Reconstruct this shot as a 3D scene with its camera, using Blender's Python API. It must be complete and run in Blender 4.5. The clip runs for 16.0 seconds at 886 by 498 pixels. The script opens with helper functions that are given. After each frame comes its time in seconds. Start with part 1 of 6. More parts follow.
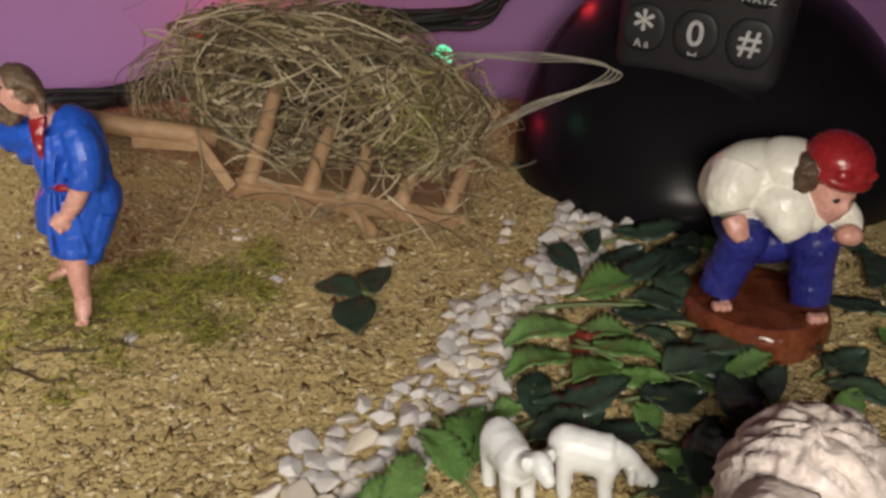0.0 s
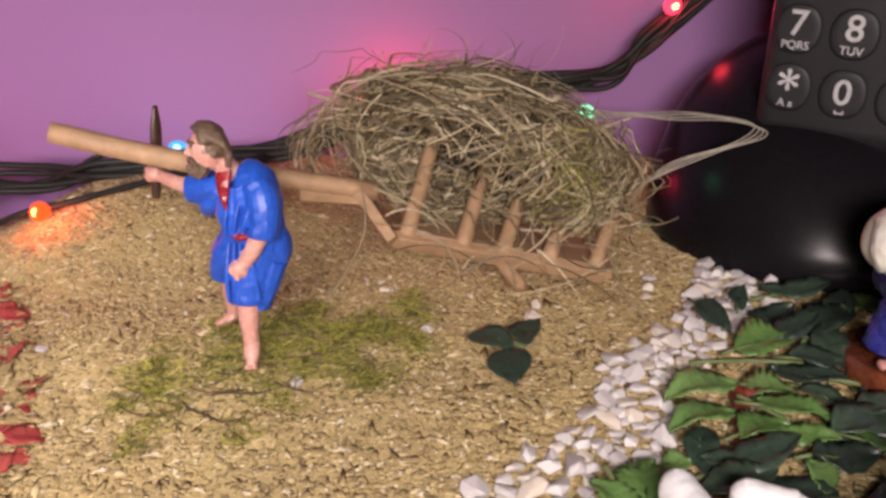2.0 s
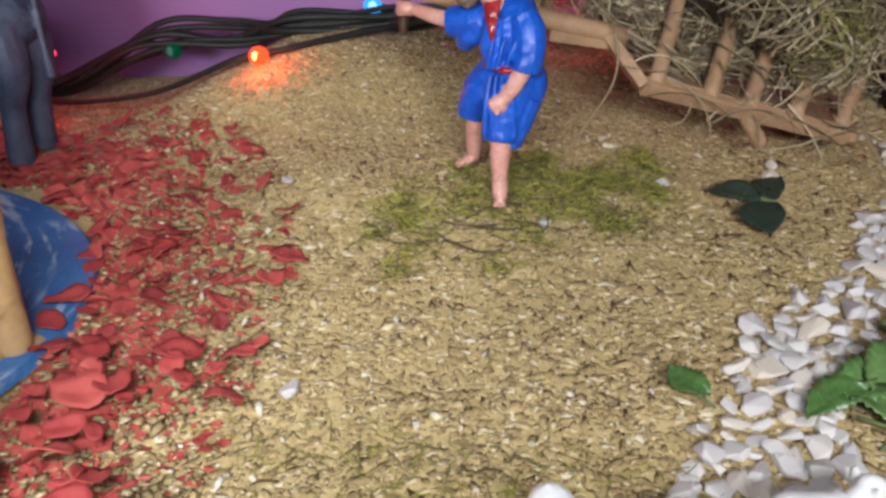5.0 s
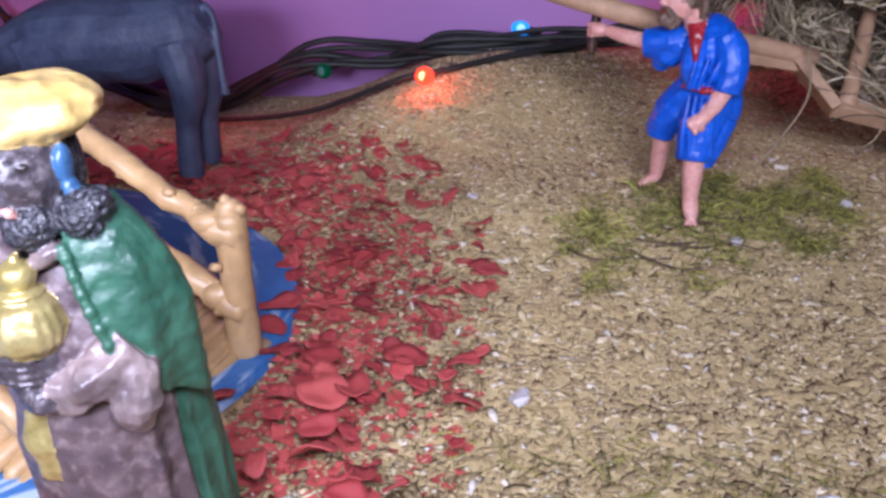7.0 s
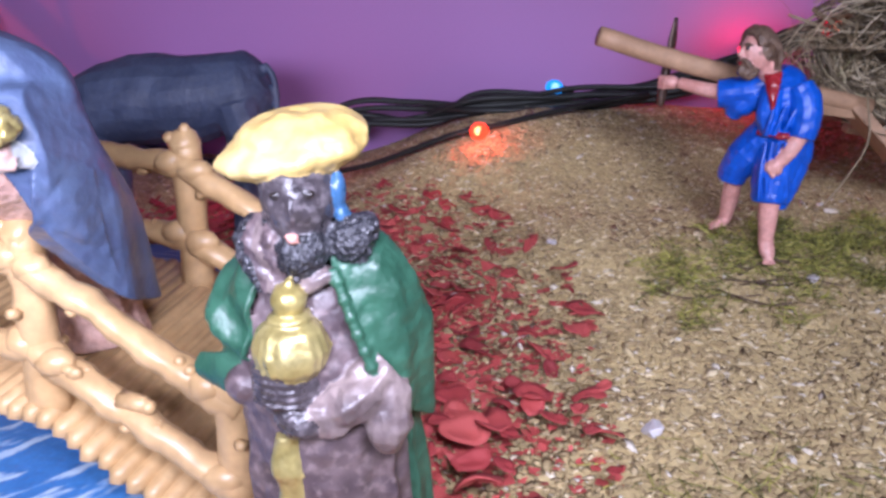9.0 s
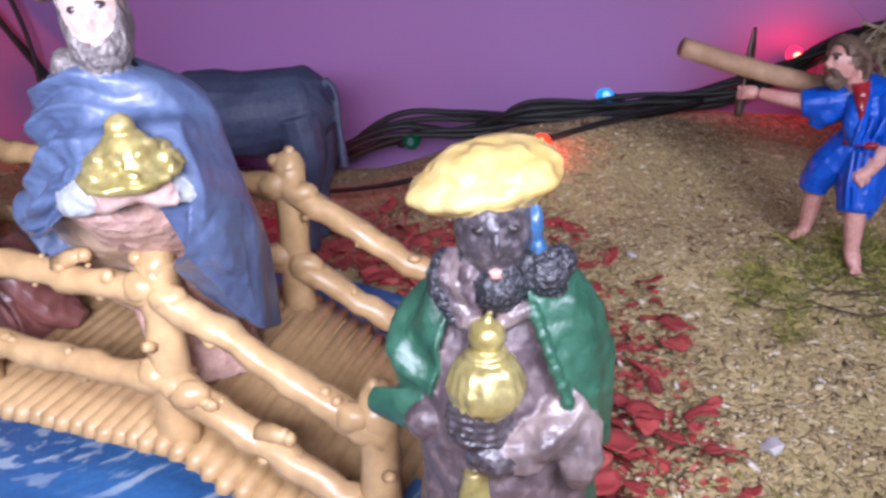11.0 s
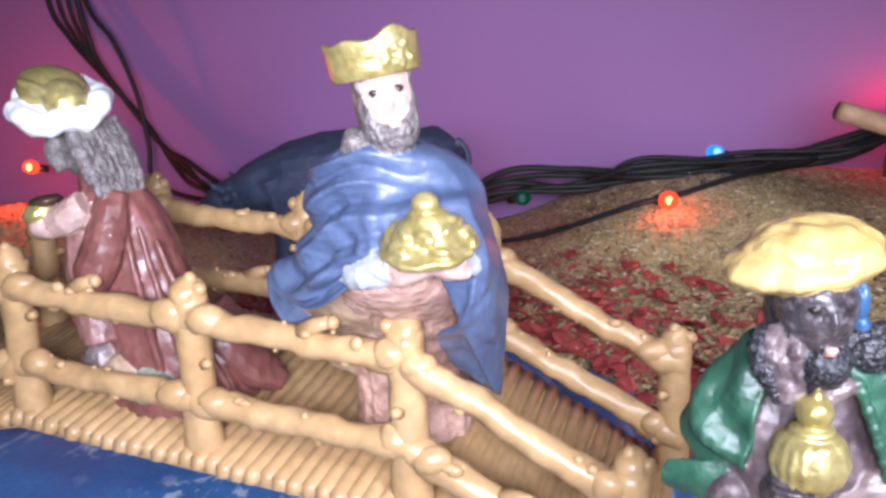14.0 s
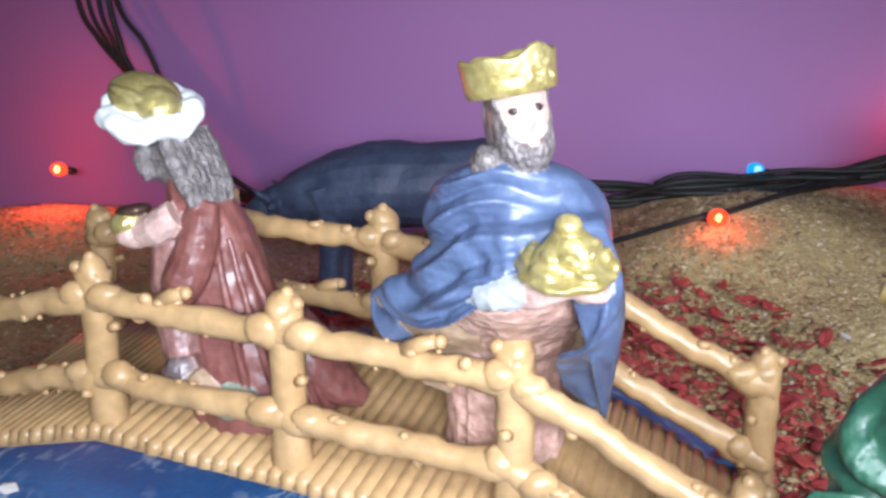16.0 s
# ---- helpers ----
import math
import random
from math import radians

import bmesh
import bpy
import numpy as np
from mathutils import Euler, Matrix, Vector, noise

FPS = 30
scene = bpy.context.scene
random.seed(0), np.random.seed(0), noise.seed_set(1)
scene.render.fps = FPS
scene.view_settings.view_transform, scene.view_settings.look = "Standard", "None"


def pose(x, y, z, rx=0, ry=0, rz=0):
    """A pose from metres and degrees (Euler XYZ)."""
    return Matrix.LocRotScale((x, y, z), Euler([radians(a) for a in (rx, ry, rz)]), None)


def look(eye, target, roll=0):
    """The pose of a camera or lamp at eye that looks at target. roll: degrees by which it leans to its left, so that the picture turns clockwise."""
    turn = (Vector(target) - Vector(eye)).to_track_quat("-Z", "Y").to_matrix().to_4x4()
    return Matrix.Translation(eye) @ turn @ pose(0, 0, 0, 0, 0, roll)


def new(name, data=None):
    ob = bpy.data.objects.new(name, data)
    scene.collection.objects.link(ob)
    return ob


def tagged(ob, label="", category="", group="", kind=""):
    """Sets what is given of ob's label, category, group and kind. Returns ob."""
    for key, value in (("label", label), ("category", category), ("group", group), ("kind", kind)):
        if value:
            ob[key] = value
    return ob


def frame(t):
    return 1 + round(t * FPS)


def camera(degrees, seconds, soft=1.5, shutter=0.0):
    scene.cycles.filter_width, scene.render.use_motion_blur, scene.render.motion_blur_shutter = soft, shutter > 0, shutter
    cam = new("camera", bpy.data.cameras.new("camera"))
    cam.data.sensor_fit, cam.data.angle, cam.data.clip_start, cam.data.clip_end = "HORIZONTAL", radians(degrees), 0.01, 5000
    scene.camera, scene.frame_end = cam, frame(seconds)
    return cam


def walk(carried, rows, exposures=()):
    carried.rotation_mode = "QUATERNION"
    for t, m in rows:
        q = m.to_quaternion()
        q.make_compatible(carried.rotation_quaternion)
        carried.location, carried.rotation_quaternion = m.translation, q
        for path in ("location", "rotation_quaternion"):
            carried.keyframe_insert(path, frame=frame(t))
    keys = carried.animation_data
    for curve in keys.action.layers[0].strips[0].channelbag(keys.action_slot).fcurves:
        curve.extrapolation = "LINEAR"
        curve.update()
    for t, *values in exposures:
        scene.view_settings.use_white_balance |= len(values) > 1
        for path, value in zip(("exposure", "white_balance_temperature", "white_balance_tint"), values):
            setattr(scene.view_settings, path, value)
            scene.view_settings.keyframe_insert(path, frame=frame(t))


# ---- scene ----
from mathutils.bvhtree import BVHTree

cam = camera(54.9, 16.0, soft=3.0)
PATH = [
    (0, (-0.00539, 0.01261, 0.16303), (-0.00478, 0.93304, -0.22788), -0.738),
    (0.5, (-0.00985, 0.01256, 0.16421), (-0.02174, 0.94369, -0.20027), -1.013),
    (1, (-0.01617, 0.01171, 0.16398), (-0.04943, 0.95146, -0.17625), -1.331),
    (1.5, (-0.02103, 0.00865, 0.16488), (-0.07648, 0.95147, -0.16379), -1.561),
    (2, (-0.02856, 0.00566, 0.16333), (-0.11088, 0.94854, -0.15949), -1.648),
    (2.5, (-0.03678, 0.00539, 0.16120), (-0.13609, 0.94556, -0.16470), -1.437),
    (3, (-0.04182, 0.00300, 0.15982), (-0.15066, 0.93798, -0.17777), -1.207),
    (3.5, (-0.05027, -0.00070, 0.15525), (-0.16303, 0.92577, -0.20384), -0.976),
    (4, (-0.05817, -0.00359, 0.15035), (-0.18015, 0.91425, -0.22740), -0.993),
    (4.5, (-0.06798, -0.00577, 0.14825), (-0.21009, 0.90328, -0.24345), -0.915),
    (5, (-0.07758, -0.00684, 0.14463), (-0.23731, 0.88999, -0.26789), -0.633),
    (5.2, (-0.08098, -0.00685, 0.14191), (-0.25093, 0.88310, -0.28129), -0.581),
    (7.3, (-0.122, -0.024, 0.1448), (-0.3435, 0.8795, -0.2221), -0.8),
    (7.5, (-0.127, -0.027, 0.1435), (-0.33153, 0.88665, -0.20781), -0.6),
    (8, (-0.139, -0.032, 0.1427), (-0.31495, 0.89676, -0.18356), -0.5),
    (8.2, (-0.143, -0.0338, 0.1412), (-0.31545, 0.90033, -0.17131), -0.4),
    (10.3, (-0.16813, -0.03661, 0.14432), (-0.32760, 0.89890, -0.17093), -1.680),
    (10.5, (-0.17216, -0.03679, 0.14495), (-0.33064, 0.89958, -0.16825), -1.664),
    (11, (-0.17997, -0.03679, 0.14540), (-0.33826, 0.90034, -0.16561), -1.802),
    (11.5, (-0.18760, -0.03602, 0.14479), (-0.34711, 0.90153, -0.16433), -1.791),
    (12, (-0.19328, -0.03828, 0.14582), (-0.35099, 0.90298, -0.15279), -2.003),
    (12.5, (-0.19840, -0.03987, 0.14743), (-0.35686, 0.90582, -0.13639), -2.128),
    (13, (-0.20715, -0.04096, 0.14891), (-0.37179, 0.90798, -0.12019), -2.132),
    (13.5, (-0.21350, -0.04759, 0.15226), (-0.38266, 0.90261, -0.10946), -2.004),
    (14, (-0.21923, -0.04599, 0.15189), (-0.40411, 0.90212, -0.10676), -2.165),
    (14.5, (-0.22162, -0.04558, 0.15202), (-0.42324, 0.90017, -0.10275), -2.045),
    (15, (-0.22646, -0.04416, 0.15162), (-0.43091, 0.90167, -0.10061), -1.776),
    (15.5, (-0.23426, -0.04621, 0.15284), (-0.42626, 0.90306, -0.09622), -1.386),
    (16, (-0.24227, -0.04663, 0.15381), (-0.41243, 0.90623, -0.09737), -0.776),
]
EXPOSURES = [(0, -1.00, 6700, 10), (0.3, -0.84, 6750, 13), (0.5, -0.55, 6800, 17), (1.0, -0.42, 6800, 22), (1.5, -0.40, 6700, 26), (3.0, -0.45, 6400, 18), (3.5, -0.42, 6180, 11), (4.5, -0.50, 5850, 11), (5.0, -0.68, 5700, 11),
             (7.3, -0.80, 4980, 30), (8.0, -0.74, 4980, 30), (10.5, -1.00, 5130, 26), (11.0, -1.03, 5130, 26), (13.0, -1.06, 5170, 25), (14.0, -0.92, 5200, 22), (15.0, -0.88, 5200, 17), (16.0, -0.84, 5150, 12)]
walk(cam, [(t, look(eye, target, roll)) for t, eye, target, roll in PATH], EXPOSURES)

# ---- world and light ----
world = bpy.data.worlds.new("world")
scene.world = world
world.use_nodes = True
world.node_tree.nodes["Background"].inputs[0].default_value = (0.5, 0.45, 0.55, 1)
world.node_tree.nodes["Background"].inputs[1].default_value = 0.12


def lamp(name, kind, place, power, colour, radius=0.002):
    data = bpy.data.lights.new(name, kind)
    data.energy, data.color = power, colour
    ob = new(name, data)
    ob.location = place
    if kind == "POINT":
        data.shadow_soft_size = radius
    return ob


# the phone's torch, which travels along the path, as three soft strips: over the cart, over the middle of the path and over the bridge
for place, target, power, long in (((0.015, -0.085, 0.185), (0.035, 0.25, 0.07), 0.46, 0.12), ((-0.110, -0.045, 0.205), (-0.195, 0.130, 0.045), 0.35, 0.09), ((-0.225, -0.092, 0.166), (-0.318, 0.22, 0.112), 0.64, 0.11)):
    torch = lamp("torch_light", "AREA", (0, 0, 0), power, (1.0, 0.93, 0.84))
    torch.data.shape, torch.data.size, torch.data.size_y, torch.data.spread = "RECTANGLE", long, 0.04, radians(90)
    torch.matrix_world = look(place, target)


# ---- materials ----
def mix_colour(nt, fac, a, b, mode="MIX"):
    n = nt.nodes.new("ShaderNodeMix")
    n.data_type, n.blend_type = "RGBA", mode
    if isinstance(fac, bpy.types.NodeSocket):
        nt.links.new(fac, n.inputs[0])
    else:
        n.inputs[0].default_value = fac
    for k, v in ((6, a), (7, b)):
        if isinstance(v, bpy.types.NodeSocket):
            nt.links.new(v, n.inputs[k])
        else:
            n.inputs[k].default_value = (*v, 1)
    return n.outputs[2]


def noise_node(nt, scale, detail=3.0, coord=None):
    n = nt.nodes.new("ShaderNodeTexNoise")
    n.inputs["Scale"].default_value, n.inputs["Detail"].default_value = scale, detail
    if coord is not None:
        nt.links.new(coord, n.inputs["Vector"])
    return n.outputs["Fac"]


def ramp(nt, fac, stops):
    n = nt.nodes.new("ShaderNodeValToRGB")
    e = n.color_ramp.elements
    while len(e) < len(stops):
        e.new(0.5)
    for k, (p, c) in enumerate(stops):
        e[k].position, e[k].color = p, (*c, 1)
    nt.links.new(fac, n.inputs[0])
    return n.outputs[0]


def material(name, a, b, rough=0.5, coarse=60.0, fine=500.0, bump=0.2, metal=0.0, dirt=None, dirt_amount=0.35,
             coat=0.0, island=None, per_object=None, rough_var=0.15, bump_size=0.0008, grainy=0.6):
    """Two tones mixed at a coarse scale, grain at a fine scale, dirt in patches, and a little relief."""
    m = bpy.data.materials.new(name)
    m.use_nodes = True
    nt = m.node_tree
    bsdf = nt.nodes["Principled BSDF"]
    co = nt.nodes.new("ShaderNodeTexCoord").outputs["Object"]
    big, small = noise_node(nt, coarse, 4, co), noise_node(nt, fine, 2, co)
    colour = mix_colour(nt, ramp(nt, big, [(0.35, (0, 0, 0)), (0.65, (1, 1, 1))]), a, b)
    if island:
        g = nt.nodes.new("ShaderNodeNewGeometry").outputs["Random Per Island"]
        colour = mix_colour(nt, 0.85, colour, ramp(nt, g, island))
    if per_object:
        g = nt.nodes.new("ShaderNodeObjectInfo").outputs["Random"]
        colour = mix_colour(nt, 0.75, colour, ramp(nt, g, per_object))
    grain = ramp(nt, small, [(0.3, (0.72, 0.72, 0.72)), (0.7, (1.15, 1.15, 1.15))])
    colour = mix_colour(nt, grainy, colour, grain, "MULTIPLY")
    if dirt:
        patch = noise_node(nt, coarse * 3.1, 6, co)
        mask = ramp(nt, patch, [(0.5, (0, 0, 0)), (0.72, (dirt_amount,) * 3)])
        colour = mix_colour(nt, mask, colour, dirt)
    nt.links.new(colour, bsdf.inputs["Base Color"])
    r = nt.nodes.new("ShaderNodeMapRange")
    r.inputs["To Min"].default_value, r.inputs["To Max"].default_value = max(0.03, rough - rough_var), min(1, rough + rough_var)
    nt.links.new(small, r.inputs["Value"])
    nt.links.new(r.outputs[0], bsdf.inputs["Roughness"])
    bsdf.inputs["Metallic"].default_value = metal
    bsdf.inputs["Coat Weight"].default_value = coat
    bsdf.inputs["Coat Roughness"].default_value = 0.12
    if bump:
        bn = nt.nodes.new("ShaderNodeBump")
        bn.inputs["Strength"].default_value, bn.inputs["Distance"].default_value = bump, bump_size
        nt.links.new(small, bn.inputs["Height"])
        nt.links.new(bn.outputs[0], bsdf.inputs["Normal"])
    return m


def glow(name, colour, strength):
    m = bpy.data.materials.new(name)
    m.use_nodes = True
    b = m.node_tree.nodes["Principled BSDF"]
    b.inputs["Base Color"].default_value = (*[0.1 * c for c in colour], 1)
    b.inputs["Specular IOR Level"].default_value = 0.1
    b.inputs["Emission Color"].default_value = (*colour, 1)
    b.inputs["Emission Strength"].default_value = strength
    b.inputs["Roughness"].default_value = 0.2
    return m


WALL = material("purple_wall_paint", (0.375, 0.178, 0.435), (0.385, 0.186, 0.445), 0.6, 3, 700, 0.05, grainy=0.08)
CREAM = material("cream_wall_paint", (0.6, 0.55, 0.5), (0.65, 0.6, 0.55), 0.7, 3, 90, 0.1)
SAND = material("chip_bed", (0.46, 0.355, 0.16), (0.58, 0.46, 0.22), 0.8, 240, 900, 0.2, dirt=(0.34, 0.25, 0.12), dirt_amount=0.3)
CHIP_TONES = [(0.0, (0.20, 0.145, 0.075)), (0.14, (0.29, 0.215, 0.100)), (0.42, (0.355, 0.268, 0.122)), (0.76, (0.49, 0.380, 0.175)), (0.93, (0.75, 0.64, 0.39)), (1.0, (0.70, 0.66, 0.57))]
CHIPS = material("cork_chips", (0.40, 0.28, 0.13), (0.52, 0.38, 0.19), 0.7, 30, 900, 0.04, island=CHIP_TONES)
MOSS = material("dry_moss", (0.14, 0.14, 0.03), (0.22, 0.20, 0.045), 0.8, 90, 800, 0.3,
                island=[(0, (0.040, 0.042, 0.012)), (0.35, (0.15, 0.15, 0.028)), (0.75, (0.36, 0.35, 0.055)), (1, (0.52, 0.48, 0.10))])
HAY = material("dry_hay", (0.30, 0.24, 0.13), (0.40, 0.33, 0.19), 0.55, 40, 700, 0.2,
               island=[(0, (0.034, 0.023, 0.013)), (0.30, (0.105, 0.075, 0.038)), (0.55, (0.25, 0.190, 0.100)), (0.78, (0.50, 0.41, 0.25)), (0.95, (0.72, 0.63, 0.44)), (1, (0.24, 0.23, 0.05))])
STRAW = material("pale_straw", (0.30, 0.27, 0.22), (0.42, 0.38, 0.31), 0.45, 60, 700, 0.2)
# near-black, so the gaps in the hay read as shaded
HAY_SHADE_CORE = material("hay_core", (0.035, 0.025, 0.014), (0.07, 0.05, 0.026), 0.9, 120, 700, 0.8)
PETAL = material("red_petal", (0.32, 0.036, 0.034), (0.44, 0.062, 0.055), 0.6, 150, 700, 0.3,
                 per_object=[(0, (0.19, 0.026, 0.027)), (0.5, (0.385, 0.050, 0.048)), (1, (0.56, 0.11, 0.09))])
PEBBLE = material("white_quartz", (0.62, 0.60, 0.58), (0.76, 0.73, 0.70), 0.35, 160, 900, 0.3, dirt=(0.55, 0.45, 0.33),
                  per_object=[(0, (0.58, 0.55, 0.57)), (0.6, (0.76, 0.74, 0.73)), (1, (0.80, 0.70, 0.56))])
PEBBLE.node_tree.nodes["Principled BSDF"].inputs["Subsurface Weight"].default_value = 0.25
PEBBLE.node_tree.nodes["Principled BSDF"].inputs["Subsurface Radius"].default_value = (0.0016, 0.0014, 0.0012)
PEBBLE.node_tree.nodes["Principled BSDF"].inputs["Subsurface Scale"].default_value = 1.0
LEAF = material("green_leaf", (0.085, 0.180, 0.045), (0.125, 0.240, 0.070), 0.34, 120, 600, 0.4, rough_var=0.12, coat=0.25, dirt=(0.13, 0.19, 0.06), per_object=[(0, (0.065, 0.140, 0.036)), (0.5, (0.105, 0.215, 0.058)), (1, (0.165, 0.285, 0.095))])
LEAF_DARK = material("dark_leaf", (0.020, 0.044, 0.028), (0.032, 0.064, 0.042), 0.38, 120, 600, 0.4, rough_var=0.14, coat=0.25, per_object=[(0, (0.022, 0.036, 0.028)), (0.6, (0.034, 0.056, 0.042)), (1, (0.056, 0.090, 0.058))])
STEM = material("leaf_stem", (0.10, 0.16, 0.05), (0.16, 0.18, 0.08), 0.5, 90, 500, 0.2)
BERRY = material("red_berry_stem", (0.20, 0.03, 0.02), (0.30, 0.06, 0.04), 0.6, 90, 500, 0.4)
WOOD = material("raw_cart_wood", (0.36, 0.22, 0.12), (0.44, 0.28, 0.16), 0.6, 50, 380, 0.35, dirt=(0.25, 0.14, 0.06))
TAN = material("tan_plastic", (0.43, 0.275, 0.118), (0.49, 0.325, 0.15), 0.36, 70, 320, 0.10, dirt=(0.44, 0.26, 0.10), dirt_amount=0.25, rough_var=0.1)
WATER = material("painted_pond", (0.04, 0.14, 0.38), (0.065, 0.20, 0.47), 0.52, 40, 500, 0.3)
BLACK = material("black_plastic", (0.008, 0.007, 0.009), (0.011, 0.010, 0.012), 0.25, 20, 900, 0.03, rough_var=0.04)
BLACK.node_tree.nodes["Principled BSDF"].inputs["Specular IOR Level"].default_value = 0.22
HANDSET = material("dark_handset", (0.016, 0.016, 0.019), (0.022, 0.021, 0.025), 0.5, 30, 1400, 0.12)
KEY = material("black_rubber_key", (0.014, 0.014, 0.017), (0.019, 0.019, 0.022), 0.55, 60, 900, 0.05)
PRINT = material("white_print", (0.52, 0.52, 0.53), (0.58, 0.58, 0.58), 0.6, 60, 600, 0.0)
WIRE = material("black_wire", (0.010, 0.011, 0.010), (0.018, 0.020, 0.016), 0.6, 80, 600, 0.1)
CLAY_SKIN = material("painted_skin", (0.60, 0.30, 0.245), (0.66, 0.36, 0.30), 0.4, 160, 800, 0.15, dirt=(0.45, 0.18, 0.12))
EYE = material("painted_eye", (0.018, 0.014, 0.014), (0.03, 0.024, 0.022), 0.35, 160, 800, 0.05)
PALE_SKIN = material("pale_painted_skin", (0.46, 0.315, 0.262), (0.52, 0.365, 0.31), 0.38, 160, 800, 0.15, dirt=(0.5, 0.28, 0.24))
BLUE_PAINT = material("bright_blue_paint", (0.015, 0.085, 0.50), (0.02, 0.11, 0.60), 0.36, 120, 700, 0.15, dirt=(0.01, 0.04, 0.30))
RED_PAINT = material("dark_red_paint", (0.24, 0.015, 0.02), (0.32, 0.02, 0.025), 0.25, 120, 700, 0.12)
HAIR = material("brown_hair_paint", (0.055, 0.033, 0.020), (0.11, 0.065, 0.04), 0.5, 400, 1300, 0.7)
COMBED = material("combed_brown_hair_paint", (0.095, 0.060, 0.038), (0.19, 0.125, 0.082), 0.45, 500, 1300, 0.6)
NAVY = material("navy_paint", (0.018, 0.022, 0.16), (0.026, 0.03, 0.22), 0.3, 120, 700, 0.12)
CREAM_PAINT = material("cream_white_paint", (0.74, 0.72, 0.63), (0.80, 0.78, 0.70), 0.35, 120, 700, 0.12, dirt=(0.66, 0.62, 0.53), dirt_amount=0.12, grainy=0.25)
BROWN_GLAZE = material("brown_glaze", (0.12, 0.030, 0.014), (0.22, 0.065, 0.03), 0.2, 150, 700, 0.2, coat=0.4)
WHITE_PAINT = material("white_plastic", (0.78, 0.80, 0.80), (0.83, 0.84, 0.84), 0.4, 120, 700, 0.04, grainy=0.15)
WOOL = material("pinkish_wool_paint", (0.68, 0.58, 0.53), (0.78, 0.70, 0.66), 0.5, 180, 500, 0.6, dirt=(0.5, 0.36, 0.31))
ROBE_BLUE = material("slate_blue_robe", (0.062, 0.086, 0.160), (0.092, 0.126, 0.215), 0.42, 90, 420, 0.35, dirt=(0.05, 0.055, 0.12), coat=0.10)
PINK_CLOTH = material("dusty_pink_cloth", (0.50, 0.30, 0.23), (0.62, 0.41, 0.325), 0.42, 260, 520, 1.0, dirt=(0.36, 0.20, 0.16), coat=0.10)
GOLD = material("gold_paint", (0.42, 0.345, 0.11), (0.56, 0.48, 0.20), 0.34, 220, 520, 0.32, metal=0.55, dirt=(0.22, 0.15, 0.03))
GREY_HAIR = material("grey_beard_paint", (0.10, 0.086, 0.082), (0.22, 0.195, 0.185), 0.45, 500, 1200, 0.8, dirt=(0.08, 0.06, 0.06))
MAROON = material("maroon_robe", (0.155, 0.056, 0.046), (0.225, 0.088, 0.072), 0.42, 110, 500, 0.25, dirt=(0.10, 0.025, 0.02), coat=0.10)
PALE_CLOTH = material("pale_tan_cloth", (0.40, 0.285, 0.175), (0.48, 0.355, 0.235), 0.4, 150, 600, 0.3, dirt=(0.34, 0.21, 0.13))
YELLOW = material("yellow_turban", (0.50, 0.36, 0.11), (0.62, 0.47, 0.18), 0.4, 120, 330, 0.9, dirt=(0.50, 0.28, 0.05))
DARK_SKIN = material("dark_painted_skin", (0.036, 0.030, 0.034), (0.065, 0.054, 0.058), 0.3, 220, 600, 0.5, dirt=(0.24, 0.21, 0.22), dirt_amount=0.6, coat=0.10)
MAUVE = material("mauve_grey_robe", (0.060, 0.042, 0.048), (0.125, 0.090, 0.092), 0.45, 190, 420, 0.6, dirt=(0.30, 0.23, 0.22), dirt_amount=0.45, coat=0.10)
GREEN_CAPE = material("green_cape", (0.024, 0.078, 0.046), (0.040, 0.118, 0.070), 0.42, 140, 360, 0.7, dirt=(0.012, 0.05, 0.025), coat=0.10)
BLACK_CURLS = material("black_curls", (0.012, 0.012, 0.015), (0.030, 0.030, 0.036), 0.3, 500, 1300, 0.9, dirt=(0.20, 0.20, 0.22), dirt_amount=0.5)
BULL = material("slate_black_bull", (0.040, 0.050, 0.092), (0.065, 0.080, 0.135), 0.55, 120, 600, 0.4, dirt=(0.10, 0.11, 0.14), dirt_amount=0.3)
DUSK_CLOTH = material("dusky_rose_cloth", (0.21, 0.105, 0.088), (0.30, 0.16, 0.135), 0.36, 150, 600, 0.3, dirt=(0.14, 0.06, 0.05), coat=0.1)
PALE_GREEN = material("pale_green_glaze", (0.26, 0.33, 0.25), (0.36, 0.42, 0.33), 0.25, 150, 600, 0.3)
SMOKE_CLOTH = material("smoky_pale_cloth", (0.10, 0.076, 0.076), (0.30, 0.235, 0.215), 0.35, 170, 600, 0.4, dirt=(0.12, 0.08, 0.085), coat=0.2)
CUFF = material("bluish_white_cuff", (0.36, 0.39, 0.40), (0.48, 0.50, 0.50), 0.35, 170, 600, 0.3, dirt=(0.34, 0.32, 0.34))
KNIFE = material("dark_bronze", (0.06, 0.035, 0.025), (0.10, 0.06, 0.04), 0.35, 200, 700, 0.3, metal=0.4)
BLUE_BEAD = material("blue_bead", (0.035, 0.09, 0.19), (0.06, 0.14, 0.27), 0.3, 200, 600, 0.2)


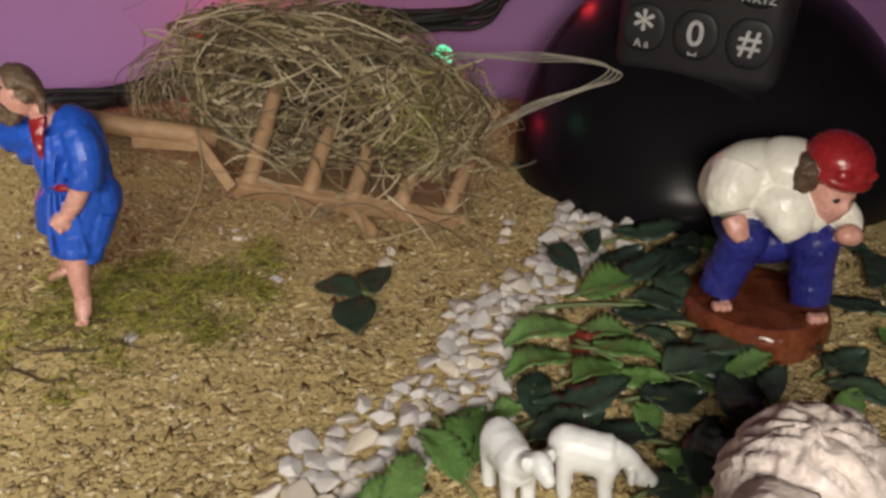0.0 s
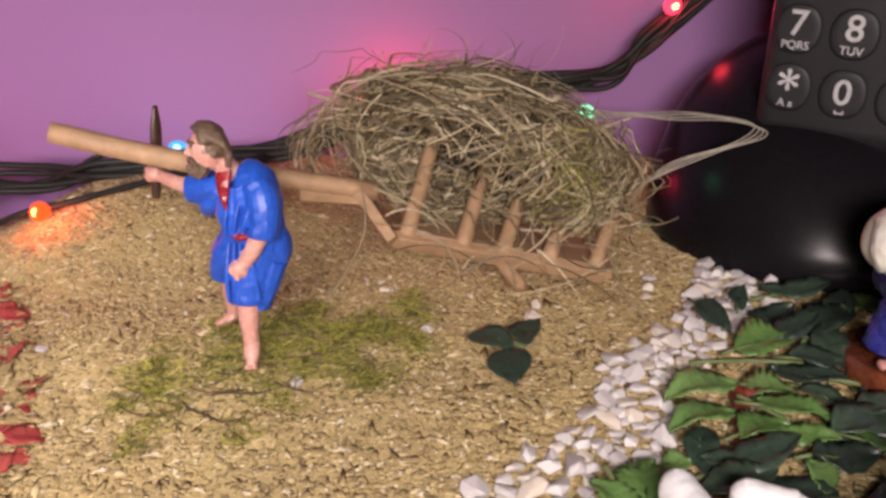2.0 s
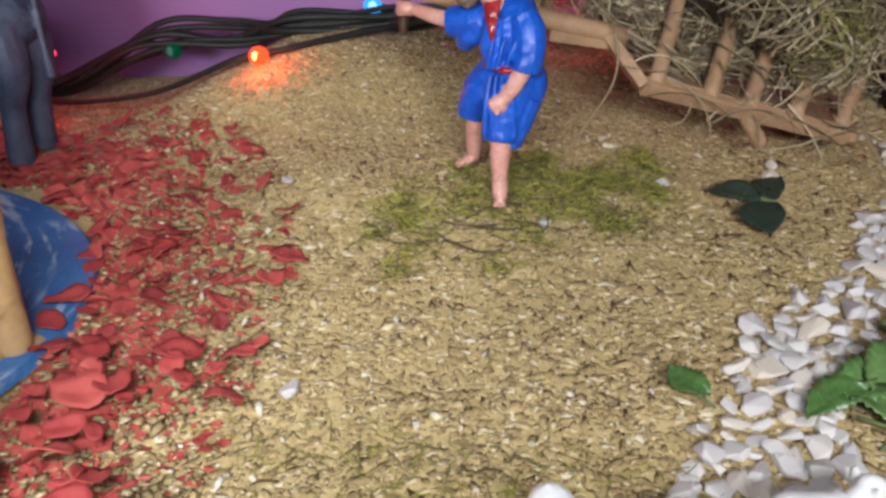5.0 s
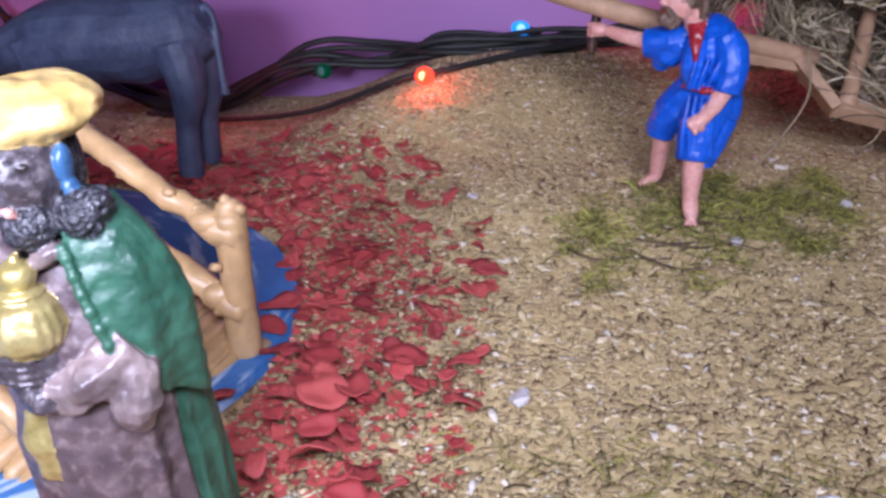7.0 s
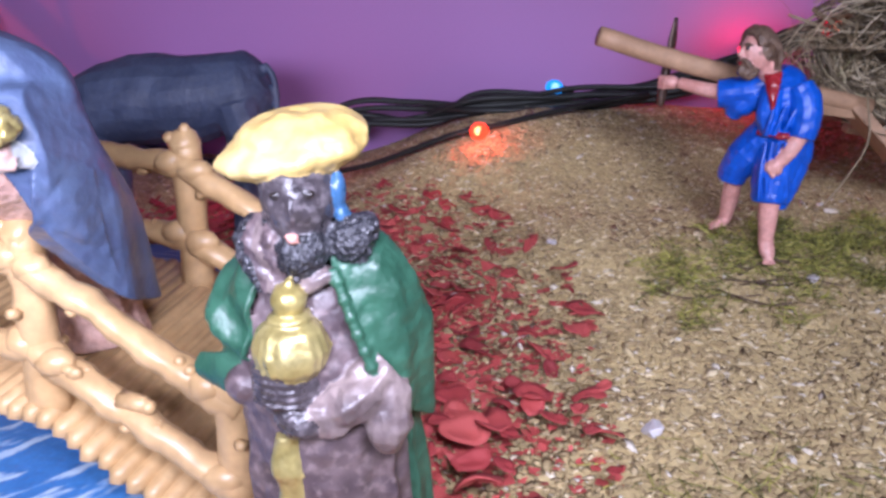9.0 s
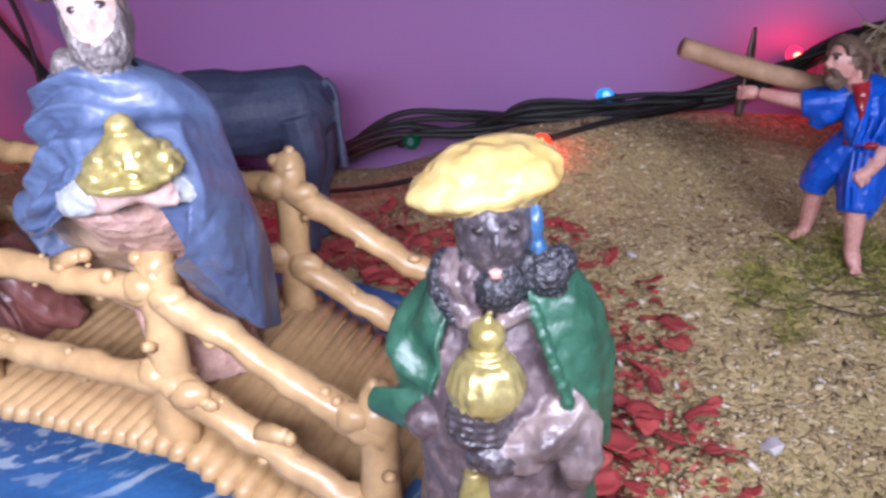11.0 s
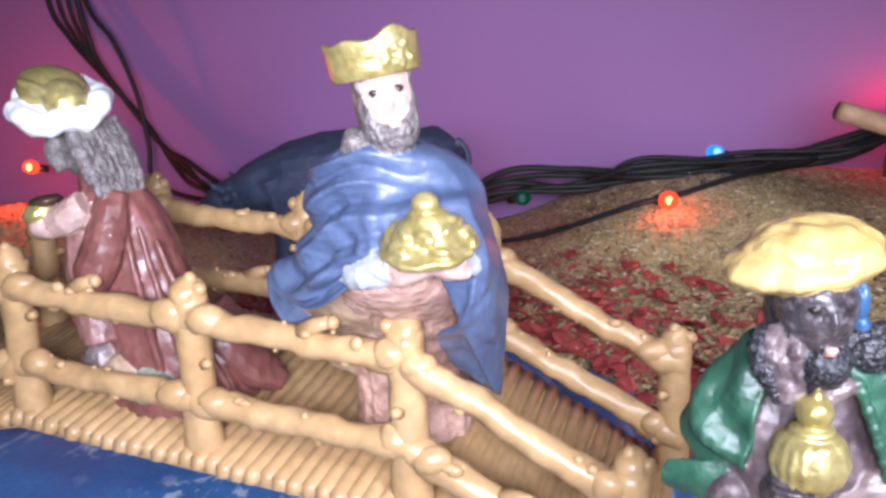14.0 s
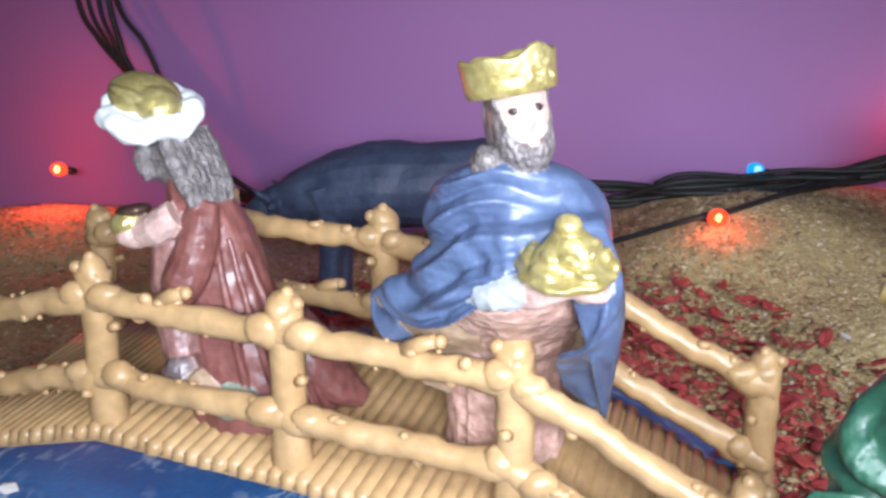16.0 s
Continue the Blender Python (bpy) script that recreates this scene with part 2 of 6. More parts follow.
def wave_streaks(m):
    """White brushed wavelets on the painted pond."""
    nt = m.node_tree
    bsdf = nt.nodes["Principled BSDF"]
    old = bsdf.inputs["Base Color"].links[0].from_socket
    co = nt.nodes.new("ShaderNodeTexCoord").outputs["Object"]
    sep = nt.nodes.new("ShaderNodeSeparateXYZ")
    nt.links.new(co, sep.inputs[0])
    turn, far, mp = nt.nodes.new("ShaderNodeMath"), nt.nodes.new("ShaderNodeVectorMath"), nt.nodes.new("ShaderNodeCombineXYZ")
    turn.operation, far.operation = "ARCTAN2", "LENGTH"
    nt.links.new(sep.outputs[1], turn.inputs[0])
    nt.links.new(sep.outputs[0], turn.inputs[1])
    nt.links.new(co, far.inputs[0])
    for k, (out, times) in enumerate(((turn.outputs[0], 4.2), (far.outputs["Value"], 230.0))):
        scale = nt.nodes.new("ShaderNodeMath")
        scale.operation = "MULTIPLY"
        scale.inputs[1].default_value = times
        nt.links.new(out, scale.inputs[0])
        nt.links.new(scale.outputs[0], mp.inputs[k])
    n = noise_node(nt, 1.0, 6, mp.outputs[0])
    area = noise_node(nt, 28, 2, co)
    mul = nt.nodes.new("ShaderNodeMath")
    mul.operation = "MULTIPLY"
    nt.links.new(ramp(nt, n, [(0.52, (0, 0, 0)), (0.60, (1, 1, 1))]), mul.inputs[0])
    nt.links.new(ramp(nt, area, [(0.44, (0, 0, 0)), (0.57, (0.75, 0.75, 0.75))]), mul.inputs[1])
    nt.links.new(mix_colour(nt, mul.outputs[0], old, (0.55, 0.66, 0.75)), bsdf.inputs["Base Color"])


wave_streaks(WATER)


# ---- mesh helpers ----
def finish(name, bm, mats, smooth=True):
    me = bpy.data.meshes.new(name)
    bm.to_mesh(me)
    bm.free()
    for m in mats if isinstance(mats, (list, tuple)) else [mats]:
        me.materials.append(m)
    if smooth:
        me.polygons.foreach_set("use_smooth", [True] * len(me.polygons))
    return me


def thing(name, bm, mats, origin, label, category, group="", kind="", smooth=True):
    """One top-level mesh whose origin is at its base."""
    bmesh.ops.translate(bm, verts=bm.verts, vec=-Vector(origin))
    ob = new(name, finish(name, bm, mats, smooth))
    ob.location = origin
    return tagged(ob, label, category, group, kind)


def holder(name, origin, label, category, group="", kind=""):
    ob = new(name)
    ob.location = origin
    ob.empty_display_size = 0.01
    return tagged(ob, label, category, group, kind)


def world_origin(ob):
    place = Vector(ob.location)
    while ob.parent:
        ob = ob.parent
        place += Vector(ob.location)
    return place


def part(name, bm, mats, parent, label="", smooth=True):
    """A bmesh given in world metres, linked as one mesh under its thing."""
    bmesh.ops.translate(bm, verts=bm.verts, vec=-world_origin(parent))
    ob = new(name, finish(name, bm, mats, smooth))
    ob.parent = parent
    return tagged(ob, label)


def ball(bm, c, r, mi=0, rot=(0, 0, 0), seg=16, rings=10, rough=0.0, freq=300.0):
    m = pose(*c, *rot) @ Matrix.Diagonal((*(r if isinstance(r, (tuple, list)) else (r, r, r)), 1))
    vs = bmesh.ops.create_uvsphere(bm, u_segments=seg, v_segments=rings, radius=1, matrix=m)["verts"]
    if rough:
        cc = Vector(c)
        for v in vs:
            v.co += (v.co - cc).normalized() * rough * noise.noise(v.co * freq)
    for f in {f for v in vs for f in v.link_faces}:
        f.material_index = mi
    return vs


def tube(bm, pts, radii, mi=0, n=8, flat=1.0, wob=0.0, caps=True, freq=400.0):
    """A round rod along points; flat squeezes it along its second axis, wob roughens it."""
    pts = [Vector(p) for p in pts]
    radii = radii if isinstance(radii, (tuple, list)) else [radii] * len(pts)
    side, rings = None, []
    for k, p in enumerate(pts):
        d = (pts[min(k + 1, len(pts) - 1)] - pts[max(k - 1, 0)]).normalized()
        if side is None:
            side = d.orthogonal().normalized() if abs(d.z) > 0.95 else d.cross(Vector((0, 0, 1))).normalized()
        side = (side - d * side.dot(d)).normalized()
        up = side.cross(d)
        ring = []
        for j in range(n):
            a = 2 * math.pi * j / n
            q = p + (side * math.cos(a) + up * math.sin(a) * flat) * radii[k]
            if wob:
                q += (q - p).normalized() * wob * noise.noise(q * freq)
            ring.append(bm.verts.new(q))
        rings.append(ring)
    faces = []
    for a, b in zip(rings, rings[1:]):
        for j in range(n):
            faces.append(bm.faces.new((a[j], a[(j + 1) % n], b[(j + 1) % n], b[j])))
    if caps:
        for ring, p, s in ((rings[0], pts[0], 1), (rings[-1], pts[-1], -1)):
            faces.append(bm.faces.new(ring[::-1] if s == 1 else ring))
    for f in faces:
        f.material_index = mi
    return faces


def smooth_path(pts, steps=6):
    """Catmull-Rom through the points."""
    p = [Vector(q) for q in pts]
    p = [2 * p[0] - p[1], *p, 2 * p[-1] - p[-2]]
    out = []
    for k in range(1, len(p) - 2):
        for j in range(steps):
            t = j / steps
            a, b, c, d = p[k - 1:k + 3]
            out.append(0.5 * (2 * b + (c - a) * t + (2 * a - 5 * b + 4 * c - d) * t * t + (3 * b - a - 3 * c + d) * t ** 3))
    out.append(p[-2])
    return out


def spread(values, count):
    """A short list of numbers stretched to count by linear steps."""
    return [float(v) for v in np.interp(np.linspace(0, len(values) - 1, count), range(len(values)), values)]


def loft(bm, rings, mi=0, n=28, folds=0, depth=0.0, steps=4, wob=0.0):
    """A closed skin through ellipses (x, y, z, rx, ry); folds press that many pleats into it, deeper towards the first ring."""
    path = smooth_path([r[:3] for r in rings], steps)
    rx, ry = spread([r[3] for r in rings], len(path)), spread([r[4] for r in rings], len(path))
    loops = []
    for k, p in enumerate(path):
        fade = 1 - 0.75 * k / (len(path) - 1)
        loop = []
        for j in range(n):
            a = 2 * math.pi * j / n
            w = 1 + (depth * fade * math.sin(folds * a + 2.5 * math.sin(3.1 * a) + 0.12 * k) if folds else 0)
            q = Vector((p.x + rx[k] * w * math.cos(a), p.y + ry[k] * w * math.sin(a), p.z))
            if wob:
                q += Vector((math.cos(a), math.sin(a), 0)) * wob * noise.noise(q * 260)
            loop.append(bm.verts.new(q))
        loops.append(loop)
    faces = []
    for a, b in zip(loops, loops[1:]):
        for j in range(n):
            faces.append(bm.faces.new((a[j], a[(j + 1) % n], b[(j + 1) % n], b[j])))
    faces += [bm.faces.new(loops[0][::-1]), bm.faces.new(loops[-1])]
    for f in faces:
        f.material_index = mi
    return faces


def cloth(bm, rows, mi, inner, thick=0.0008, closed=False, steps=5, crease=None, wob=0.0003):
    """A bent sheet with thickness through rows of points; crease(u, v) presses folds along its normal."""
    rows = [[Vector(p) for p in row] for row in rows]
    if closed:
        wide = [smooth_path([row[-2], row[-1], *row, row[0], row[1]], steps)[2 * steps:-2 * steps] for row in rows]
    else:
        wide = [smooth_path(row, steps) for row in rows]
    cols = [smooth_path([w[j] for w in wide], steps) for j in range(len(wide[0]))]
    nu, nv = len(cols), len(cols[0])
    skins = ([], [])
    for j in range(nu):
        for i in range(nv):
            du = cols[(j + 1) % nu if closed else min(j + 1, nu - 1)][i] - cols[j - 1 if closed else max(j - 1, 0)][i]
            dv = cols[j][min(i + 1, nv - 1)] - cols[j][max(i - 1, 0)]
            n = dv.cross(du).normalized()
            p = cols[j][i] + n * ((crease(j / nu, i / (nv - 1)) if crease else 0) + wob * noise.noise(cols[j][i] * 420))
            skins[0].append(bm.verts.new(p))
            skins[1].append(bm.verts.new(p - n * thick))
    at = lambda k, j, i: skins[k][(j % nu) * nv + i]
    for j in range(nu if closed else nu - 1):
        for i in range(nv - 1):
            bm.faces.new((at(0, j, i), at(0, j + 1, i), at(0, j + 1, i + 1), at(0, j, i + 1))).material_index = mi
            bm.faces.new((at(1, j, i), at(1, j, i + 1), at(1, j + 1, i + 1), at(1, j + 1, i))).material_index = inner
        for i in (0, nv - 1):
            bm.faces.new((at(0, j, i), at(0, j + 1, i), at(1, j + 1, i), at(1, j, i))).material_index = mi
    if not closed:
        for j in (0, nu - 1):
            for i in range(nv - 1):
                bm.faces.new((at(0, j, i), at(0, j, i + 1), at(1, j, i + 1), at(1, j, i))).material_index = mi


def head(bm, m, size, skin, hair, beard=1.0, narrow=1.0, eye=None, back=1.0):
    """A modelled head facing -y with a low nose and cheeks, a beard with strands, and hair behind."""
    vs = bmesh.ops.create_uvsphere(bm, u_segments=40, v_segments=30, radius=1)["verts"]
    for v in vs:
        c = v.co.copy()
        x, z = c.x, c.z
        front = max(0.0, -c.y)
        nose = 0.26 * math.exp(-(x / 0.15) ** 2) * max(0.0, 1 - abs(z + 0.08) / 0.30) ** 0.8
        sockets = -0.09 * sum(math.exp(-((x - e) / 0.2) ** 2 - ((z - 0.14) / 0.13) ** 2) for e in (-0.4, 0.4))
        cheeks = 0.06 * sum(math.exp(-((x - e) / 0.25) ** 2 - ((z + 0.2) / 0.2) ** 2) for e in (-0.5, 0.5))
        v.co = Vector((x * 0.0052 * narrow * (1 - 0.10 * max(0.0, -z)), (c.y - front * (nose + sockets + cheeks)) * 0.0056, z * 0.0074))
    for f in {f for v in vs for f in v.link_faces}:
        f.material_index = skin
    made = list(vs)
    if beard:
        b = bmesh.ops.create_uvsphere(bm, u_segments=40, v_segments=28, radius=1)["verts"]
        for v in b:
            c = v.co.copy()
            taper = 1.0 - 0.72 * max(0.0, -c.z) ** 1.4
            out = 1 / max(math.hypot(c.x, c.y), 0.35) if c.z > 0 else 1.0
            wave = 0.07 * math.sin(17 * c.x + 5 * noise.noise(c * 2.5)) + 0.10 * noise.noise(Vector((c.x * 5, c.y * 5, c.z * 2)))
            x, y = c.x * out, c.y * out
            v.co = Vector((x * 0.0047 * taper, -0.0010 + y * 0.0050 * taper - 0.0008 * max(0.0, -c.z), -0.0057 + c.z * 0.0050 * beard)) * (1 + wave * 0.5)
            if c.z > 0:
                v.co.z += c.z * 0.0058 * min(1.0, (abs(x) / 0.9) ** 2)
                if y < 0:
                    v.co.y += 0.0050 * math.exp(-(x / (0.26 + 0.60 * c.z)) ** 4) * min(1.0, max(0.0, (c.z - 0.24) * 5 + 0.5 * noise.noise(c * 7)))
        for f in {f for v in b for f in v.link_faces}:
            f.material_index = hair
        made += b
    if eye is not None:
        for sx in (-1, 1):
            x = sx * 0.40 * 0.0052 * narrow
            made += ball(bm, (x, -0.00478, 0.0010), (0.00062, 0.00045, 0.00030), eye, (0, sx * 8, 0), 12, 8)
            made += ball(bm, (x + sx * 0.0001, -0.00480, 0.00135), (0.00095, 0.00045, 0.00016), eye, (0, sx * 12, 0), 12, 8)
    h = bmesh.ops.create_uvsphere(bm, u_segments=36, v_segments=26, radius=1)["verts"]
    for v in h:
        c = v.co.copy()
        wave = 0.09 * noise.noise(Vector((c.x * 6, c.y * 6, c.z * 2))) + 0.05 * math.sin(14 * c.x + 6 * c.y + 3 * c.z)
        v.co = Vector((c.x * 0.0054 * narrow, 0.0036 + c.y * 0.0044 * back, -0.0012 + c.z * 0.0078)) * (1 + wave * 0.7)
    for f in {f for v in h for f in v.link_faces}:
        f.material_index = hair
    made += h
    bmesh.ops.transform(bm, matrix=m @ Matrix.Diagonal((size, size, size, 1)), verts=made)


def slab(bm, lo, hi, m=None, bevel=0.0):
    c = [(a + b) / 2 for a, b in zip(lo, hi)]
    s = [b - a for a, b in zip(lo, hi)]
    mat = Matrix.Translation(c) @ Matrix.Diagonal((*s, 1))
    vs = bmesh.ops.create_cube(bm, size=1, matrix=(m or Matrix()) @ mat)["verts"]
    if bevel:
        bmesh.ops.bevel(bm, geom=list({e for v in vs for e in v.link_edges}), offset=bevel, segments=2, affect="EDGES", profile=0.5)
    return vs


def fuse(bm, voxel=0.0003, rounds=2):
    """Casts overlapping shapes into one moulded skin; each face keeps the paint of the shape under it."""
    bmesh.ops.triangulate(bm, faces=bm.faces)
    paint = [f.material_index for f in bm.faces]
    tree = BVHTree.FromBMesh(bm)
    me = bpy.data.meshes.new("cast")
    bm.to_mesh(me)
    bm.free()
    tmp = new("cast", me)
    mod = tmp.modifiers.new("cast", "REMESH")
    mod.mode, mod.voxel_size = "VOXEL", voxel
    bpy.context.view_layer.update()
    skin = bpy.data.meshes.new_from_object(tmp.evaluated_get(bpy.context.evaluated_depsgraph_get()))
    bpy.data.objects.remove(tmp)
    out = bmesh.new()
    out.from_mesh(skin)
    for _ in range(rounds):
        bmesh.ops.smooth_vert(out, verts=out.verts, factor=0.5, use_axis_x=True, use_axis_y=True, use_axis_z=True)
    for f in out.faces:
        f.material_index = paint[tree.find_nearest(f.calc_center_median())[2]]
    return out


rng = random.Random(7)

# ---- the setting ----
POND = (-0.311, 0.135, 0.112)


def ground_z(x, y):
    s = min(max((x + 0.29) / 0.10, 0), 1)
    s = s * s * (3 - 2 * s)
    rise = 0.13 * min(max(y - 0.138, -0.10), 0.25)
    z = 0.0415 + rise * (0.15 + 0.85 * s)
    z += 0.015 * math.exp(-((x + 0.165) / 0.06) ** 2 - ((y - 0.325) / 0.06) ** 2)
    z += 0.0065 * math.exp(-((x + 0.112) / 0.028) ** 2 - ((y - 0.228) / 0.028) ** 2)
    z += 0.006 * math.exp(-((x + 0.164) / 0.03) ** 2 - ((y - 0.225) / 0.03) ** 2)
    z += 0.0085 * math.exp(-((x + 0.200) / 0.045) ** 2 - ((y - 0.292) / 0.035) ** 2)
    z += 0.02 * math.exp(-((x + 0.52) / 0.09) ** 2 - ((y - 0.34) / 0.07) ** 2)
    z += 0.0011 * noise.noise(Vector((x * 60, y * 60, 0.3)))
    d = math.hypot(x - POND[0], y - POND[1]) - POND[2]
    k = min(max(d / 0.02, 0), 1)
    return z * k + min(z, 0.0425) * (1 - k)


def grid_sheet(x0, x1, y0, y1, nx, ny):
    verts = [(x, y, ground_z(x, y)) for y in np.linspace(y0, y1, ny) for x in np.linspace(x0, x1, nx)]
    faces = [(j * nx + i, j * nx + i + 1, (j + 1) * nx + i + 1, (j + 1) * nx + i) for j in range(ny - 1) for i in range(nx - 1)]
    me = bpy.data.meshes.new("ground")
    me.from_pydata(verts, [], faces)
    me.materials.append(SAND)
    me.polygons.foreach_set("use_smooth", [True] * len(me.polygons))
    return me


tagged(new("ground", grid_sheet(-0.72, 0.42, -0.02, 0.395, 230, 110)), "bed of ochre cork chips and sawdust on the display", "ground", kind="structure")

bm = bmesh.new()
slab(bm, (-1.0, -0.25, -0.03), (0.7, 0.399, 0.02), bevel=0.004)
thing("tabletop", bm, WOOD, (-0.15, 0.07, -0.03), "wooden board under the whole nativity display", "table", kind="structure", smooth=False)
for nm, lo, hi, m in (("wall_back", (-2.0, 0.40, -0.8), (2.0, 0.48, 1.7), WALL), ("wall_left", (-2.08, -2.5, -0.8), (-2.0, 0.48, 1.7), CREAM),
                      ("wall_right", (2.0, -2.5, -0.8), (2.08, 0.48, 1.7), CREAM), ("wall_front", (-2.0, -2.58, -0.8), (2.0, -2.5, 1.7), CREAM),
                      ("ceiling", (-2.08, -2.58, 1.7), (2.08, 0.48, 1.78), CREAM), ("floor", (-2.08, -2.58, -0.88), (2.08, 0.48, -0.8), WOOD)):
    bm = bmesh.new()
    slab(bm, lo, hi)
    thing(nm, bm, m, tuple((a + b) / 2 for a, b in zip(lo, hi)), "", nm.split("_")[0], kind="structure", smooth=False)

bm = bmesh.new()
bmesh.ops.create_cone(bm, cap_ends=True, segments=72, radius1=POND[2], radius2=POND[2] - 0.001, depth=0.0022, matrix=pose(POND[0], POND[1], 0.0442))
for v in bm.verts:
    a = math.atan2(v.co.y - POND[1], v.co.x - POND[0])
    v.co.x += 0.004 * math.sin(3 * a + 1) * math.cos(a)
    v.co.y += 0.004 * math.sin(3 * a + 1) * math.sin(a)
thing("pond", bm, WATER, (POND[0], POND[1], 0.0431), "round blue pond painted with white wavelets under the bridge", "pond", smooth=False)


# ---- the footbridge ----
BU, BV, B0 = Vector((0.987, -0.160, 0)), Vector((0.160, 0.987, 0)), Vector((-0.3015, 0.1055, 0))


def deck_z(u):
    if u > 0.048:
        return 0.0675 - (u - 0.048) * 0.46
    if u < -0.048:
        return 0.0675 - (-0.048 - u) * 0.30
    return 0.0675


def at_bridge(u, v, h=0.0):
    p = B0 + BU * u + BV * v
    return Vector((p.x, p.y, deck_z(u) - 0.080 * u + 0.13 * v + h))


bridge = holder("footbridge", at_bridge(0, 0.025, -0.02), "tan plastic rustic footbridge with twig railings over the pond", "bridge")
u = -0.098
while u < 0.100:
    bm = bmesh.new()
    e = rng.uniform(-0.0007, 0.0007)
    tube(bm, [at_bridge(u, -0.0052 + e, -0.0028), at_bridge(u, -0.0045 + e, -0.0016), at_bridge(u, 0.01, -0.0016), at_bridge(u, 0.04, -0.0016),
              at_bridge(u, 0.0555 + e, -0.0016), at_bridge(u, 0.0562 + e, -0.0028)], [0.0013, 0.0021, 0.0018, 0.0018, 0.0021, 0.0013], n=10, wob=0.0003, freq=350)
    part("plank", bm, TAN, bridge)
    u += 0.0032
bm = bmesh.new()
us = [-0.099, -0.0665, -0.048, -0.02, 0.02, 0.048, 0.075, 0.100]
rows = [[bm.verts.new(at_bridge(q, v, h)) for v, h in ((-0.003, -0.0004), (0.054, -0.0004), (0.054, -0.005), (-0.003, -0.005))] for q in us]
for a, b in zip(rows, rows[1:]):
    for j in range(4):
        bm.faces.new((a[j], a[(j + 1) % 4], b[(j + 1) % 4], b[j]))
bm.faces.new(rows[0]), bm.faces.new(rows[-1][::-1])
bmesh.ops.recalc_face_normals(bm, faces=bm.faces)
part("deck", bm, TAN, bridge, smooth=False)
POSTS = (-0.0880, -0.0458, 0.0, 0.0471, 0.0886)
for side, v in (("front", 0.0), ("back", 0.0510)):
    posts = POSTS if side == "front" else (*POSTS[:-1], POSTS[-1] + 0.0030)
    for u in posts:
        bm = bmesh.new()
        base, top = at_bridge(u, v, -0.003), at_bridge(u, v, 0.0335)
        tube(bm, smooth_path([base, base.lerp(top, 0.35), base.lerp(top, 0.7), top], 4), spread([0.0045, 0.0037, 0.0036, 0.0038], 13), n=12, wob=0.0005)
        ball(bm, at_bridge(u, v, 0.0328), (0.0036, 0.0036, 0.0042), rough=0.0008)
        ball(bm, at_bridge(u, v, 0.0364) + Vector((rng.uniform(-0.0016, 0.0016), -0.0006, 0)), (0.0014, 0.0013, 0.0015), seg=10, rings=8, rough=0.0003)
        ball(bm, at_bridge(u, v, 0.0345) + Vector((rng.choice((-0.0030, 0.0030)), -0.0010, 0)), (0.0016, 0.0015, 0.0015), seg=10, rings=8, rough=0.0003)
        for h, a in ((rng.uniform(0.006, 0.012), rng.uniform(0, 6)), (rng.uniform(0.016, 0.024), rng.uniform(0, 6))):
            q = at_bridge(u, v, h) + Vector((math.cos(a), math.sin(a), 0)) * 0.0036
            tube(bm, [q, q + Vector((math.cos(a), math.sin(a), 0.35)) * 0.0022], [0.0013, 0.0009], n=7)
        part("post", bm, TAN, bridge)
    for ua, ub in zip(posts, posts[1:]):
        for h in (0.0280, 0.0103):
            bm = bmesh.new()
            a, b = at_bridge(ua, v - 0.0012, h), at_bridge(ub, v - 0.0012, h)
            d = (b - a).normalized()
            bow = [a.lerp(b, t) + Vector((0, 0, 0.0007 * noise.noise(a.lerp(b, t) * 90))) for t in np.linspace(-0.06, 1.06, 24)]
            tube(bm, bow, spread([0.0022, 0.0034, 0.0031, 0.0029, 0.0030, 0.0028, 0.0028, 0.0029, 0.0028, 0.0030, 0.0034, 0.0022], 24), n=14, wob=0.0011, freq=260)
            for j in range(4):
                q = a.lerp(b, rng.uniform(0.1, 0.9)) + Vector((0, rng.uniform(-0.0022, 0.0004), 0.0024 if j < 3 else -0.0022))
                ball(bm, q, (rng.uniform(0.0010, 0.0020), 0.0011, rng.uniform(0.0008, 0.0014)), seg=8, rings=6, rough=0.0004)
            for t in (rng.uniform(0.06, 0.12), rng.uniform(0.88, 0.95)):
                ball(bm, a.lerp(b, t) + Vector((0, -0.001, 0.0012)), (0.0034 + rng.uniform(0, 0.001), 0.0029, 0.0028 + rng.uniform(0, 0.0006)), rough=0.0008, seg=12, rings=8)
            for j in range(4):
                t = rng.uniform(0.05, 0.95)
                ball(bm, a.lerp(b, t) + Vector((0, rng.uniform(-0.001, 0.001), rng.choice((0.0029, -0.0028)))), (rng.uniform(0.0005, 0.0011), 0.0007, rng.uniform(0.0004, 0.0008)), seg=7, rings=5)
            if rng.random() < 0.45:
                part("rail", bm, TAN, bridge)
                continue
            t = rng.uniform(0.35, 0.6)
            q = a.lerp(b, t) + Vector((0, 0, 0.002))
            twig = [q, q + d * 0.0035 + Vector((0, -0.0006, 0.0022)), q + d * 0.007 + Vector((0, -0.001, 0.0034))]
            tube(bm, twig, [0.0022, 0.0017, 0.0011], n=7, wob=0.0003)
            ball(bm, twig[-1], 0.0014, seg=8, rings=6)
            ball(bm, twig[1] + d * 0.002 + Vector((0, 0, 0.001)), 0.0013, seg=8, rings=6)
            part("rail", bm, TAN, bridge)


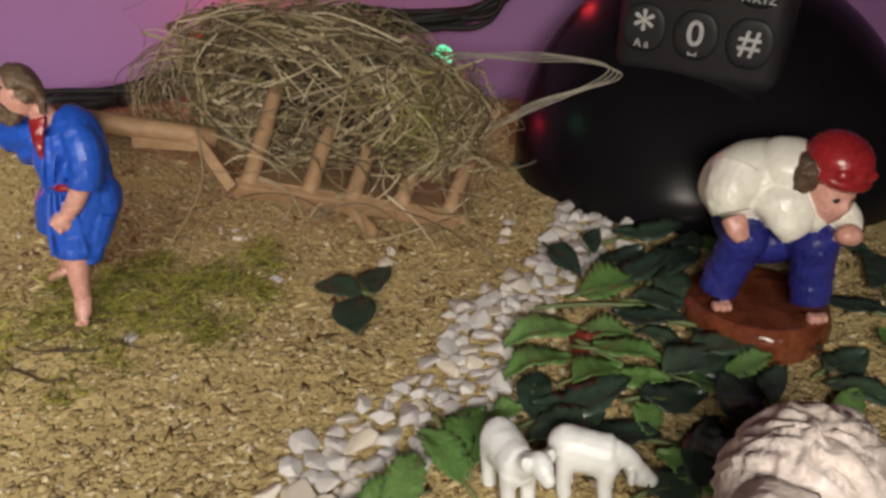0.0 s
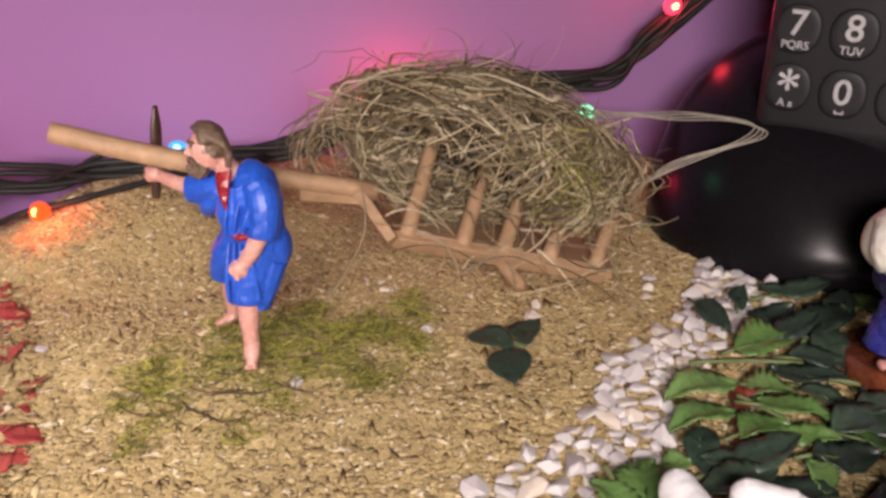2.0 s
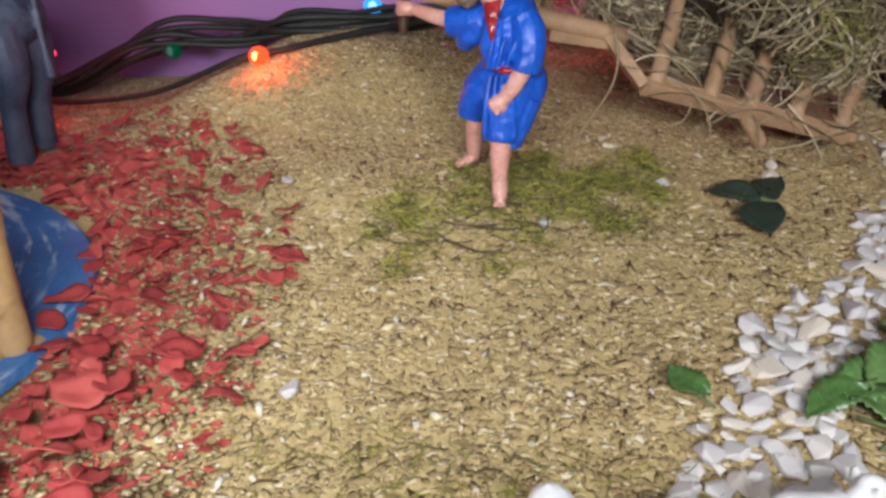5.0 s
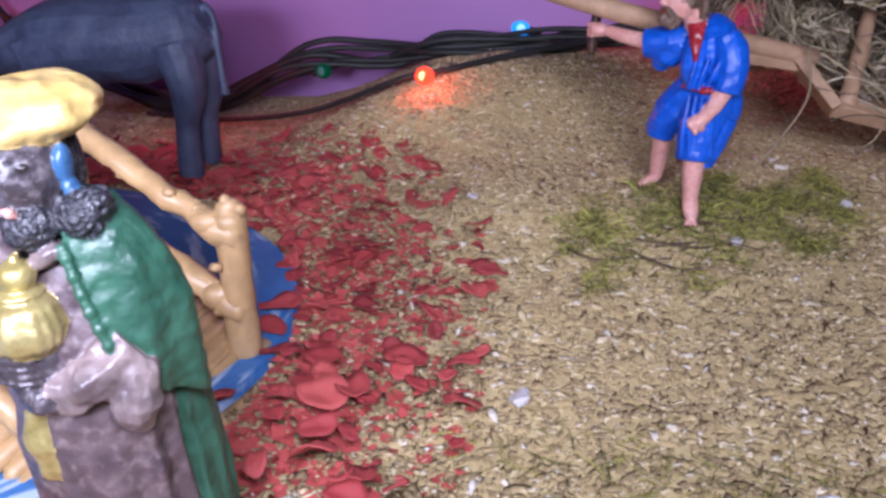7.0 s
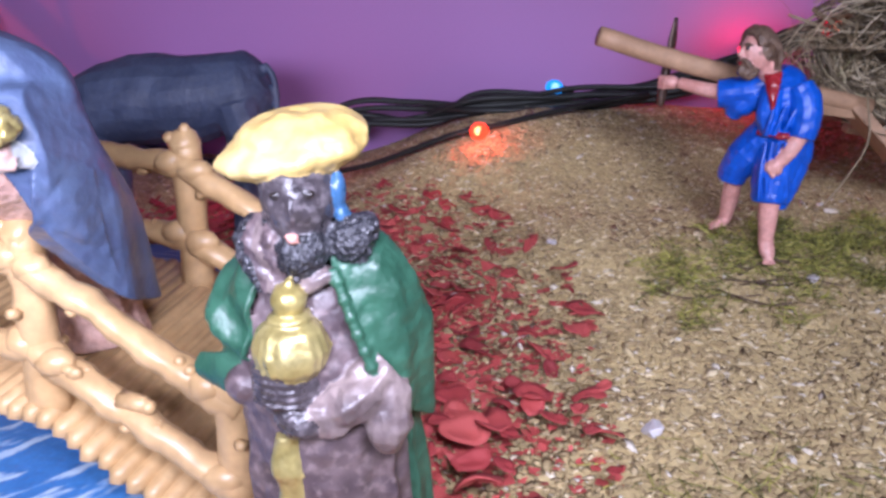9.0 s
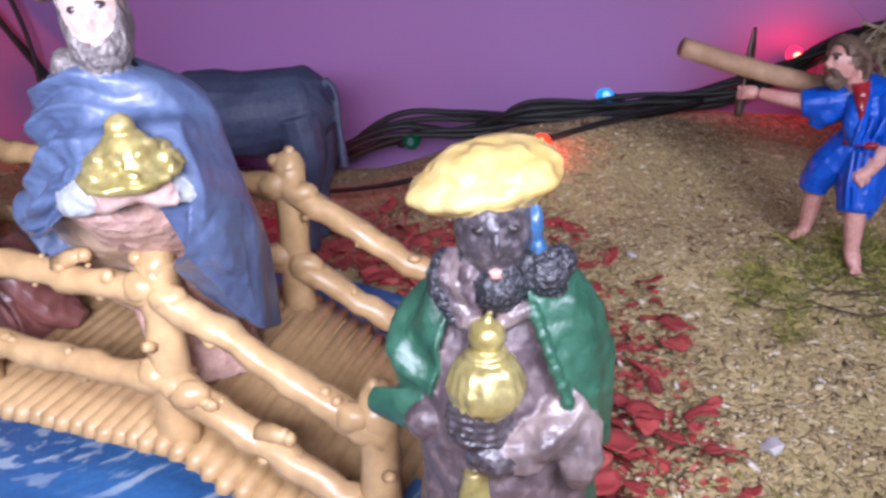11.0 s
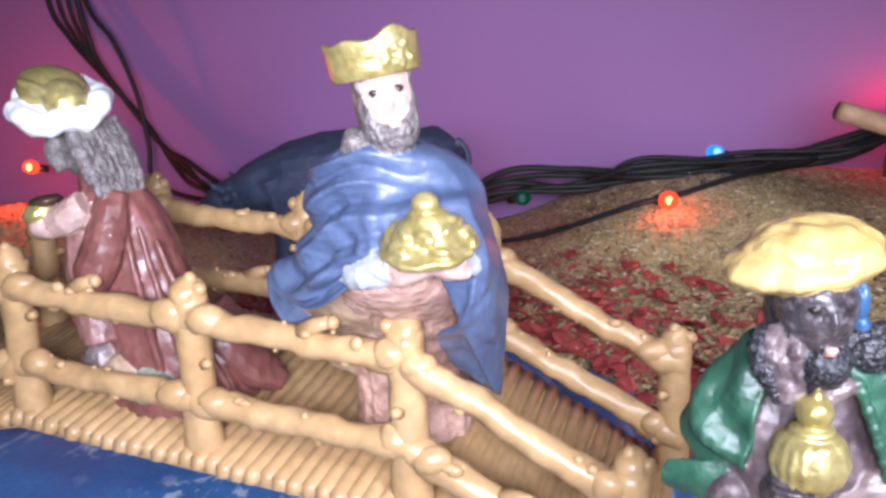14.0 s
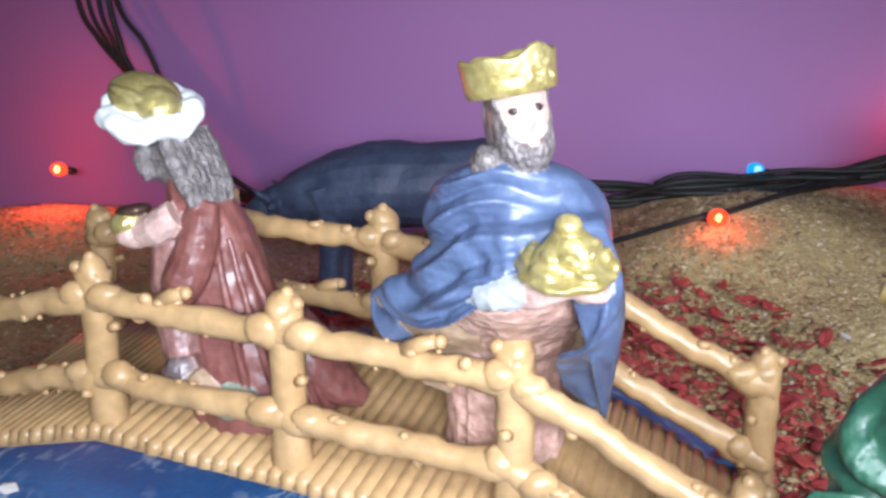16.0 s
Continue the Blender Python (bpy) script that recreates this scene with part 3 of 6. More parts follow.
# ---- the figures ----
def king_in_blue():
    """A king with a gold crown who holds out a gold dish, wrapped in a wide cape."""
    bm = bmesh.new()
    loft(bm, [(-0.2590, 0.1200, 0.0665, 0.0125, 0.0090), (-0.2590, 0.1180, 0.0780, 0.0120, 0.0090), (-0.2580, 0.1140, 0.0900, 0.0118, 0.0088), (-0.2568, 0.1095, 0.0965, 0.0116, 0.0086),
              (-0.2556, 0.1030, 0.1010, 0.0114, 0.0086), (-0.2552, 0.0940, 0.1085, 0.0112, 0.0094), (-0.2550, 0.0930, 0.1180, 0.0090, 0.0075)], 1, n=44, folds=9, depth=0.06, wob=0.0013)
    # the cape, thrown round the shoulders: a wing over the arm, a long fall behind
    x, y = -0.2550, 0.0905
    ring = [(0, 1.0, 0.0), (35, 1.0, 0.1), (90, 1.0, 0.15), (140, 1.0, 0.1), (180, 1.0, 0.0), (212, 1.0, -0.1), (240, 1.0, -0.1), (270, 1.0, -0.1), (300, 1.0, -0.1), (330, 1.0, -0.05)]
    cape = [[(x + rx * math.cos(radians(a)), y + dy + ry * math.sin(radians(a)), z - 0.0016 * abs(math.cos(radians(a)))) for a, k, lift in ring]
            for rx, ry, dy, z in ((0.0058, 0.0052, 0.0, 0.1342), (0.0112, 0.0086, 0.0015, 0.1318), (0.0152, 0.0108, 0.0035, 0.1272))]
    cape.append([(-0.2385, 0.0960, 0.1185), (-0.2430, 0.1050, 0.1150), (-0.2555, 0.1105, 0.1140), (-0.2662, 0.1050, 0.1160), (-0.2698, 0.0960, 0.1180),
                 (-0.2685, 0.0890, 0.1180), (-0.2632, 0.0838, 0.1200), (-0.2565, 0.0805, 0.1225), (-0.2480, 0.0805, 0.1245), (-0.2400, 0.0838, 0.1235)])
    cape.append([(-0.2362, 0.0965, 0.1060), (-0.2400, 0.1120, 0.0980), (-0.2550, 0.1190, 0.0960), (-0.2692, 0.1110, 0.1010), (-0.2750, 0.0985, 0.1120),
                 (-0.2722, 0.0895, 0.1100), (-0.2660, 0.0832, 0.1115), (-0.2568, 0.0788, 0.1170), (-0.2478, 0.0792, 0.1200), (-0.2372, 0.0830, 0.1140)])
    cape.append([(-0.2390, 0.1010, 0.0840), (-0.2410, 0.1180, 0.0770), (-0.2550, 0.1260, 0.0750), (-0.2730, 0.1170, 0.0830), (-0.2822, 0.1010, 0.1070),
                 (-0.2750, 0.0905, 0.1042), (-0.2665, 0.0842, 0.1058), (-0.2565, 0.0792, 0.1130), (-0.2480, 0.0800, 0.1175), (-0.2415, 0.0868, 0.1000)])

    def crease(u, v):
        front = math.exp(-((u - 0.64) / 0.15) ** 2)
        fall = max(0.0, v - 0.3)
        swag = math.sin(30 * v + 7 * (u - 0.5) + 1.2 * math.sin(20 * u))
        rays = math.sin(52 * math.atan2(v - 0.95, (u - 0.80) * 3.0 + 0.0001) / 3.0)
        return (0.0026 * swag * abs(swag) * front * v * (1.2 - v) * 2 + 0.0013 * rays * front * max(0.0, v - 0.35)
                + 0.0010 * math.sin(2 * math.pi * 9 * u + 2 * math.sin(9 * u)) * fall * (1 - 0.7 * front))
    cloth(bm, cape, 0, 5, 0.0009, True, 9, crease, 0.0002)
    # the wing's dark inner fold behind the arm
    cloth(bm, [[(-0.2392, 0.0828, 0.1150), (-0.2370, 0.0870, 0.1140), (-0.2362, 0.0940, 0.1100)], [(-0.2400, 0.0822, 0.1080), (-0.2372, 0.0870, 0.1060), (-0.2365, 0.0950, 0.1020)],
               [(-0.2430, 0.0850, 0.1025), (-0.2385, 0.0890, 0.1000), (-0.2372, 0.0970, 0.0960)], [(-0.2475, 0.0900, 0.0985), (-0.2415, 0.0935, 0.0955), (-0.2378, 0.0990, 0.0910)],
               [(-0.2465, 0.0990, 0.0900), (-0.2415, 0.1000, 0.0860), (-0.2385, 0.1040, 0.0820)]], 0, 0, 0.0011)
    # the pale lining between the wing and the pink gown
    cloth(bm, [[(-0.2785, 0.1015, 0.1045), (-0.2705, 0.0955, 0.1055), (-0.2610, 0.0915, 0.1080)], [(-0.2782, 0.1060, 0.0985), (-0.2700, 0.1005, 0.0980), (-0.2615, 0.0970, 0.0995)],
               [(-0.2770, 0.1110, 0.0920), (-0.2695, 0.1075, 0.0915), (-0.2620, 0.1055, 0.0920)], [(-0.2760, 0.1150, 0.0820), (-0.2690, 0.1125, 0.0810), (-0.2630, 0.1115, 0.0810)]], 5, 5, 0.0010)
    cloth(bm, [[(-0.2822, 0.1012, 0.1065), (-0.2780, 0.1060, 0.1040), (-0.2730, 0.1110, 0.1020)], [(-0.2825, 0.1020, 0.1010), (-0.2785, 0.1060, 0.1000), (-0.2730, 0.1100, 0.0990)],
               [(-0.2805, 0.1030, 0.0955), (-0.2770, 0.1060, 0.0950), (-0.2725, 0.1100, 0.0940)]], 0, 5, 0.0008)
    # sleeves and cupped palms
    tube(bm, smooth_path([(-0.2590, 0.0840, 0.1130), (-0.2555, 0.0798, 0.1138), (-0.2515, 0.0780, 0.1148)], 4), spread([0.0038, 0.0034, 0.0028], 9), 6, 14, 0.85, 0.0010)
    tube(bm, smooth_path([(-0.2415, 0.0850, 0.1150), (-0.2418, 0.0812, 0.1150), (-0.2440, 0.0790, 0.1150)], 4), spread([0.0034, 0.0032, 0.0026], 9), 6, 14, 0.85, 0.0010)
    for k in range(4):
        tube(bm, smooth_path([(-0.2525 + 0.0012 * k, 0.0790 - 0.0004 * k, 0.1128 + 0.0006 * k), (-0.2495 + 0.0012 * k, 0.0768, 0.1136 + 0.0005 * k), (-0.2470 + 0.0010 * k, 0.0762, 0.1158)], 3), spread([0.0014, 0.0014, 0.0010], 7), 3, 8)
        tube(bm, smooth_path([(-0.2400 - 0.0010 * k, 0.0795 - 0.0003 * k, 0.1140 + 0.0003 * k), (-0.2418 - 0.0010 * k, 0.0772, 0.1146 + 0.0003 * k), (-0.2440 - 0.0006 * k, 0.0764, 0.1160)], 3), spread([0.0013, 0.0013, 0.0010], 7), 3, 8)
    ball(bm, (-0.2490, 0.0785, 0.1150), (0.0046, 0.0030, 0.0026), 3, rough=0.0008)
    ball(bm, (-0.2430, 0.0785, 0.1156), (0.0036, 0.0028, 0.0024), 3, rough=0.0008)
    # the gold dish with its heap
    dish = bmesh.new()
    loft(dish, [(0, 0, -0.0016, 0.0046, 0.0046), (0, 0, -0.0004, 0.0074, 0.0074), (0, 0, 0.0006, 0.0078, 0.0078), (0, 0, 0.0010, 0.0072, 0.0072), (0, 0, 0.0018, 0.0058, 0.0058), (0, 0, 0.0042, 0.0042, 0.0042), (0, 0, 0.0064, 0.0024, 0.0024)], 2, n=60, folds=13, depth=0.03, wob=0.0008)
    ball(dish, (0, 0, 0.0073), (0.0022, 0.0022, 0.0019), 2)
    for j in range(26):
        a, h = rng.uniform(0, 6.28), rng.uniform(0, 1)
        r = 0.0068 - 0.0032 * h
        ball(dish, (r * math.cos(a), r * math.sin(a), 0.0011 + 0.0036 * h), (0.0008, 0.0017, 0.0010), 2, (0, 0, math.degrees(a) + rng.uniform(-40, 40)), 10, 6)
    bmesh.ops.transform(dish, matrix=pose(-0.2455, 0.0775, 0.1184, 12, 0, 0), verts=dish.verts)
    cast = bpy.data.meshes.new("dish")
    dish.to_mesh(cast)
    dish.free()
    bm.from_mesh(cast)
    # head, beard, crown
    m = pose(-0.2540, 0.0880, 0.1404, -3, -9, 22)
    head(bm, m, 1.0, 3, 4, 1.05, 0.92, 8, 0.75)
    ball(bm, m @ Vector((0.0, -0.0050, -0.0039)), (0.0012, 0.0008, 0.0005), 7, seg=12, rings=8)
    ball(bm, (-0.2588, 0.0880, 0.1330), (0.0034, 0.0040, 0.0022), 4, (0, -30, 0), 24, 14, 0.0012, 420)
    rim = []
    crown = m @ pose(-0.0003, 0.0006, 0.0, 0, 0, 0) @ Matrix.Diagonal((1.07, 1.05, 1.0, 1))
    for j in range(60):
        a = 2 * math.pi * j / 60
        wave = 0.0004 * math.cos(6 * a + 0.4) + 0.0003 * math.cos(3 * a + 2)
        lobe = 0.0011 * math.exp(-((((a - 5.0) + math.pi) % (2 * math.pi) - math.pi) / 0.42) ** 2)
        col = []
        for rad, z in ((0.0050, 0.0036), (0.0066, 0.0034), (0.0069, 0.0046), (0.0069, 0.0060), (0.0071, 0.0078 + wave * 0.5), (0.0073, 0.0092 + wave + lobe), (0.0065, 0.0095 + wave + lobe), (0.0058, 0.0066)):
            rr = rad + 0.00014 * noise.noise(Vector((rad * math.cos(a), rad * math.sin(a), z)) * 420)
            col.append(bm.verts.new(crown @ Vector((rr * math.cos(a), rr * math.sin(a) * 1.02, z))))
        rim.append(col)
    for j in range(60):
        a, b = rim[j], rim[(j + 1) % 60]
        for i in range(8):
            bm.faces.new((a[i], b[i], b[(i + 1) % 8], a[(i + 1) % 8])).material_index = 2
    for k in range(22):
        a, h = math.radians(rng.gauss(286, 13)), rng.uniform(0.0045, 0.0092)
        ball(bm, crown @ Vector((0.0070 * math.cos(a), 0.0070 * math.sin(a), h)), (rng.uniform(0.0005, 0.0009), 0.0006, rng.uniform(0.0005, 0.0009)), 2, seg=8, rings=6)
    return thing("king_figurine", fuse(bm), [ROBE_BLUE, PINK_CLOTH, GOLD, PALE_SKIN, GREY_HAIR, PALE_CLOTH, CUFF, CLAY_SKIN, EYE], (-0.261, 0.117, 0.0655),
                 "king figurine in slate blue cape holding a gold dish", "figurine", "figurines")


def king_in_brown():
    """A kneeling king in a maroon robe with a white and gold turban, who holds a small casket."""
    bm = bmesh.new()
    loft(bm, [(-0.3150, 0.124, 0.0690, 0.0170, 0.0125), (-0.3165, 0.124, 0.080, 0.0160, 0.0115), (-0.3200, 0.1235, 0.092, 0.0116, 0.0105), (-0.3218, 0.123, 0.102, 0.0100, 0.0095),
              (-0.3235, 0.1225, 0.112, 0.0090, 0.0085), (-0.3250, 0.1215, 0.119, 0.0070, 0.0068), (-0.3270, 0.121, 0.1245, 0.0045, 0.0045)], 0, n=40, folds=7, depth=0.05, wob=0.0006)
    # long folds down the back and the train on the deck
    for k in range(3):
        tube(bm, smooth_path([(-0.3195 + 0.0030 * k, 0.1145 + 0.0010 * k, 0.1150 - 0.003 * k), (-0.3170 + 0.0035 * k, 0.1130 + 0.0012 * k, 0.1000), (-0.3150 + 0.0050 * k, 0.1128 + 0.0012 * k, 0.0860), (-0.3130 + 0.0066 * k, 0.1130 + 0.0016 * k, 0.0740)], 4),
             spread([0.0005, 0.0009, 0.0010, 0.0008], 13), 0, 10, 1.0, 0.0004)
    tube(bm, smooth_path([(-0.3090, 0.126, 0.090), (-0.3040, 0.127, 0.082), (-0.2980, 0.128, 0.075), (-0.2920, 0.129, 0.0715)], 4), spread([0.008, 0.009, 0.007, 0.003], 13), 0, 14, 0.7, 0.0006)
    # sleeve, lighter gown front, forearm and the casket
    tube(bm, smooth_path([(-0.3220, 0.1165, 0.1190), (-0.3225, 0.1130, 0.1110), (-0.3255, 0.1118, 0.1035), (-0.3290, 0.1130, 0.0975)], 5), spread([0.0034, 0.0046, 0.0048, 0.0030], 16), 0, 16, 0.9, 0.0006)
    tube(bm, smooth_path([(-0.3285, 0.1170, 0.1180), (-0.3305, 0.1165, 0.1080), (-0.3300, 0.1165, 0.0960), (-0.3285, 0.1160, 0.0860)], 4), spread([0.0034, 0.0042, 0.0050, 0.0052], 13), 7, 14, 1.0, 0.0008)
    tube(bm, smooth_path([(-0.3265, 0.1135, 0.1170), (-0.3300, 0.1130, 0.1150), (-0.3345, 0.1140, 0.1128)], 4), spread([0.0036, 0.0036, 0.0032], 9), 8, 14, 1.0, 0.0006)
    ball(bm, (-0.3372, 0.1145, 0.1122), (0.0034, 0.0038, 0.0030), 8, rough=0.0006)
    ball(bm, (-0.3384, 0.1140, 0.1152), (0.0036, 0.0036, 0.0026), 1, (0, -10, 0), rough=0.0005)
    ball(bm, (-0.3368, 0.1145, 0.1178), (0.0040, 0.0034, 0.0013), 9, (0, -8, 0), rough=0.0004)
    # knee, hem and little plinth
    ball(bm, (-0.3300, 0.1165, 0.0800), (0.0046, 0.005, 0.0066), 10, rough=0.0008)
    ball(bm, (-0.3240, 0.1140, 0.0780), (0.0050, 0.0046, 0.0050), 5, rough=0.0008)
    ball(bm, (-0.3165, 0.1125, 0.0765), (0.0062, 0.0042, 0.0040), 6, rough=0.0012)
    ball(bm, (-0.3150, 0.1200, 0.0725), (0.0110, 0.0070, 0.0030), 6, rough=0.0006)
    # hair, beard in profile and turban
    head(bm, pose(-0.3300, 0.1200, 0.1300, 8, 6, -100), 0.86, 4, 4, 1.0, 0.9)
    tube(bm, smooth_path([(-0.3345, 0.1180, 0.1320), (-0.3352, 0.1175, 0.1275), (-0.3338, 0.1175, 0.1235)], 4), spread([0.0020, 0.0020, 0.0010], 9), 4, 10, 1.0, 0.0005)
    for k in range(8):
        a = k / 7
        tube(bm, smooth_path([(-0.3285 + 0.004 * a, 0.1145 + 0.009 * a, 0.1340), (-0.3265 + 0.005 * a, 0.1135 + 0.009 * a, 0.1285), (-0.3240 + 0.0045 * a, 0.1130 + 0.009 * a, 0.1235), (-0.3225 + 0.0045 * a, 0.1130 + 0.008 * a, 0.1190)], 4),
             spread([0.0016, 0.0019, 0.0019, 0.0010], 13), 4, 8, 1.0, 0.0006, freq=600)
    hat = pose(-0.3325, 0.1180, 0.1386, 22, 6, 0)
    ring = []
    for k in range(57):
        a = 2 * math.pi * k / 56
        ring.append(hat @ Vector((0.0086 * math.cos(a), 0.0078 * math.sin(a), -0.0010 + 0.0006 * math.sin(5 * a))))
    tube(bm, ring, [0.0026 * (1 + 0.12 * math.sin(7 * k * 0.112 + 2 * math.sin(k * 0.224))) for k in range(57)], 3, 14, 0.95, 0.0007, True, 400)
    ball(bm, hat @ Vector((0, 0, -0.0008)), (0.0084, 0.0078, 0.0026), 3, (22, 6, 0), 26, 12)
    ball(bm, hat @ Vector((-0.0016, 0.0012, 0.0020)), (0.0076, 0.0062, 0.0046), 1, (18, 14, 0), 30, 18, 0.0003, 260)
    ball(bm, hat @ Vector((0.0030, -0.0018, 0.0018)), (0.0048, 0.0046, 0.0038), 1, (22, 30, 0), 26, 16, 0.0003, 260)
    tube(bm, smooth_path([hat @ Vector(q) for q in ((-0.0088, 0.0010, 0.0034), (-0.0050, -0.0032, 0.0052), (0.0000, -0.0042, 0.0046), (0.0040, -0.0052, 0.0016))], 4), spread([0.0006, 0.0009, 0.0009, 0.0005], 13), 1, 8)
    return thing("king_figurine", fuse(bm), [MAROON, GOLD, CLAY_SKIN, WHITE_PAINT, GREY_HAIR, PALE_CLOTH, PALE_GREEN, DUSK_CLOTH, PALE_SKIN, KNIFE, SMOKE_CLOTH], (-0.318, 0.123, 0.0680),
                 "kneeling king figurine in glossy maroon robe and white gold turban", "figurine", "figurines")


def king_in_green():
    """A king with a yellow turban and green cape who carries a gold urn."""
    bm = bmesh.new()
    x0, y0 = -0.191, 0.0745
    loft(bm, [(x0 + 0.001, y0 + 0.003, 0.0395, 0.0145, 0.0115), (x0, y0 + 0.002, 0.052, 0.0130, 0.0105), (x0, y0, 0.068, 0.0122, 0.0100),
              (x0, y0 - 0.001, 0.080, 0.0118, 0.0098), (x0, y0 - 0.001, 0.092, 0.0112, 0.0090), (x0, y0, 0.101, 0.0100, 0.0072), (x0, y0, 0.106, 0.0055, 0.0050)],
         0, folds=9, depth=0.08, wob=0.0009)
    cape = [[(-0.1880, 0.0690, 0.1075), (-0.1845, 0.0705, 0.1080), (-0.1820, 0.0745, 0.1080), (-0.1910, 0.0790, 0.1080), (-0.1985, 0.0750, 0.1075), (-0.1980, 0.0710, 0.1070), (-0.1960, 0.0685, 0.1060)],
            [(-0.1858, 0.0668, 0.1030), (-0.1805, 0.0690, 0.1035), (-0.1785, 0.0755, 0.1030), (-0.1910, 0.0835, 0.1030), (-0.2020, 0.0770, 0.1025), (-0.2025, 0.0705, 0.1015), (-0.1975, 0.0672, 0.1010)],
            [(-0.1828, 0.0660, 0.0965), (-0.1778, 0.0695, 0.0965), (-0.1762, 0.0775, 0.0960), (-0.1910, 0.0860, 0.0960), (-0.2050, 0.0785, 0.0960), (-0.2062, 0.0710, 0.0955), (-0.1990, 0.0660, 0.0955)],
            [(-0.1803, 0.0662, 0.0895), (-0.1768, 0.0705, 0.0885), (-0.1758, 0.0790, 0.0880), (-0.1910, 0.0875, 0.0880), (-0.2050, 0.0800, 0.0900), (-0.2050, 0.0715, 0.0905), (-0.1995, 0.0665, 0.0905)],
            [(-0.1793, 0.0680, 0.0820), (-0.1775, 0.0725, 0.0800), (-0.1762, 0.0805, 0.0760), (-0.1910, 0.0890, 0.0760), (-0.2045, 0.0815, 0.0800), (-0.2040, 0.0722, 0.0885), (-0.2000, 0.0672, 0.0890)]]

    def crease(u, v):
        return 0.0013 * math.sin(15 * v - 30 * u) * math.exp(-((u - 0.84) / 0.16) ** 2) * min(1, 2 * v) + 0.0005 * math.sin(2 * math.pi * 7 * u + 2 * v) * v
    cloth(bm, cape, 1, 0, 0.0010, False, 6, crease, 0.0005)
    loft(bm, [(x0 + 0.001, y0 + 0.0075, 0.0395, 0.0148, 0.0095), (x0 + 0.001, y0 + 0.007, 0.060, 0.0136, 0.0090), (x0, y0 + 0.006, 0.080, 0.0126, 0.0080), (x0, y0 + 0.006, 0.095, 0.0110, 0.0062)], 1, n=44, folds=10, depth=0.06, wob=0.0008)
    # the cape's hem lobe under the near sleeve
    cloth(bm, [[(-0.2010, 0.0705, 0.0890), (-0.2050, 0.0715, 0.0885), (-0.2085, 0.0735, 0.0872)], [(-0.2008, 0.0695, 0.0865), (-0.2050, 0.0708, 0.0855), (-0.2098, 0.0735, 0.0850)],
               [(-0.2000, 0.0700, 0.0838), (-0.2040, 0.0712, 0.0832), (-0.2085, 0.0738, 0.0838)]], 1, 1, 0.0016)
    ball(bm, (-0.2008, 0.0690, 0.0850), (0.0028, 0.0028, 0.0036), 0, (0, 30, 0), rough=0.0008)
    # collar edge of beads
    for k in range(17):
        t = k / 16
        ball(bm, (-0.1858 + 0.0068 * t, 0.0662 + 0.0006 * t - 0.0012 * math.sin(3.1 * t), 0.1035 - 0.0190 * t), 0.0008 + 0.0002 * (k % 2), 1, seg=8, rings=6)
    # sleeve, arm, urn
    tube(bm, smooth_path([(-0.1800, 0.0690, 0.0890), (-0.1830, 0.0660, 0.0860), (-0.1875, 0.0645, 0.0835), (-0.1910, 0.0645, 0.0835)], 4), spread([0.0034, 0.0038, 0.0034, 0.0024], 13), 6, 12, 1.0, 0.0012)
    tube(bm, smooth_path([(-0.1800, 0.0680, 0.0870), (-0.1790, 0.0665, 0.0810), (-0.1800, 0.0670, 0.0770)], 4), spread([0.0034, 0.0034, 0.0018], 9), 6, 12, 0.8, 0.0009)
    ball(bm, (-0.1905, 0.0635, 0.0830), (0.0040, 0.0030, 0.0030), 2, rough=0.001)
    ball(bm, (-0.1930, 0.0640, 0.0878), (0.0044, 0.0038, 0.0038), 2, rough=0.0011)
    for k in range(5):
        ball(bm, (-0.1932, 0.0620, 0.0862 + 0.0011 * k), (0.0040, 0.0022, 0.0007), 2, (0, 6, 0), 12, 6)
    loft(bm, [(-0.1918, 0.0640, 0.0893, 0.0030, 0.0030), (-0.1918, 0.0640, 0.0910, 0.0046, 0.0045), (-0.1918, 0.0640, 0.0934, 0.0053, 0.0051),
              (-0.1918, 0.0640, 0.0962, 0.0044, 0.0042), (-0.1918, 0.0640, 0.0976, 0.0026, 0.0026)], 3, n=84, folds=14, depth=0.05)
    ball(bm, (-0.1917, 0.0640, 0.0978), (0.0031, 0.0031, 0.0008), 3)
    ball(bm, (-0.1916, 0.0640, 0.1002), (0.0025, 0.0025, 0.0023), 3)
    ball(bm, (-0.1914, 0.0640, 0.1026), (0.0008, 0.0008, 0.0008), 3, seg=8, rings=6)
    loft(bm, [(-0.1935, 0.0650, 0.068, 0.0022, 0.0012), (-0.1935, 0.0640, 0.074, 0.0024, 0.0016), (-0.1932, 0.0638, 0.0800, 0.0018, 0.0014)], 3, n=14, wob=0.0008)
    # head, beard, curls, turban
    head(bm, pose(-0.1912, 0.0694, 0.1134, 2, -2, 10), 1.04, 2, 4, 0, 0.95, 9)
    ball(bm, (-0.1903, 0.0634, 0.1093), (0.0011, 0.0007, 0.0004), 7, seg=12, rings=8)
    ball(bm, (-0.1903, 0.0636, 0.1086), (0.0009, 0.0007, 0.0004), 7, seg=12, rings=8)
    ball(bm, (-0.1902, 0.0664, 0.1062), (0.0036, 0.0028, 0.0034), 4, (0, 0, 0), 26, 18, 0.0008, 600)
    ball(bm, (-0.1945, 0.0680, 0.1075), (0.0022, 0.0024, 0.0044), 4, (0, 12, 0), 22, 16, 0.0010, 600)
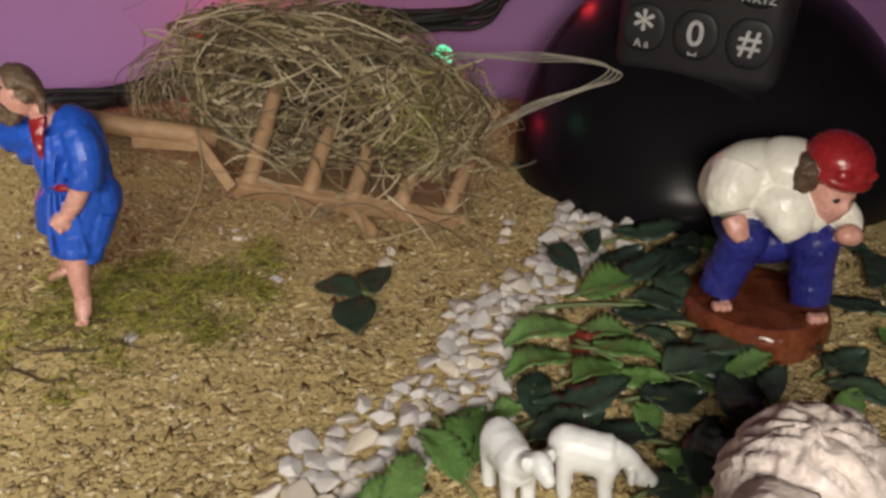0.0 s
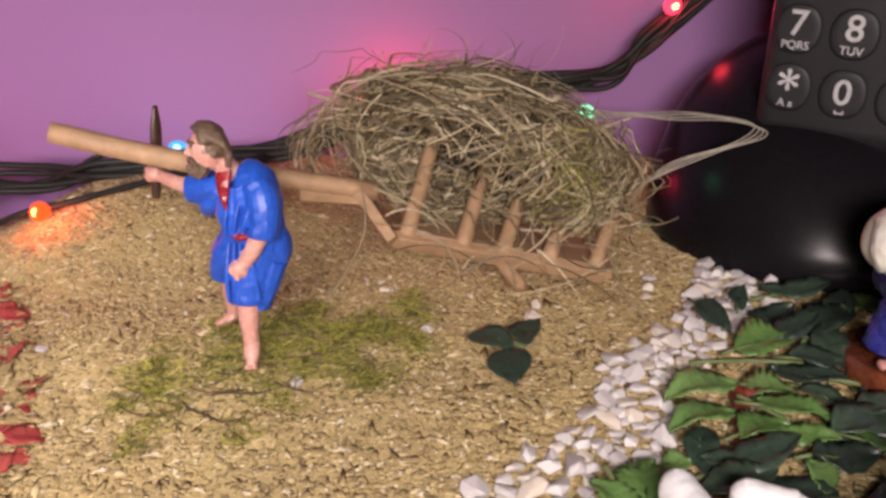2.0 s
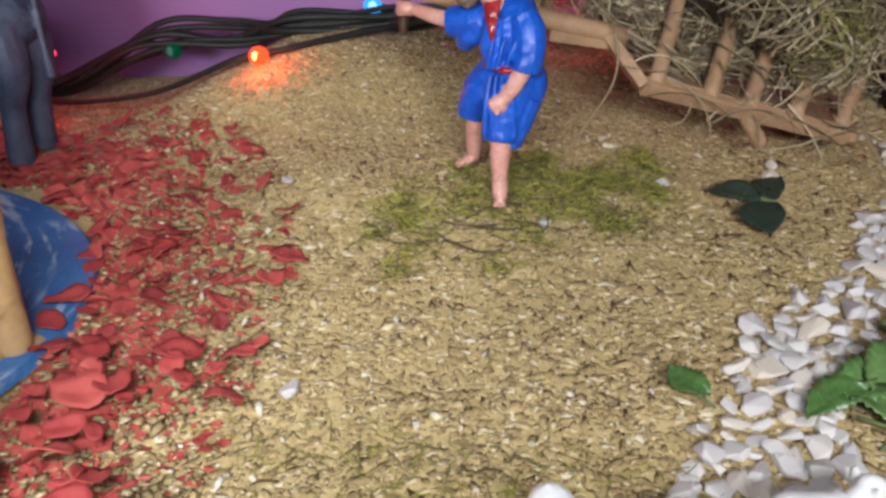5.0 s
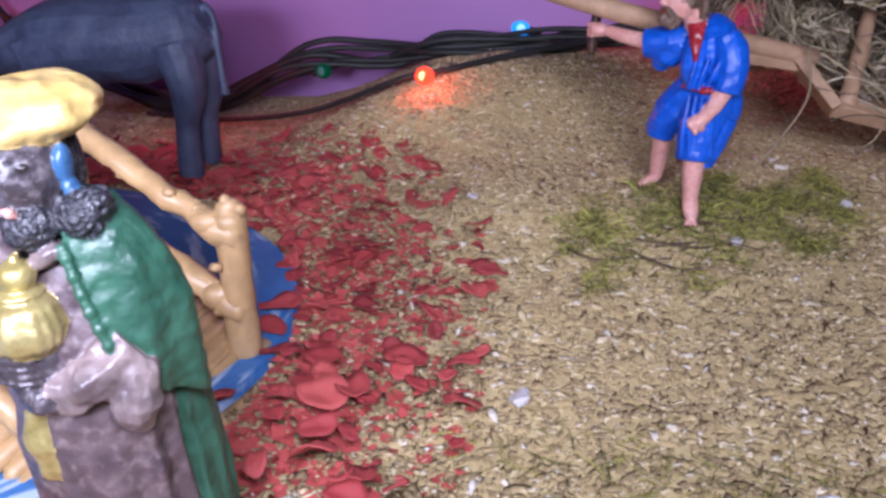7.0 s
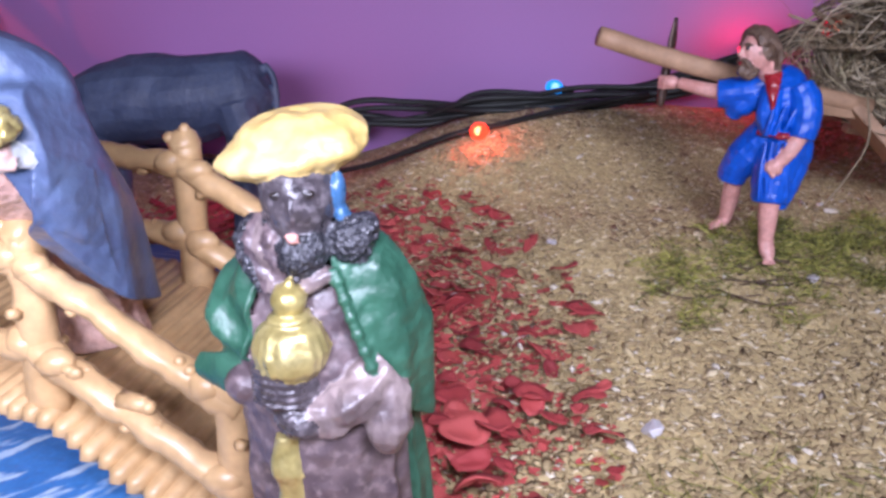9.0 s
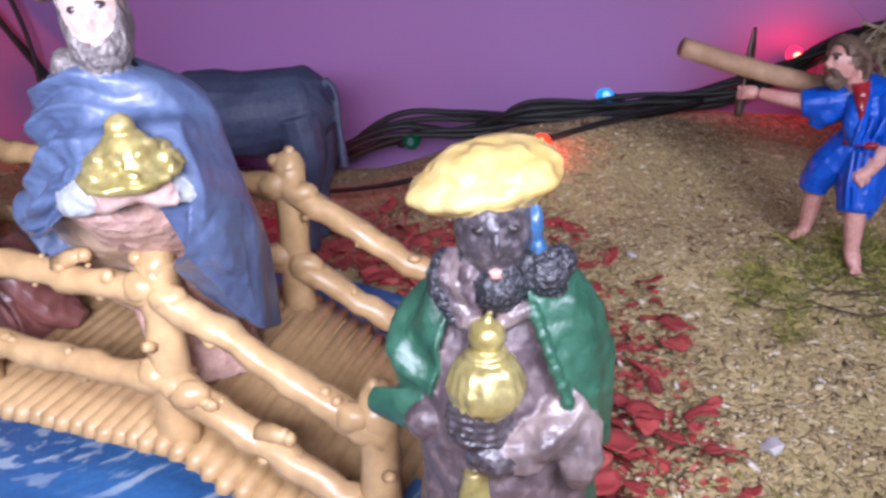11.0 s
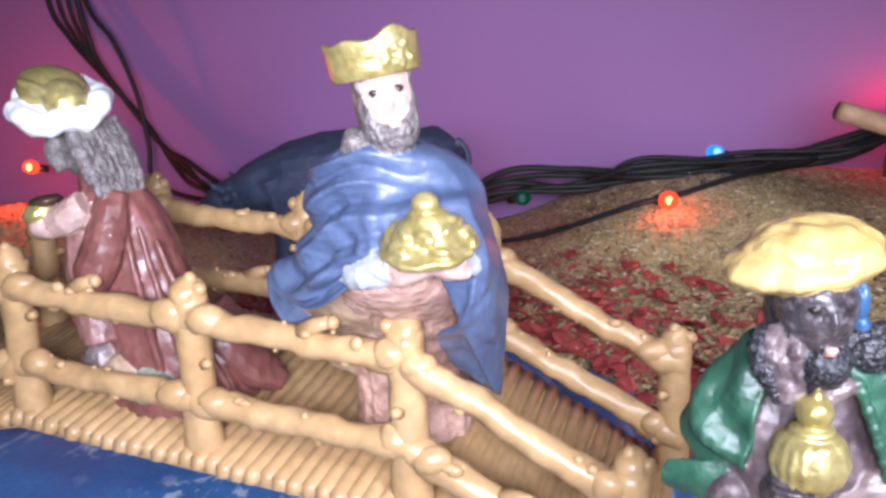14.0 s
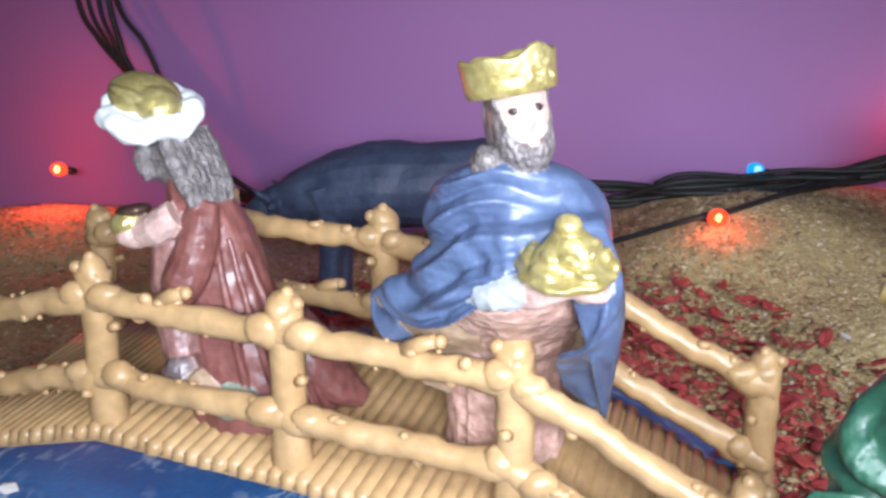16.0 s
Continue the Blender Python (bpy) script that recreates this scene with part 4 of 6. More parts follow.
    for cx, cz, r in ((-0.1842, 0.1072, 0.0034), (-0.1822, 0.1088, 0.0020)):
        ball(bm, (cx, 0.0700, cz), (r, r, r), 4, (0, 0, 0), 22, 14, 0.0008, 600)
        for k in range(3):
            rr = r * (0.35 + 0.28 * k)
            tube(bm, [(cx + rr * math.cos(0.42 * q), 0.0700 - math.sqrt(max(r * r - rr * rr, 0)) - 0.0001, cz + rr * math.sin(0.42 * q)) for q in range(15)], 0.0004, 4, 6)
    # grey locks that hang at the collar
    for k in range(4):
        tube(bm, smooth_path([(-0.1972 + 0.0010 * k, 0.0690 - 0.0004 * k, 0.1105), (-0.1985 + 0.0014 * k, 0.0672 - 0.0004 * k, 0.1075), (-0.1972 + 0.0012 * k, 0.0662, 0.1040), (-0.1962 + 0.0012 * k, 0.0660, 0.1005)], 4),
             spread([0.0009, 0.0015, 0.0014, 0.0008], 13), 6 if k == 2 else 4 if k == 0 else 0, 10, 1.0, 0.0008, freq=600)
    ball(bm, (-0.1885, 0.0664, 0.1022), (0.0030, 0.0020, 0.0014), 6, (0, -30, 0), rough=0.0006)
    ball(bm, (-0.1855, 0.0692, 0.1140), (0.0010, 0.0016, 0.0026), 8, seg=10, rings=8)
    ball(bm, (-0.1852, 0.0694, 0.1108), (0.0010, 0.0014, 0.0014), 8, seg=10, rings=8)
    ball(bm, (-0.1928, 0.0722, 0.1186), (0.0106, 0.0088, 0.0032), 5, (6, -7, 0), 56, 30, 0.0009, 300)
    ball(bm, (-0.1915, 0.0728, 0.1204), (0.0090, 0.0078, 0.0040), 5, (6, -5, 0), 56, 30, 0.0009, 300)
    return thing("king_figurine", fuse(bm, 0.00028), [MAUVE, GREEN_CAPE, DARK_SKIN, GOLD, BLACK_CURLS, YELLOW, SMOKE_CLOTH, CLAY_SKIN, BLUE_BEAD, EYE], (x0, y0, 0.040),
                 "king figurine in green cape and yellow turban carrying gold urn", "figurine", "figurines")


def carter():
    """A barefoot man in a blue tunic who strides and reaches forward, seen from the side."""
    bm = bmesh.new()
    # legs and feet
    tube(bm, smooth_path([(-0.1012, 0.2180, 0.0790), (-0.1012, 0.2172, 0.0710), (-0.1012, 0.2168, 0.0635)], 4), spread([0.0030, 0.0029, 0.0021], 9), 1, 14)
    tube(bm, smooth_path([(-0.1012, 0.2172, 0.0640), (-0.1008, 0.2150, 0.0608), (-0.1003, 0.2128, 0.0586)], 3), spread([0.0023, 0.0023, 0.0013], 7), 1, 12, 0.8)
    for k in range(3):
        ball(bm, (-0.1018 + 0.0012 * k, 0.2120 + 0.0004 * abs(k - 1), 0.0582), (0.0007, 0.0010, 0.0007), 1, seg=10, rings=8)
    tube(bm, smooth_path([(-0.1095, 0.2290, 0.0810), (-0.1102, 0.2310, 0.0720), (-0.1108, 0.2330, 0.0650)], 4), spread([0.0028, 0.0026, 0.0019], 9), 1, 12)
    tube(bm, smooth_path([(-0.1104, 0.2332, 0.0656), (-0.1130, 0.2312, 0.0642), (-0.1158, 0.2298, 0.0632)], 3), spread([0.0022, 0.0020, 0.0012], 7), 1, 10, 0.7)
    # knee-long breeches with uneven hems
    tube(bm, smooth_path([(-0.1012, 0.2182, 0.0748), (-0.1010, 0.2188, 0.0775), (-0.1000, 0.2205, 0.0840), (-0.0980, 0.2225, 0.0900), (-0.0968, 0.2232, 0.0950)], 5), spread([0.0050, 0.0056, 0.0066, 0.0074, 0.0068], 21), 0, 20, 0.95, 0.0005)
    tube(bm, smooth_path([(-0.0985, 0.2195, 0.0728), (-0.0975, 0.2205, 0.0790), (-0.0958, 0.2225, 0.0860)], 4), spread([0.0026, 0.0044, 0.0056], 9), 0, 14, 1.0, 0.0005)
    tube(bm, smooth_path([(-0.1108, 0.2282, 0.0788), (-0.1100, 0.2278, 0.0820), (-0.1068, 0.2262, 0.0875), (-0.1010, 0.2245, 0.0940)], 4), spread([0.0041, 0.0047, 0.0058, 0.0062], 13), 0, 16, 1.0, 0.0005)
    ball(bm, (-0.0950, 0.2240, 0.0895), (0.0058, 0.0064, 0.0070), 0, seg=22, rings=14, rough=0.0004)
    for k in range(5):
        tube(bm, smooth_path([(-0.1040 + 0.0016 * k, 0.2160 - 0.0006 * k, 0.0935), (-0.1050 + 0.0018 * k, 0.2142 + 0.0002 * k, 0.0850), (-0.1050 + 0.0020 * k, 0.2136 + 0.0004 * k, 0.0770)], 4), spread([0.0005, 0.0008, 0.0006], 9), 0, 6)
    # torso leaning forward, rounded back
    tube(bm, smooth_path([(-0.0968, 0.2234, 0.0930), (-0.0970, 0.2234, 0.0975), (-0.0980, 0.2234, 0.1035), (-0.0998, 0.2234, 0.1085), (-0.1022, 0.2230, 0.1118)], 5), spread([0.0064, 0.0064, 0.0074, 0.0070, 0.0036], 21), 0, 22, 0.88, 0.0004)
    tube(bm, smooth_path([(-0.1030, 0.2190, 0.1080), (-0.1036, 0.2186, 0.1010), (-0.1020, 0.2190, 0.0955)], 4), spread([0.0030, 0.0038, 0.0036], 9), 0, 14, 1.0, 0.0004)
    for k in range(4):
        tube(bm, smooth_path([(-0.1046 + 0.0022 * k, 0.2155, 0.0952), (-0.1040 + 0.0026 * k, 0.2144, 0.0990), (-0.1030 + 0.0030 * k, 0.2150, 0.1040)], 4), spread([0.0008, 0.0007, 0.0003], 9), 0, 6)
    # belt with its knot, and the red neckband down to a point
    tube(bm, smooth_path([(-0.1060, 0.2195, 0.0952), (-0.1030, 0.2162, 0.0952), (-0.0990, 0.2152, 0.0950), (-0.0940, 0.2170, 0.0946)], 4), 0.0008, 2, 8)
    ball(bm, (-0.1000, 0.2146, 0.0950), (0.0022, 0.0010, 0.0009), 2, (0, -8, 0), seg=14, rings=8)
    cloth(bm, [[(-0.1064, 0.2174, 0.1120), (-0.1042, 0.2160, 0.1124), (-0.1014, 0.2164, 0.1130)], [(-0.1058, 0.2158, 0.1085), (-0.1042, 0.2146, 0.1085), (-0.1020, 0.2150, 0.1090)], [(-0.1048, 0.2148, 0.1050), (-0.1038, 0.2142, 0.1048), (-0.1026, 0.2146, 0.1052)], [(-0.1038, 0.2148, 0.1024), (-0.1035, 0.2146, 0.1022), (-0.1032, 0.2148, 0.1024)]], 2, 2, 0.0016)
    # near arm in a loose elbow-long sleeve
    tube(bm, smooth_path([(-0.0962, 0.2195, 0.1085), (-0.0943, 0.2178, 0.1040), (-0.0942, 0.2166, 0.0985), (-0.0950, 0.2160, 0.0945)], 5), spread([0.0040, 0.0045, 0.0043, 0.0040], 16), 0, 16, 1.0, 0.0004)
    tube(bm, smooth_path([(-0.0952, 0.2155, 0.0955), (-0.0978, 0.2148, 0.0908), (-0.1006, 0.2146, 0.0872)], 4), spread([0.0025, 0.0023, 0.0018], 9), 1, 12)
    ball(bm, (-0.1016, 0.2144, 0.0860), (0.0026, 0.0020, 0.0022), 1, rough=0.0004)
    for k in range(3):
        ball(bm, (-0.1034 + 0.0008 * k, 0.2132, 0.0862 - 0.0010 * k), (0.0008, 0.0008, 0.0010), 1, seg=10, rings=8)
    # far arm reaching ahead in a wide hanging sleeve
    tube(bm, smooth_path([(-0.1030, 0.2235, 0.1085), (-0.1095, 0.2250, 0.1060), (-0.1168, 0.2265, 0.1052)], 4), spread([0.0044, 0.0050, 0.0040], 9), 0, 16, 1.0, 0.0004)
    tube(bm, smooth_path([(-0.1060, 0.2240, 0.1060), (-0.1110, 0.2255, 0.1020), (-0.1128, 0.2262, 0.0985)], 4), spread([0.0048, 0.0044, 0.0020], 9), 0, 14, 0.9, 0.0004)
    tube(bm, smooth_path([(-0.1150, 0.2260, 0.1055), (-0.1215, 0.2288, 0.1064), (-0.1275, 0.2320, 0.1076)], 4), spread([0.0024, 0.0021, 0.0017], 9), 1, 12)
    ball(bm, (-0.1298, 0.2345, 0.1074), (0.0028, 0.0022, 0.0022), 1, rough=0.0005)
    for k in range(3):
        tube(bm, [(-0.1312 - 0.0002 * k, 0.2340, 0.1088 - 0.0014 * k), (-0.1330, 0.2362, 0.1086 - 0.0014 * k), (-0.1318, 0.2385, 0.1086 - 0.0014 * k)], [0.0008, 0.0008, 0.0006], 1, 7)
    # neck, and a profile head with brow, nose and a full beard
    tube(bm, [(-0.1030, 0.2218, 0.1100), (-0.1062, 0.2206, 0.1155)], [0.0032, 0.0029], 1, 14)
    m = pose(-0.1082, 0.2196, 0.1180, 0, -4, -66)
    vs = bmesh.ops.create_uvsphere(bm, u_segments=32, v_segments=24, radius=1, matrix=m @ Matrix.Diagonal((0.0039, 0.0047, 0.0058, 1)))["verts"]
    for f in {f for v in vs for f in v.link_faces}:
        f.material_index = 1
    spot = lambda x, y, z: tuple(m @ Vector((x, y, z)))
    tube(bm, [spot(0, -0.0042, 0.0016), spot(0, -0.0056, -0.0008), spot(0, -0.0046, -0.0014)], [0.0005, 0.0008, 0.0006], 1, 10)
    for sx in (-1, 1):
        ball(bm, spot(sx * 0.0017, -0.0042, 0.0010), (0.0006, 0.0006, 0.0004), 4, seg=10, rings=8)
        tube(bm, [spot(sx * 0.0006, -0.0047, 0.0020), spot(sx * 0.0017, -0.0045, 0.0023), spot(sx * 0.0028, -0.0036, 0.0019)], [0.0003, 0.0004, 0.0003], 3, 8)
        tube(bm, smooth_path([spot(sx * 0.0004, -0.0050, -0.0022), spot(sx * 0.0018, -0.0046, -0.0026), spot(sx * 0.0026, -0.0034, -0.0042)], 3), spread([0.0006, 0.0007, 0.0008], 7), 3, 8)
    ball(bm, spot(0, -0.0048, -0.0030), (0.0011, 0.0008, 0.0004), 2, seg=12, rings=8)
    ball(bm, spot(0, -0.0028, -0.0052), (0.0031, 0.0030, 0.0026), 3, (0, 0, -66), 26, 18, 0.0008, 700)
    # ribbed hair: locks combed from the brow over the crown to the nape
    for k in range(15):
        a = radians(-84 + 12 * k)
        w, h = 0.0046 * math.sin(a), math.cos(a)
        tube(bm, smooth_path([spot(w * 0.9, -0.0034 + 0.0010 * abs(math.sin(a)), 0.0016 + 0.0034 * h), spot(w, -0.0008, 0.0022 + 0.0042 * h), spot(w, 0.0026, 0.0016 + 0.0036 * h), spot(w * 0.9, 0.0046, -0.0014 + 0.0020 * h), spot(w * 0.7, 0.0046, -0.0052 + 0.0008 * h)], 4),
             spread([0.0009, 0.0010, 0.0011, 0.0011, 0.0008], 17), 3, 8, 1.0, 0.0005, freq=900)
    ball(bm, spot(0, 0.0010, 0.0004), (0.0043, 0.0046, 0.0052), 3, (0, 0, -66), 26, 18, 0.0005, 700)
    return thing("carter_figurine", fuse(bm, 0.00026), [BLUE_PAINT, CLAY_SKIN, RED_PAINT, COMBED, EYE], (-0.103, 0.221, 0.058),
                 "barefoot bearded figurine in bright blue tunic with red collar", "figurine", "figurines")


def crouching_shepherd():
    """A crouching figure in a white shirt, navy trousers and red cap on a round brown base."""
    bm = bmesh.new()
    loft(bm, [(0.0800, 0.2220, 0.0485, 0.0185, 0.0215), (0.0800, 0.2220, 0.0545, 0.0195, 0.0225), (0.0800, 0.2220, 0.0575, 0.0192, 0.0220), (0.0800, 0.2220, 0.0592, 0.0178, 0.0205)], 4, n=40, wob=0.0007)
    for foot, knee, hip in (((0.0672, 0.2165, 0.0625), (0.0715, 0.2135, 0.0795), (0.0750, 0.2280, 0.0800)), ((0.0905, 0.2120, 0.0612), (0.0893, 0.2120, 0.0785), (0.0860, 0.2270, 0.0780))):
        f, k, h = Vector(foot), Vector(knee), Vector(hip)
        tube(bm, smooth_path([f + Vector((0, 0, 0.0010)), f.lerp(k, 0.5) + Vector((0, 0.0006, 0)), k], 5), spread([0.0050, 0.0054, 0.0058], 11), 1, 20, 1.0, 0.0006)
        ball(bm, k, (0.0061, 0.0060, 0.0056), 1, seg=22, rings=14, rough=0.0004)
        tube(bm, [k, k.lerp(h, 0.5), h], [0.0058, 0.0066, 0.0074], 1, 18, 1.0, 0.0004)
        for j in range(3):
            ball(bm, f + Vector((-0.0016 + 0.0016 * j, -0.0058 + 0.0004 * abs(j - 1), -0.0010)), (0.0011, 0.0022, 0.0013), 3, seg=12, rings=8)
    ball(bm, (0.0805, 0.2230, 0.0760), (0.0105, 0.0090, 0.0070), 1, seg=20, rings=14)
    # the shirt: a bowed back, a short sleeve, and a tail that hangs between the knees
    ball(bm, (0.0752, 0.2215, 0.0925), (0.0142, 0.0110, 0.0105), 0, (0, -14, 0), 36, 24, 0.0006, 160)
    ball(bm, (0.0820, 0.2180, 0.0965), (0.0098, 0.0095, 0.0082), 0, (0, 10, 0), 32, 22, 0.0005, 160)
    tube(bm, smooth_path([(0.0700, 0.2185, 0.0945), (0.0668, 0.2150, 0.0905), (0.0672, 0.2130, 0.0868)], 5), spread([0.0080, 0.0064, 0.0046], 11), 0, 20, 1.0, 0.0005)
    tube(bm, smooth_path([(0.0805, 0.2170, 0.0925), (0.0810, 0.2118, 0.0880), (0.0806, 0.2088, 0.0838), (0.0802, 0.2085, 0.0805)], 5), spread([0.0098, 0.0088, 0.0052, 0.0012], 16), 0, 24, 0.7, 0.0004)
    tube(bm, smooth_path([(0.0840, 0.2150, 0.0900), (0.0872, 0.2110, 0.0862), (0.0890, 0.2095, 0.0838)], 5), spread([0.0075, 0.0050, 0.0020], 11), 0, 18, 0.8, 0.0004)
    tube(bm, smooth_path([(0.0672, 0.2112, 0.0862), (0.0680, 0.2096, 0.0838), (0.0694, 0.2085, 0.0812)], 4), spread([0.0034, 0.0032, 0.0018], 9), 3, 14, 0.8, 0.0003)
    tube(bm, smooth_path([(0.0880, 0.2165, 0.0900), (0.0955, 0.2130, 0.0855), (0.0960, 0.2090, 0.0832)], 4), spread([0.0060, 0.0044, 0.0030], 9), 0, 14)
    ball(bm, (0.0945, 0.2058, 0.0832), (0.0034, 0.0028, 0.0028), 3, rough=0.0004)
    # bowed head, hair and knitted cap
    m = pose(0.0900, 0.2115, 0.0922, 14, 6, 20)
    tube(bm, [(0.0840, 0.2170, 0.0945), (0.0880, 0.2125, 0.0915)], [0.0050, 0.0050], 3, 14)
    head(bm, m, 1.14, 3, 5, 0, 1.04, 6)
    ball(bm, (0.0830, 0.2118, 0.0975), (0.0036, 0.0056, 0.0056), 5, (0, 12, 0), 24, 16, 0.0008, 500)
    cap = m @ pose(0.0004, 0.0010, 0.0078, 4, 2, 0)
    for c, r in (((0, 0.0008, 0.0010), (0.0082, 0.0084, 0.0066)), ((0.0002, -0.0004, -0.0018), (0.0084, 0.0086, 0.0030))):
        vs = bmesh.ops.create_uvsphere(bm, u_segments=36, v_segments=22, radius=1, matrix=cap @ Matrix.Translation(c) @ Matrix.Diagonal((*r, 1)))["verts"]
        for f in {f for v in vs for f in v.link_faces}:
            f.material_index = 2
    for k in range(3):
        ball(bm, cap @ Vector((-0.004 + 0.004 * k, -0.0068 + 0.0008 * abs(k - 1), 0.0006)), (0.0022, 0.0016, 0.0016), 2, seg=14, rings=8)
    return thing("crouching_figurine", fuse(bm, 0.00034, 1), [CREAM_PAINT, NAVY, RED_PAINT, CLAY_SKIN, BROWN_GLAZE, HAIR, EYE], (0.080, 0.222, 0.0485),
                 "crouching figurine in white shirt and red cap on round brown base", "figurine", "figurines")


def lamb(place, turn, grazing):
    """A small smooth white plastic lamb."""
    bm = bmesh.new()
    m = 0
    tube(bm, smooth_path([(0, 0.0100, 0.0110), (0, 0.0070, 0.0128), (0, 0.0005, 0.0122), (0, -0.0060, 0.0118), (0, -0.0085, 0.0120)], 4), spread([0.0030, 0.0060, 0.0058, 0.0056, 0.0036], 17), m, 16, 1.0, 0.0005)
    low = 0.0072 if grazing else 0.0165
    tube(bm, smooth_path([(0, -0.0070, 0.0130), (0.001, -0.0112, (0.0130 + low) / 2 + 0.001), (0.002, -0.0140, low)], 4), spread([0.0036, 0.0028, 0.0026], 9), m, 14)
    ball(bm, (0.002, -0.0140, low - 0.0004), (0.0031, 0.0044, 0.0032), m, (25, 0, 0))
    ball(bm, (0.002, -0.0172, low - 0.0020), (0.0021, 0.0024, 0.0022), m)
    for s in (-1, 1):
        ball(bm, (0.002 + s * 0.0034, -0.0122, low), (0.0020, 0.0013, 0.0028), m, (0, s * 30, 0))
        for y in (0.0060, -0.0055):
            tube(bm, smooth_path([(s * 0.0030, y, 0.0110), (s * 0.0032, y + 0.0006, 0.0055), (s * 0.0031, y, 0.0002)], 3), spread([0.0032, 0.0023, 0.0022], 7), m, 10)
    tube(bm, [(0, 0.0095, 0.0125), (0, 0.0118, 0.0100), (0, 0.0120, 0.0075)], [0.0014, 0.0015, 0.0010], m, 8)
    bmesh.ops.transform(bm, matrix=pose(*place, 0, 0, turn) @ Matrix.Diagonal((0.74, 0.74, 0.86, 1)), verts=bm.verts)
    return thing("lamb_figurine", fuse(bm, 0.0004), WHITE_PAINT, place, "small glossy white toy lamb standing among the leaves", "lamb figurine", "toy sheep")


def sheep(place, turn):
    """A bigger sheep with deeply waved wool."""
    bm = bmesh.new()
    body = ball(bm, (0, 0, 0.0240), (0.0140, 0.0205, 0.0122), 0, (0, 0, 0), 64, 44)
    for v in body:
        d = (v.co - Vector((0, 0, 0.0240))).normalized()
        w = math.sin(v.co.y * 1500 + 3.0 * math.sin(v.co.z * 420 + 9 * noise.noise(v.co * 90)) + 2 * noise.noise(v.co * 140))
        v.co += d * (0.0008 * w + 0.0012 * noise.noise(v.co * 160))
    tube(bm, smooth_path([(0, -0.0170, 0.0285), (0, -0.0230, 0.0310), (0, -0.0265, 0.0320)], 4), spread([0.0075, 0.0060, 0.0050], 9), 0, 18, 1.0, 0.0014)
    ball(bm, (0, -0.0300, 0.0310), (0.0048, 0.0075, 0.0050), 1, (20, 0, 0))
    for s in (-1, 1):
        ball(bm, (s * 0.0062, -0.0265, 0.0325), (0.0042, 0.0016, 0.0022), 1, (0, s * 20, 0))
        for y in (0.0125, -0.0115):
            tube(bm, smooth_path([(s * 0.0065, y, 0.020), (s * 0.0068, y, 0.010), (s * 0.0068, y - 0.0005, 0.0)], 3), spread([0.0042, 0.0026, 0.0028], 7), 1, 12)
    bmesh.ops.transform(bm, matrix=pose(*place, 0, 0, turn), verts=bm.verts)
    return thing("sheep_figurine", bm, [WOOL, WHITE_PAINT], place, "large sheep figurine with pinkish white wavy wool", "sheep figurine", "toy sheep")


def bull():
    bm = bmesh.new()
    tube(bm, smooth_path([(-0.2735, 0.270, 0.1035), (-0.2790, 0.270, 0.1005), (-0.3000, 0.270, 0.0960), (-0.3200, 0.270, 0.0955), (-0.3380, 0.270, 0.0930), (-0.3520, 0.269, 0.0905), (-0.3620, 0.268, 0.0870)], 5),
         spread([0.0065, 0.0135, 0.0176, 0.0180, 0.0170, 0.0125, 0.0085], 31), 0, 20, 0.95, 0.0010, freq=120)
    ball(bm, (-0.3230, 0.270, 0.1040), (0.0150, 0.0090, 0.0085), 0, rough=0.0008, freq=150)
    ball(bm, (-0.2840, 0.270, 0.1025), (0.0110, 0.0120, 0.0110), 0, rough=0.0008, freq=150)
    tube(bm, smooth_path([(-0.3600, 0.268, 0.0895), (-0.3690, 0.264, 0.0850), (-0.3755, 0.262, 0.0800)], 4), spread([0.0078, 0.0070, 0.0048], 9), 0, 16, 1.0, 0.0006)
    for s in (-1, 1):
        tube(bm, smooth_path([(-0.3650, 0.266 + s * 0.006, 0.0905), (-0.3670, 0.266 + s * 0.010, 0.0930), (-0.3700, 0.266 + s * 0.010, 0.0955)], 3), spread([0.0018, 0.0014, 0.0005], 7), 0, 8)
        ball(bm, (-0.3625, 0.267 + s * 0.0095, 0.0885), (0.0020, 0.0045, 0.0022), 0)
        for x in (-0.2830, -0.3430):
            y = 0.270 + s * 0.0075
            g = ground_z(x, y)
            tube(bm, smooth_path([(x, y, 0.0960), (x + 0.003, y, 0.0800), (x + 0.001, y, 0.0660), (x, y, g + 0.001)], 4), spread([0.0090, 0.0072, 0.0046, 0.0050], 13), 0, 12, 1.0, 0.0005)
    tube(bm, smooth_path([(-0.2740, 0.270, 0.1085), (-0.2700, 0.269, 0.1035), (-0.2690, 0.268, 0.0905), (-0.2680, 0.268, 0.0760)], 4), spread([0.0016, 0.0014, 0.0012, 0.0020], 13), 0, 8)
    return thing("bull_figurine", fuse(bm, 0.0006), BULL, (-0.315, 0.270, ground_z(-0.315, 0.270)), "dark slate bull figurine standing by the wall", "bull figurine", "figurines")


king_in_blue()
king_in_brown()
king_in_green()
carter()
crouching_shepherd()
lamb((0.0080, 0.1590, ground_z(0.0080, 0.159)), 24, False)
lamb((0.0245, 0.1590, ground_z(0.0245, 0.159)), 76, True)
for x, y, turn in ((-0.0770, 0.1010, 40), (-0.0530, 0.1020, 75), (-0.0380, 0.1080, 110)):
    lamb((x, y, ground_z(x, y)), turn, False)
sheep((0.0555, 0.1290, 0.0445), -36)
bull()

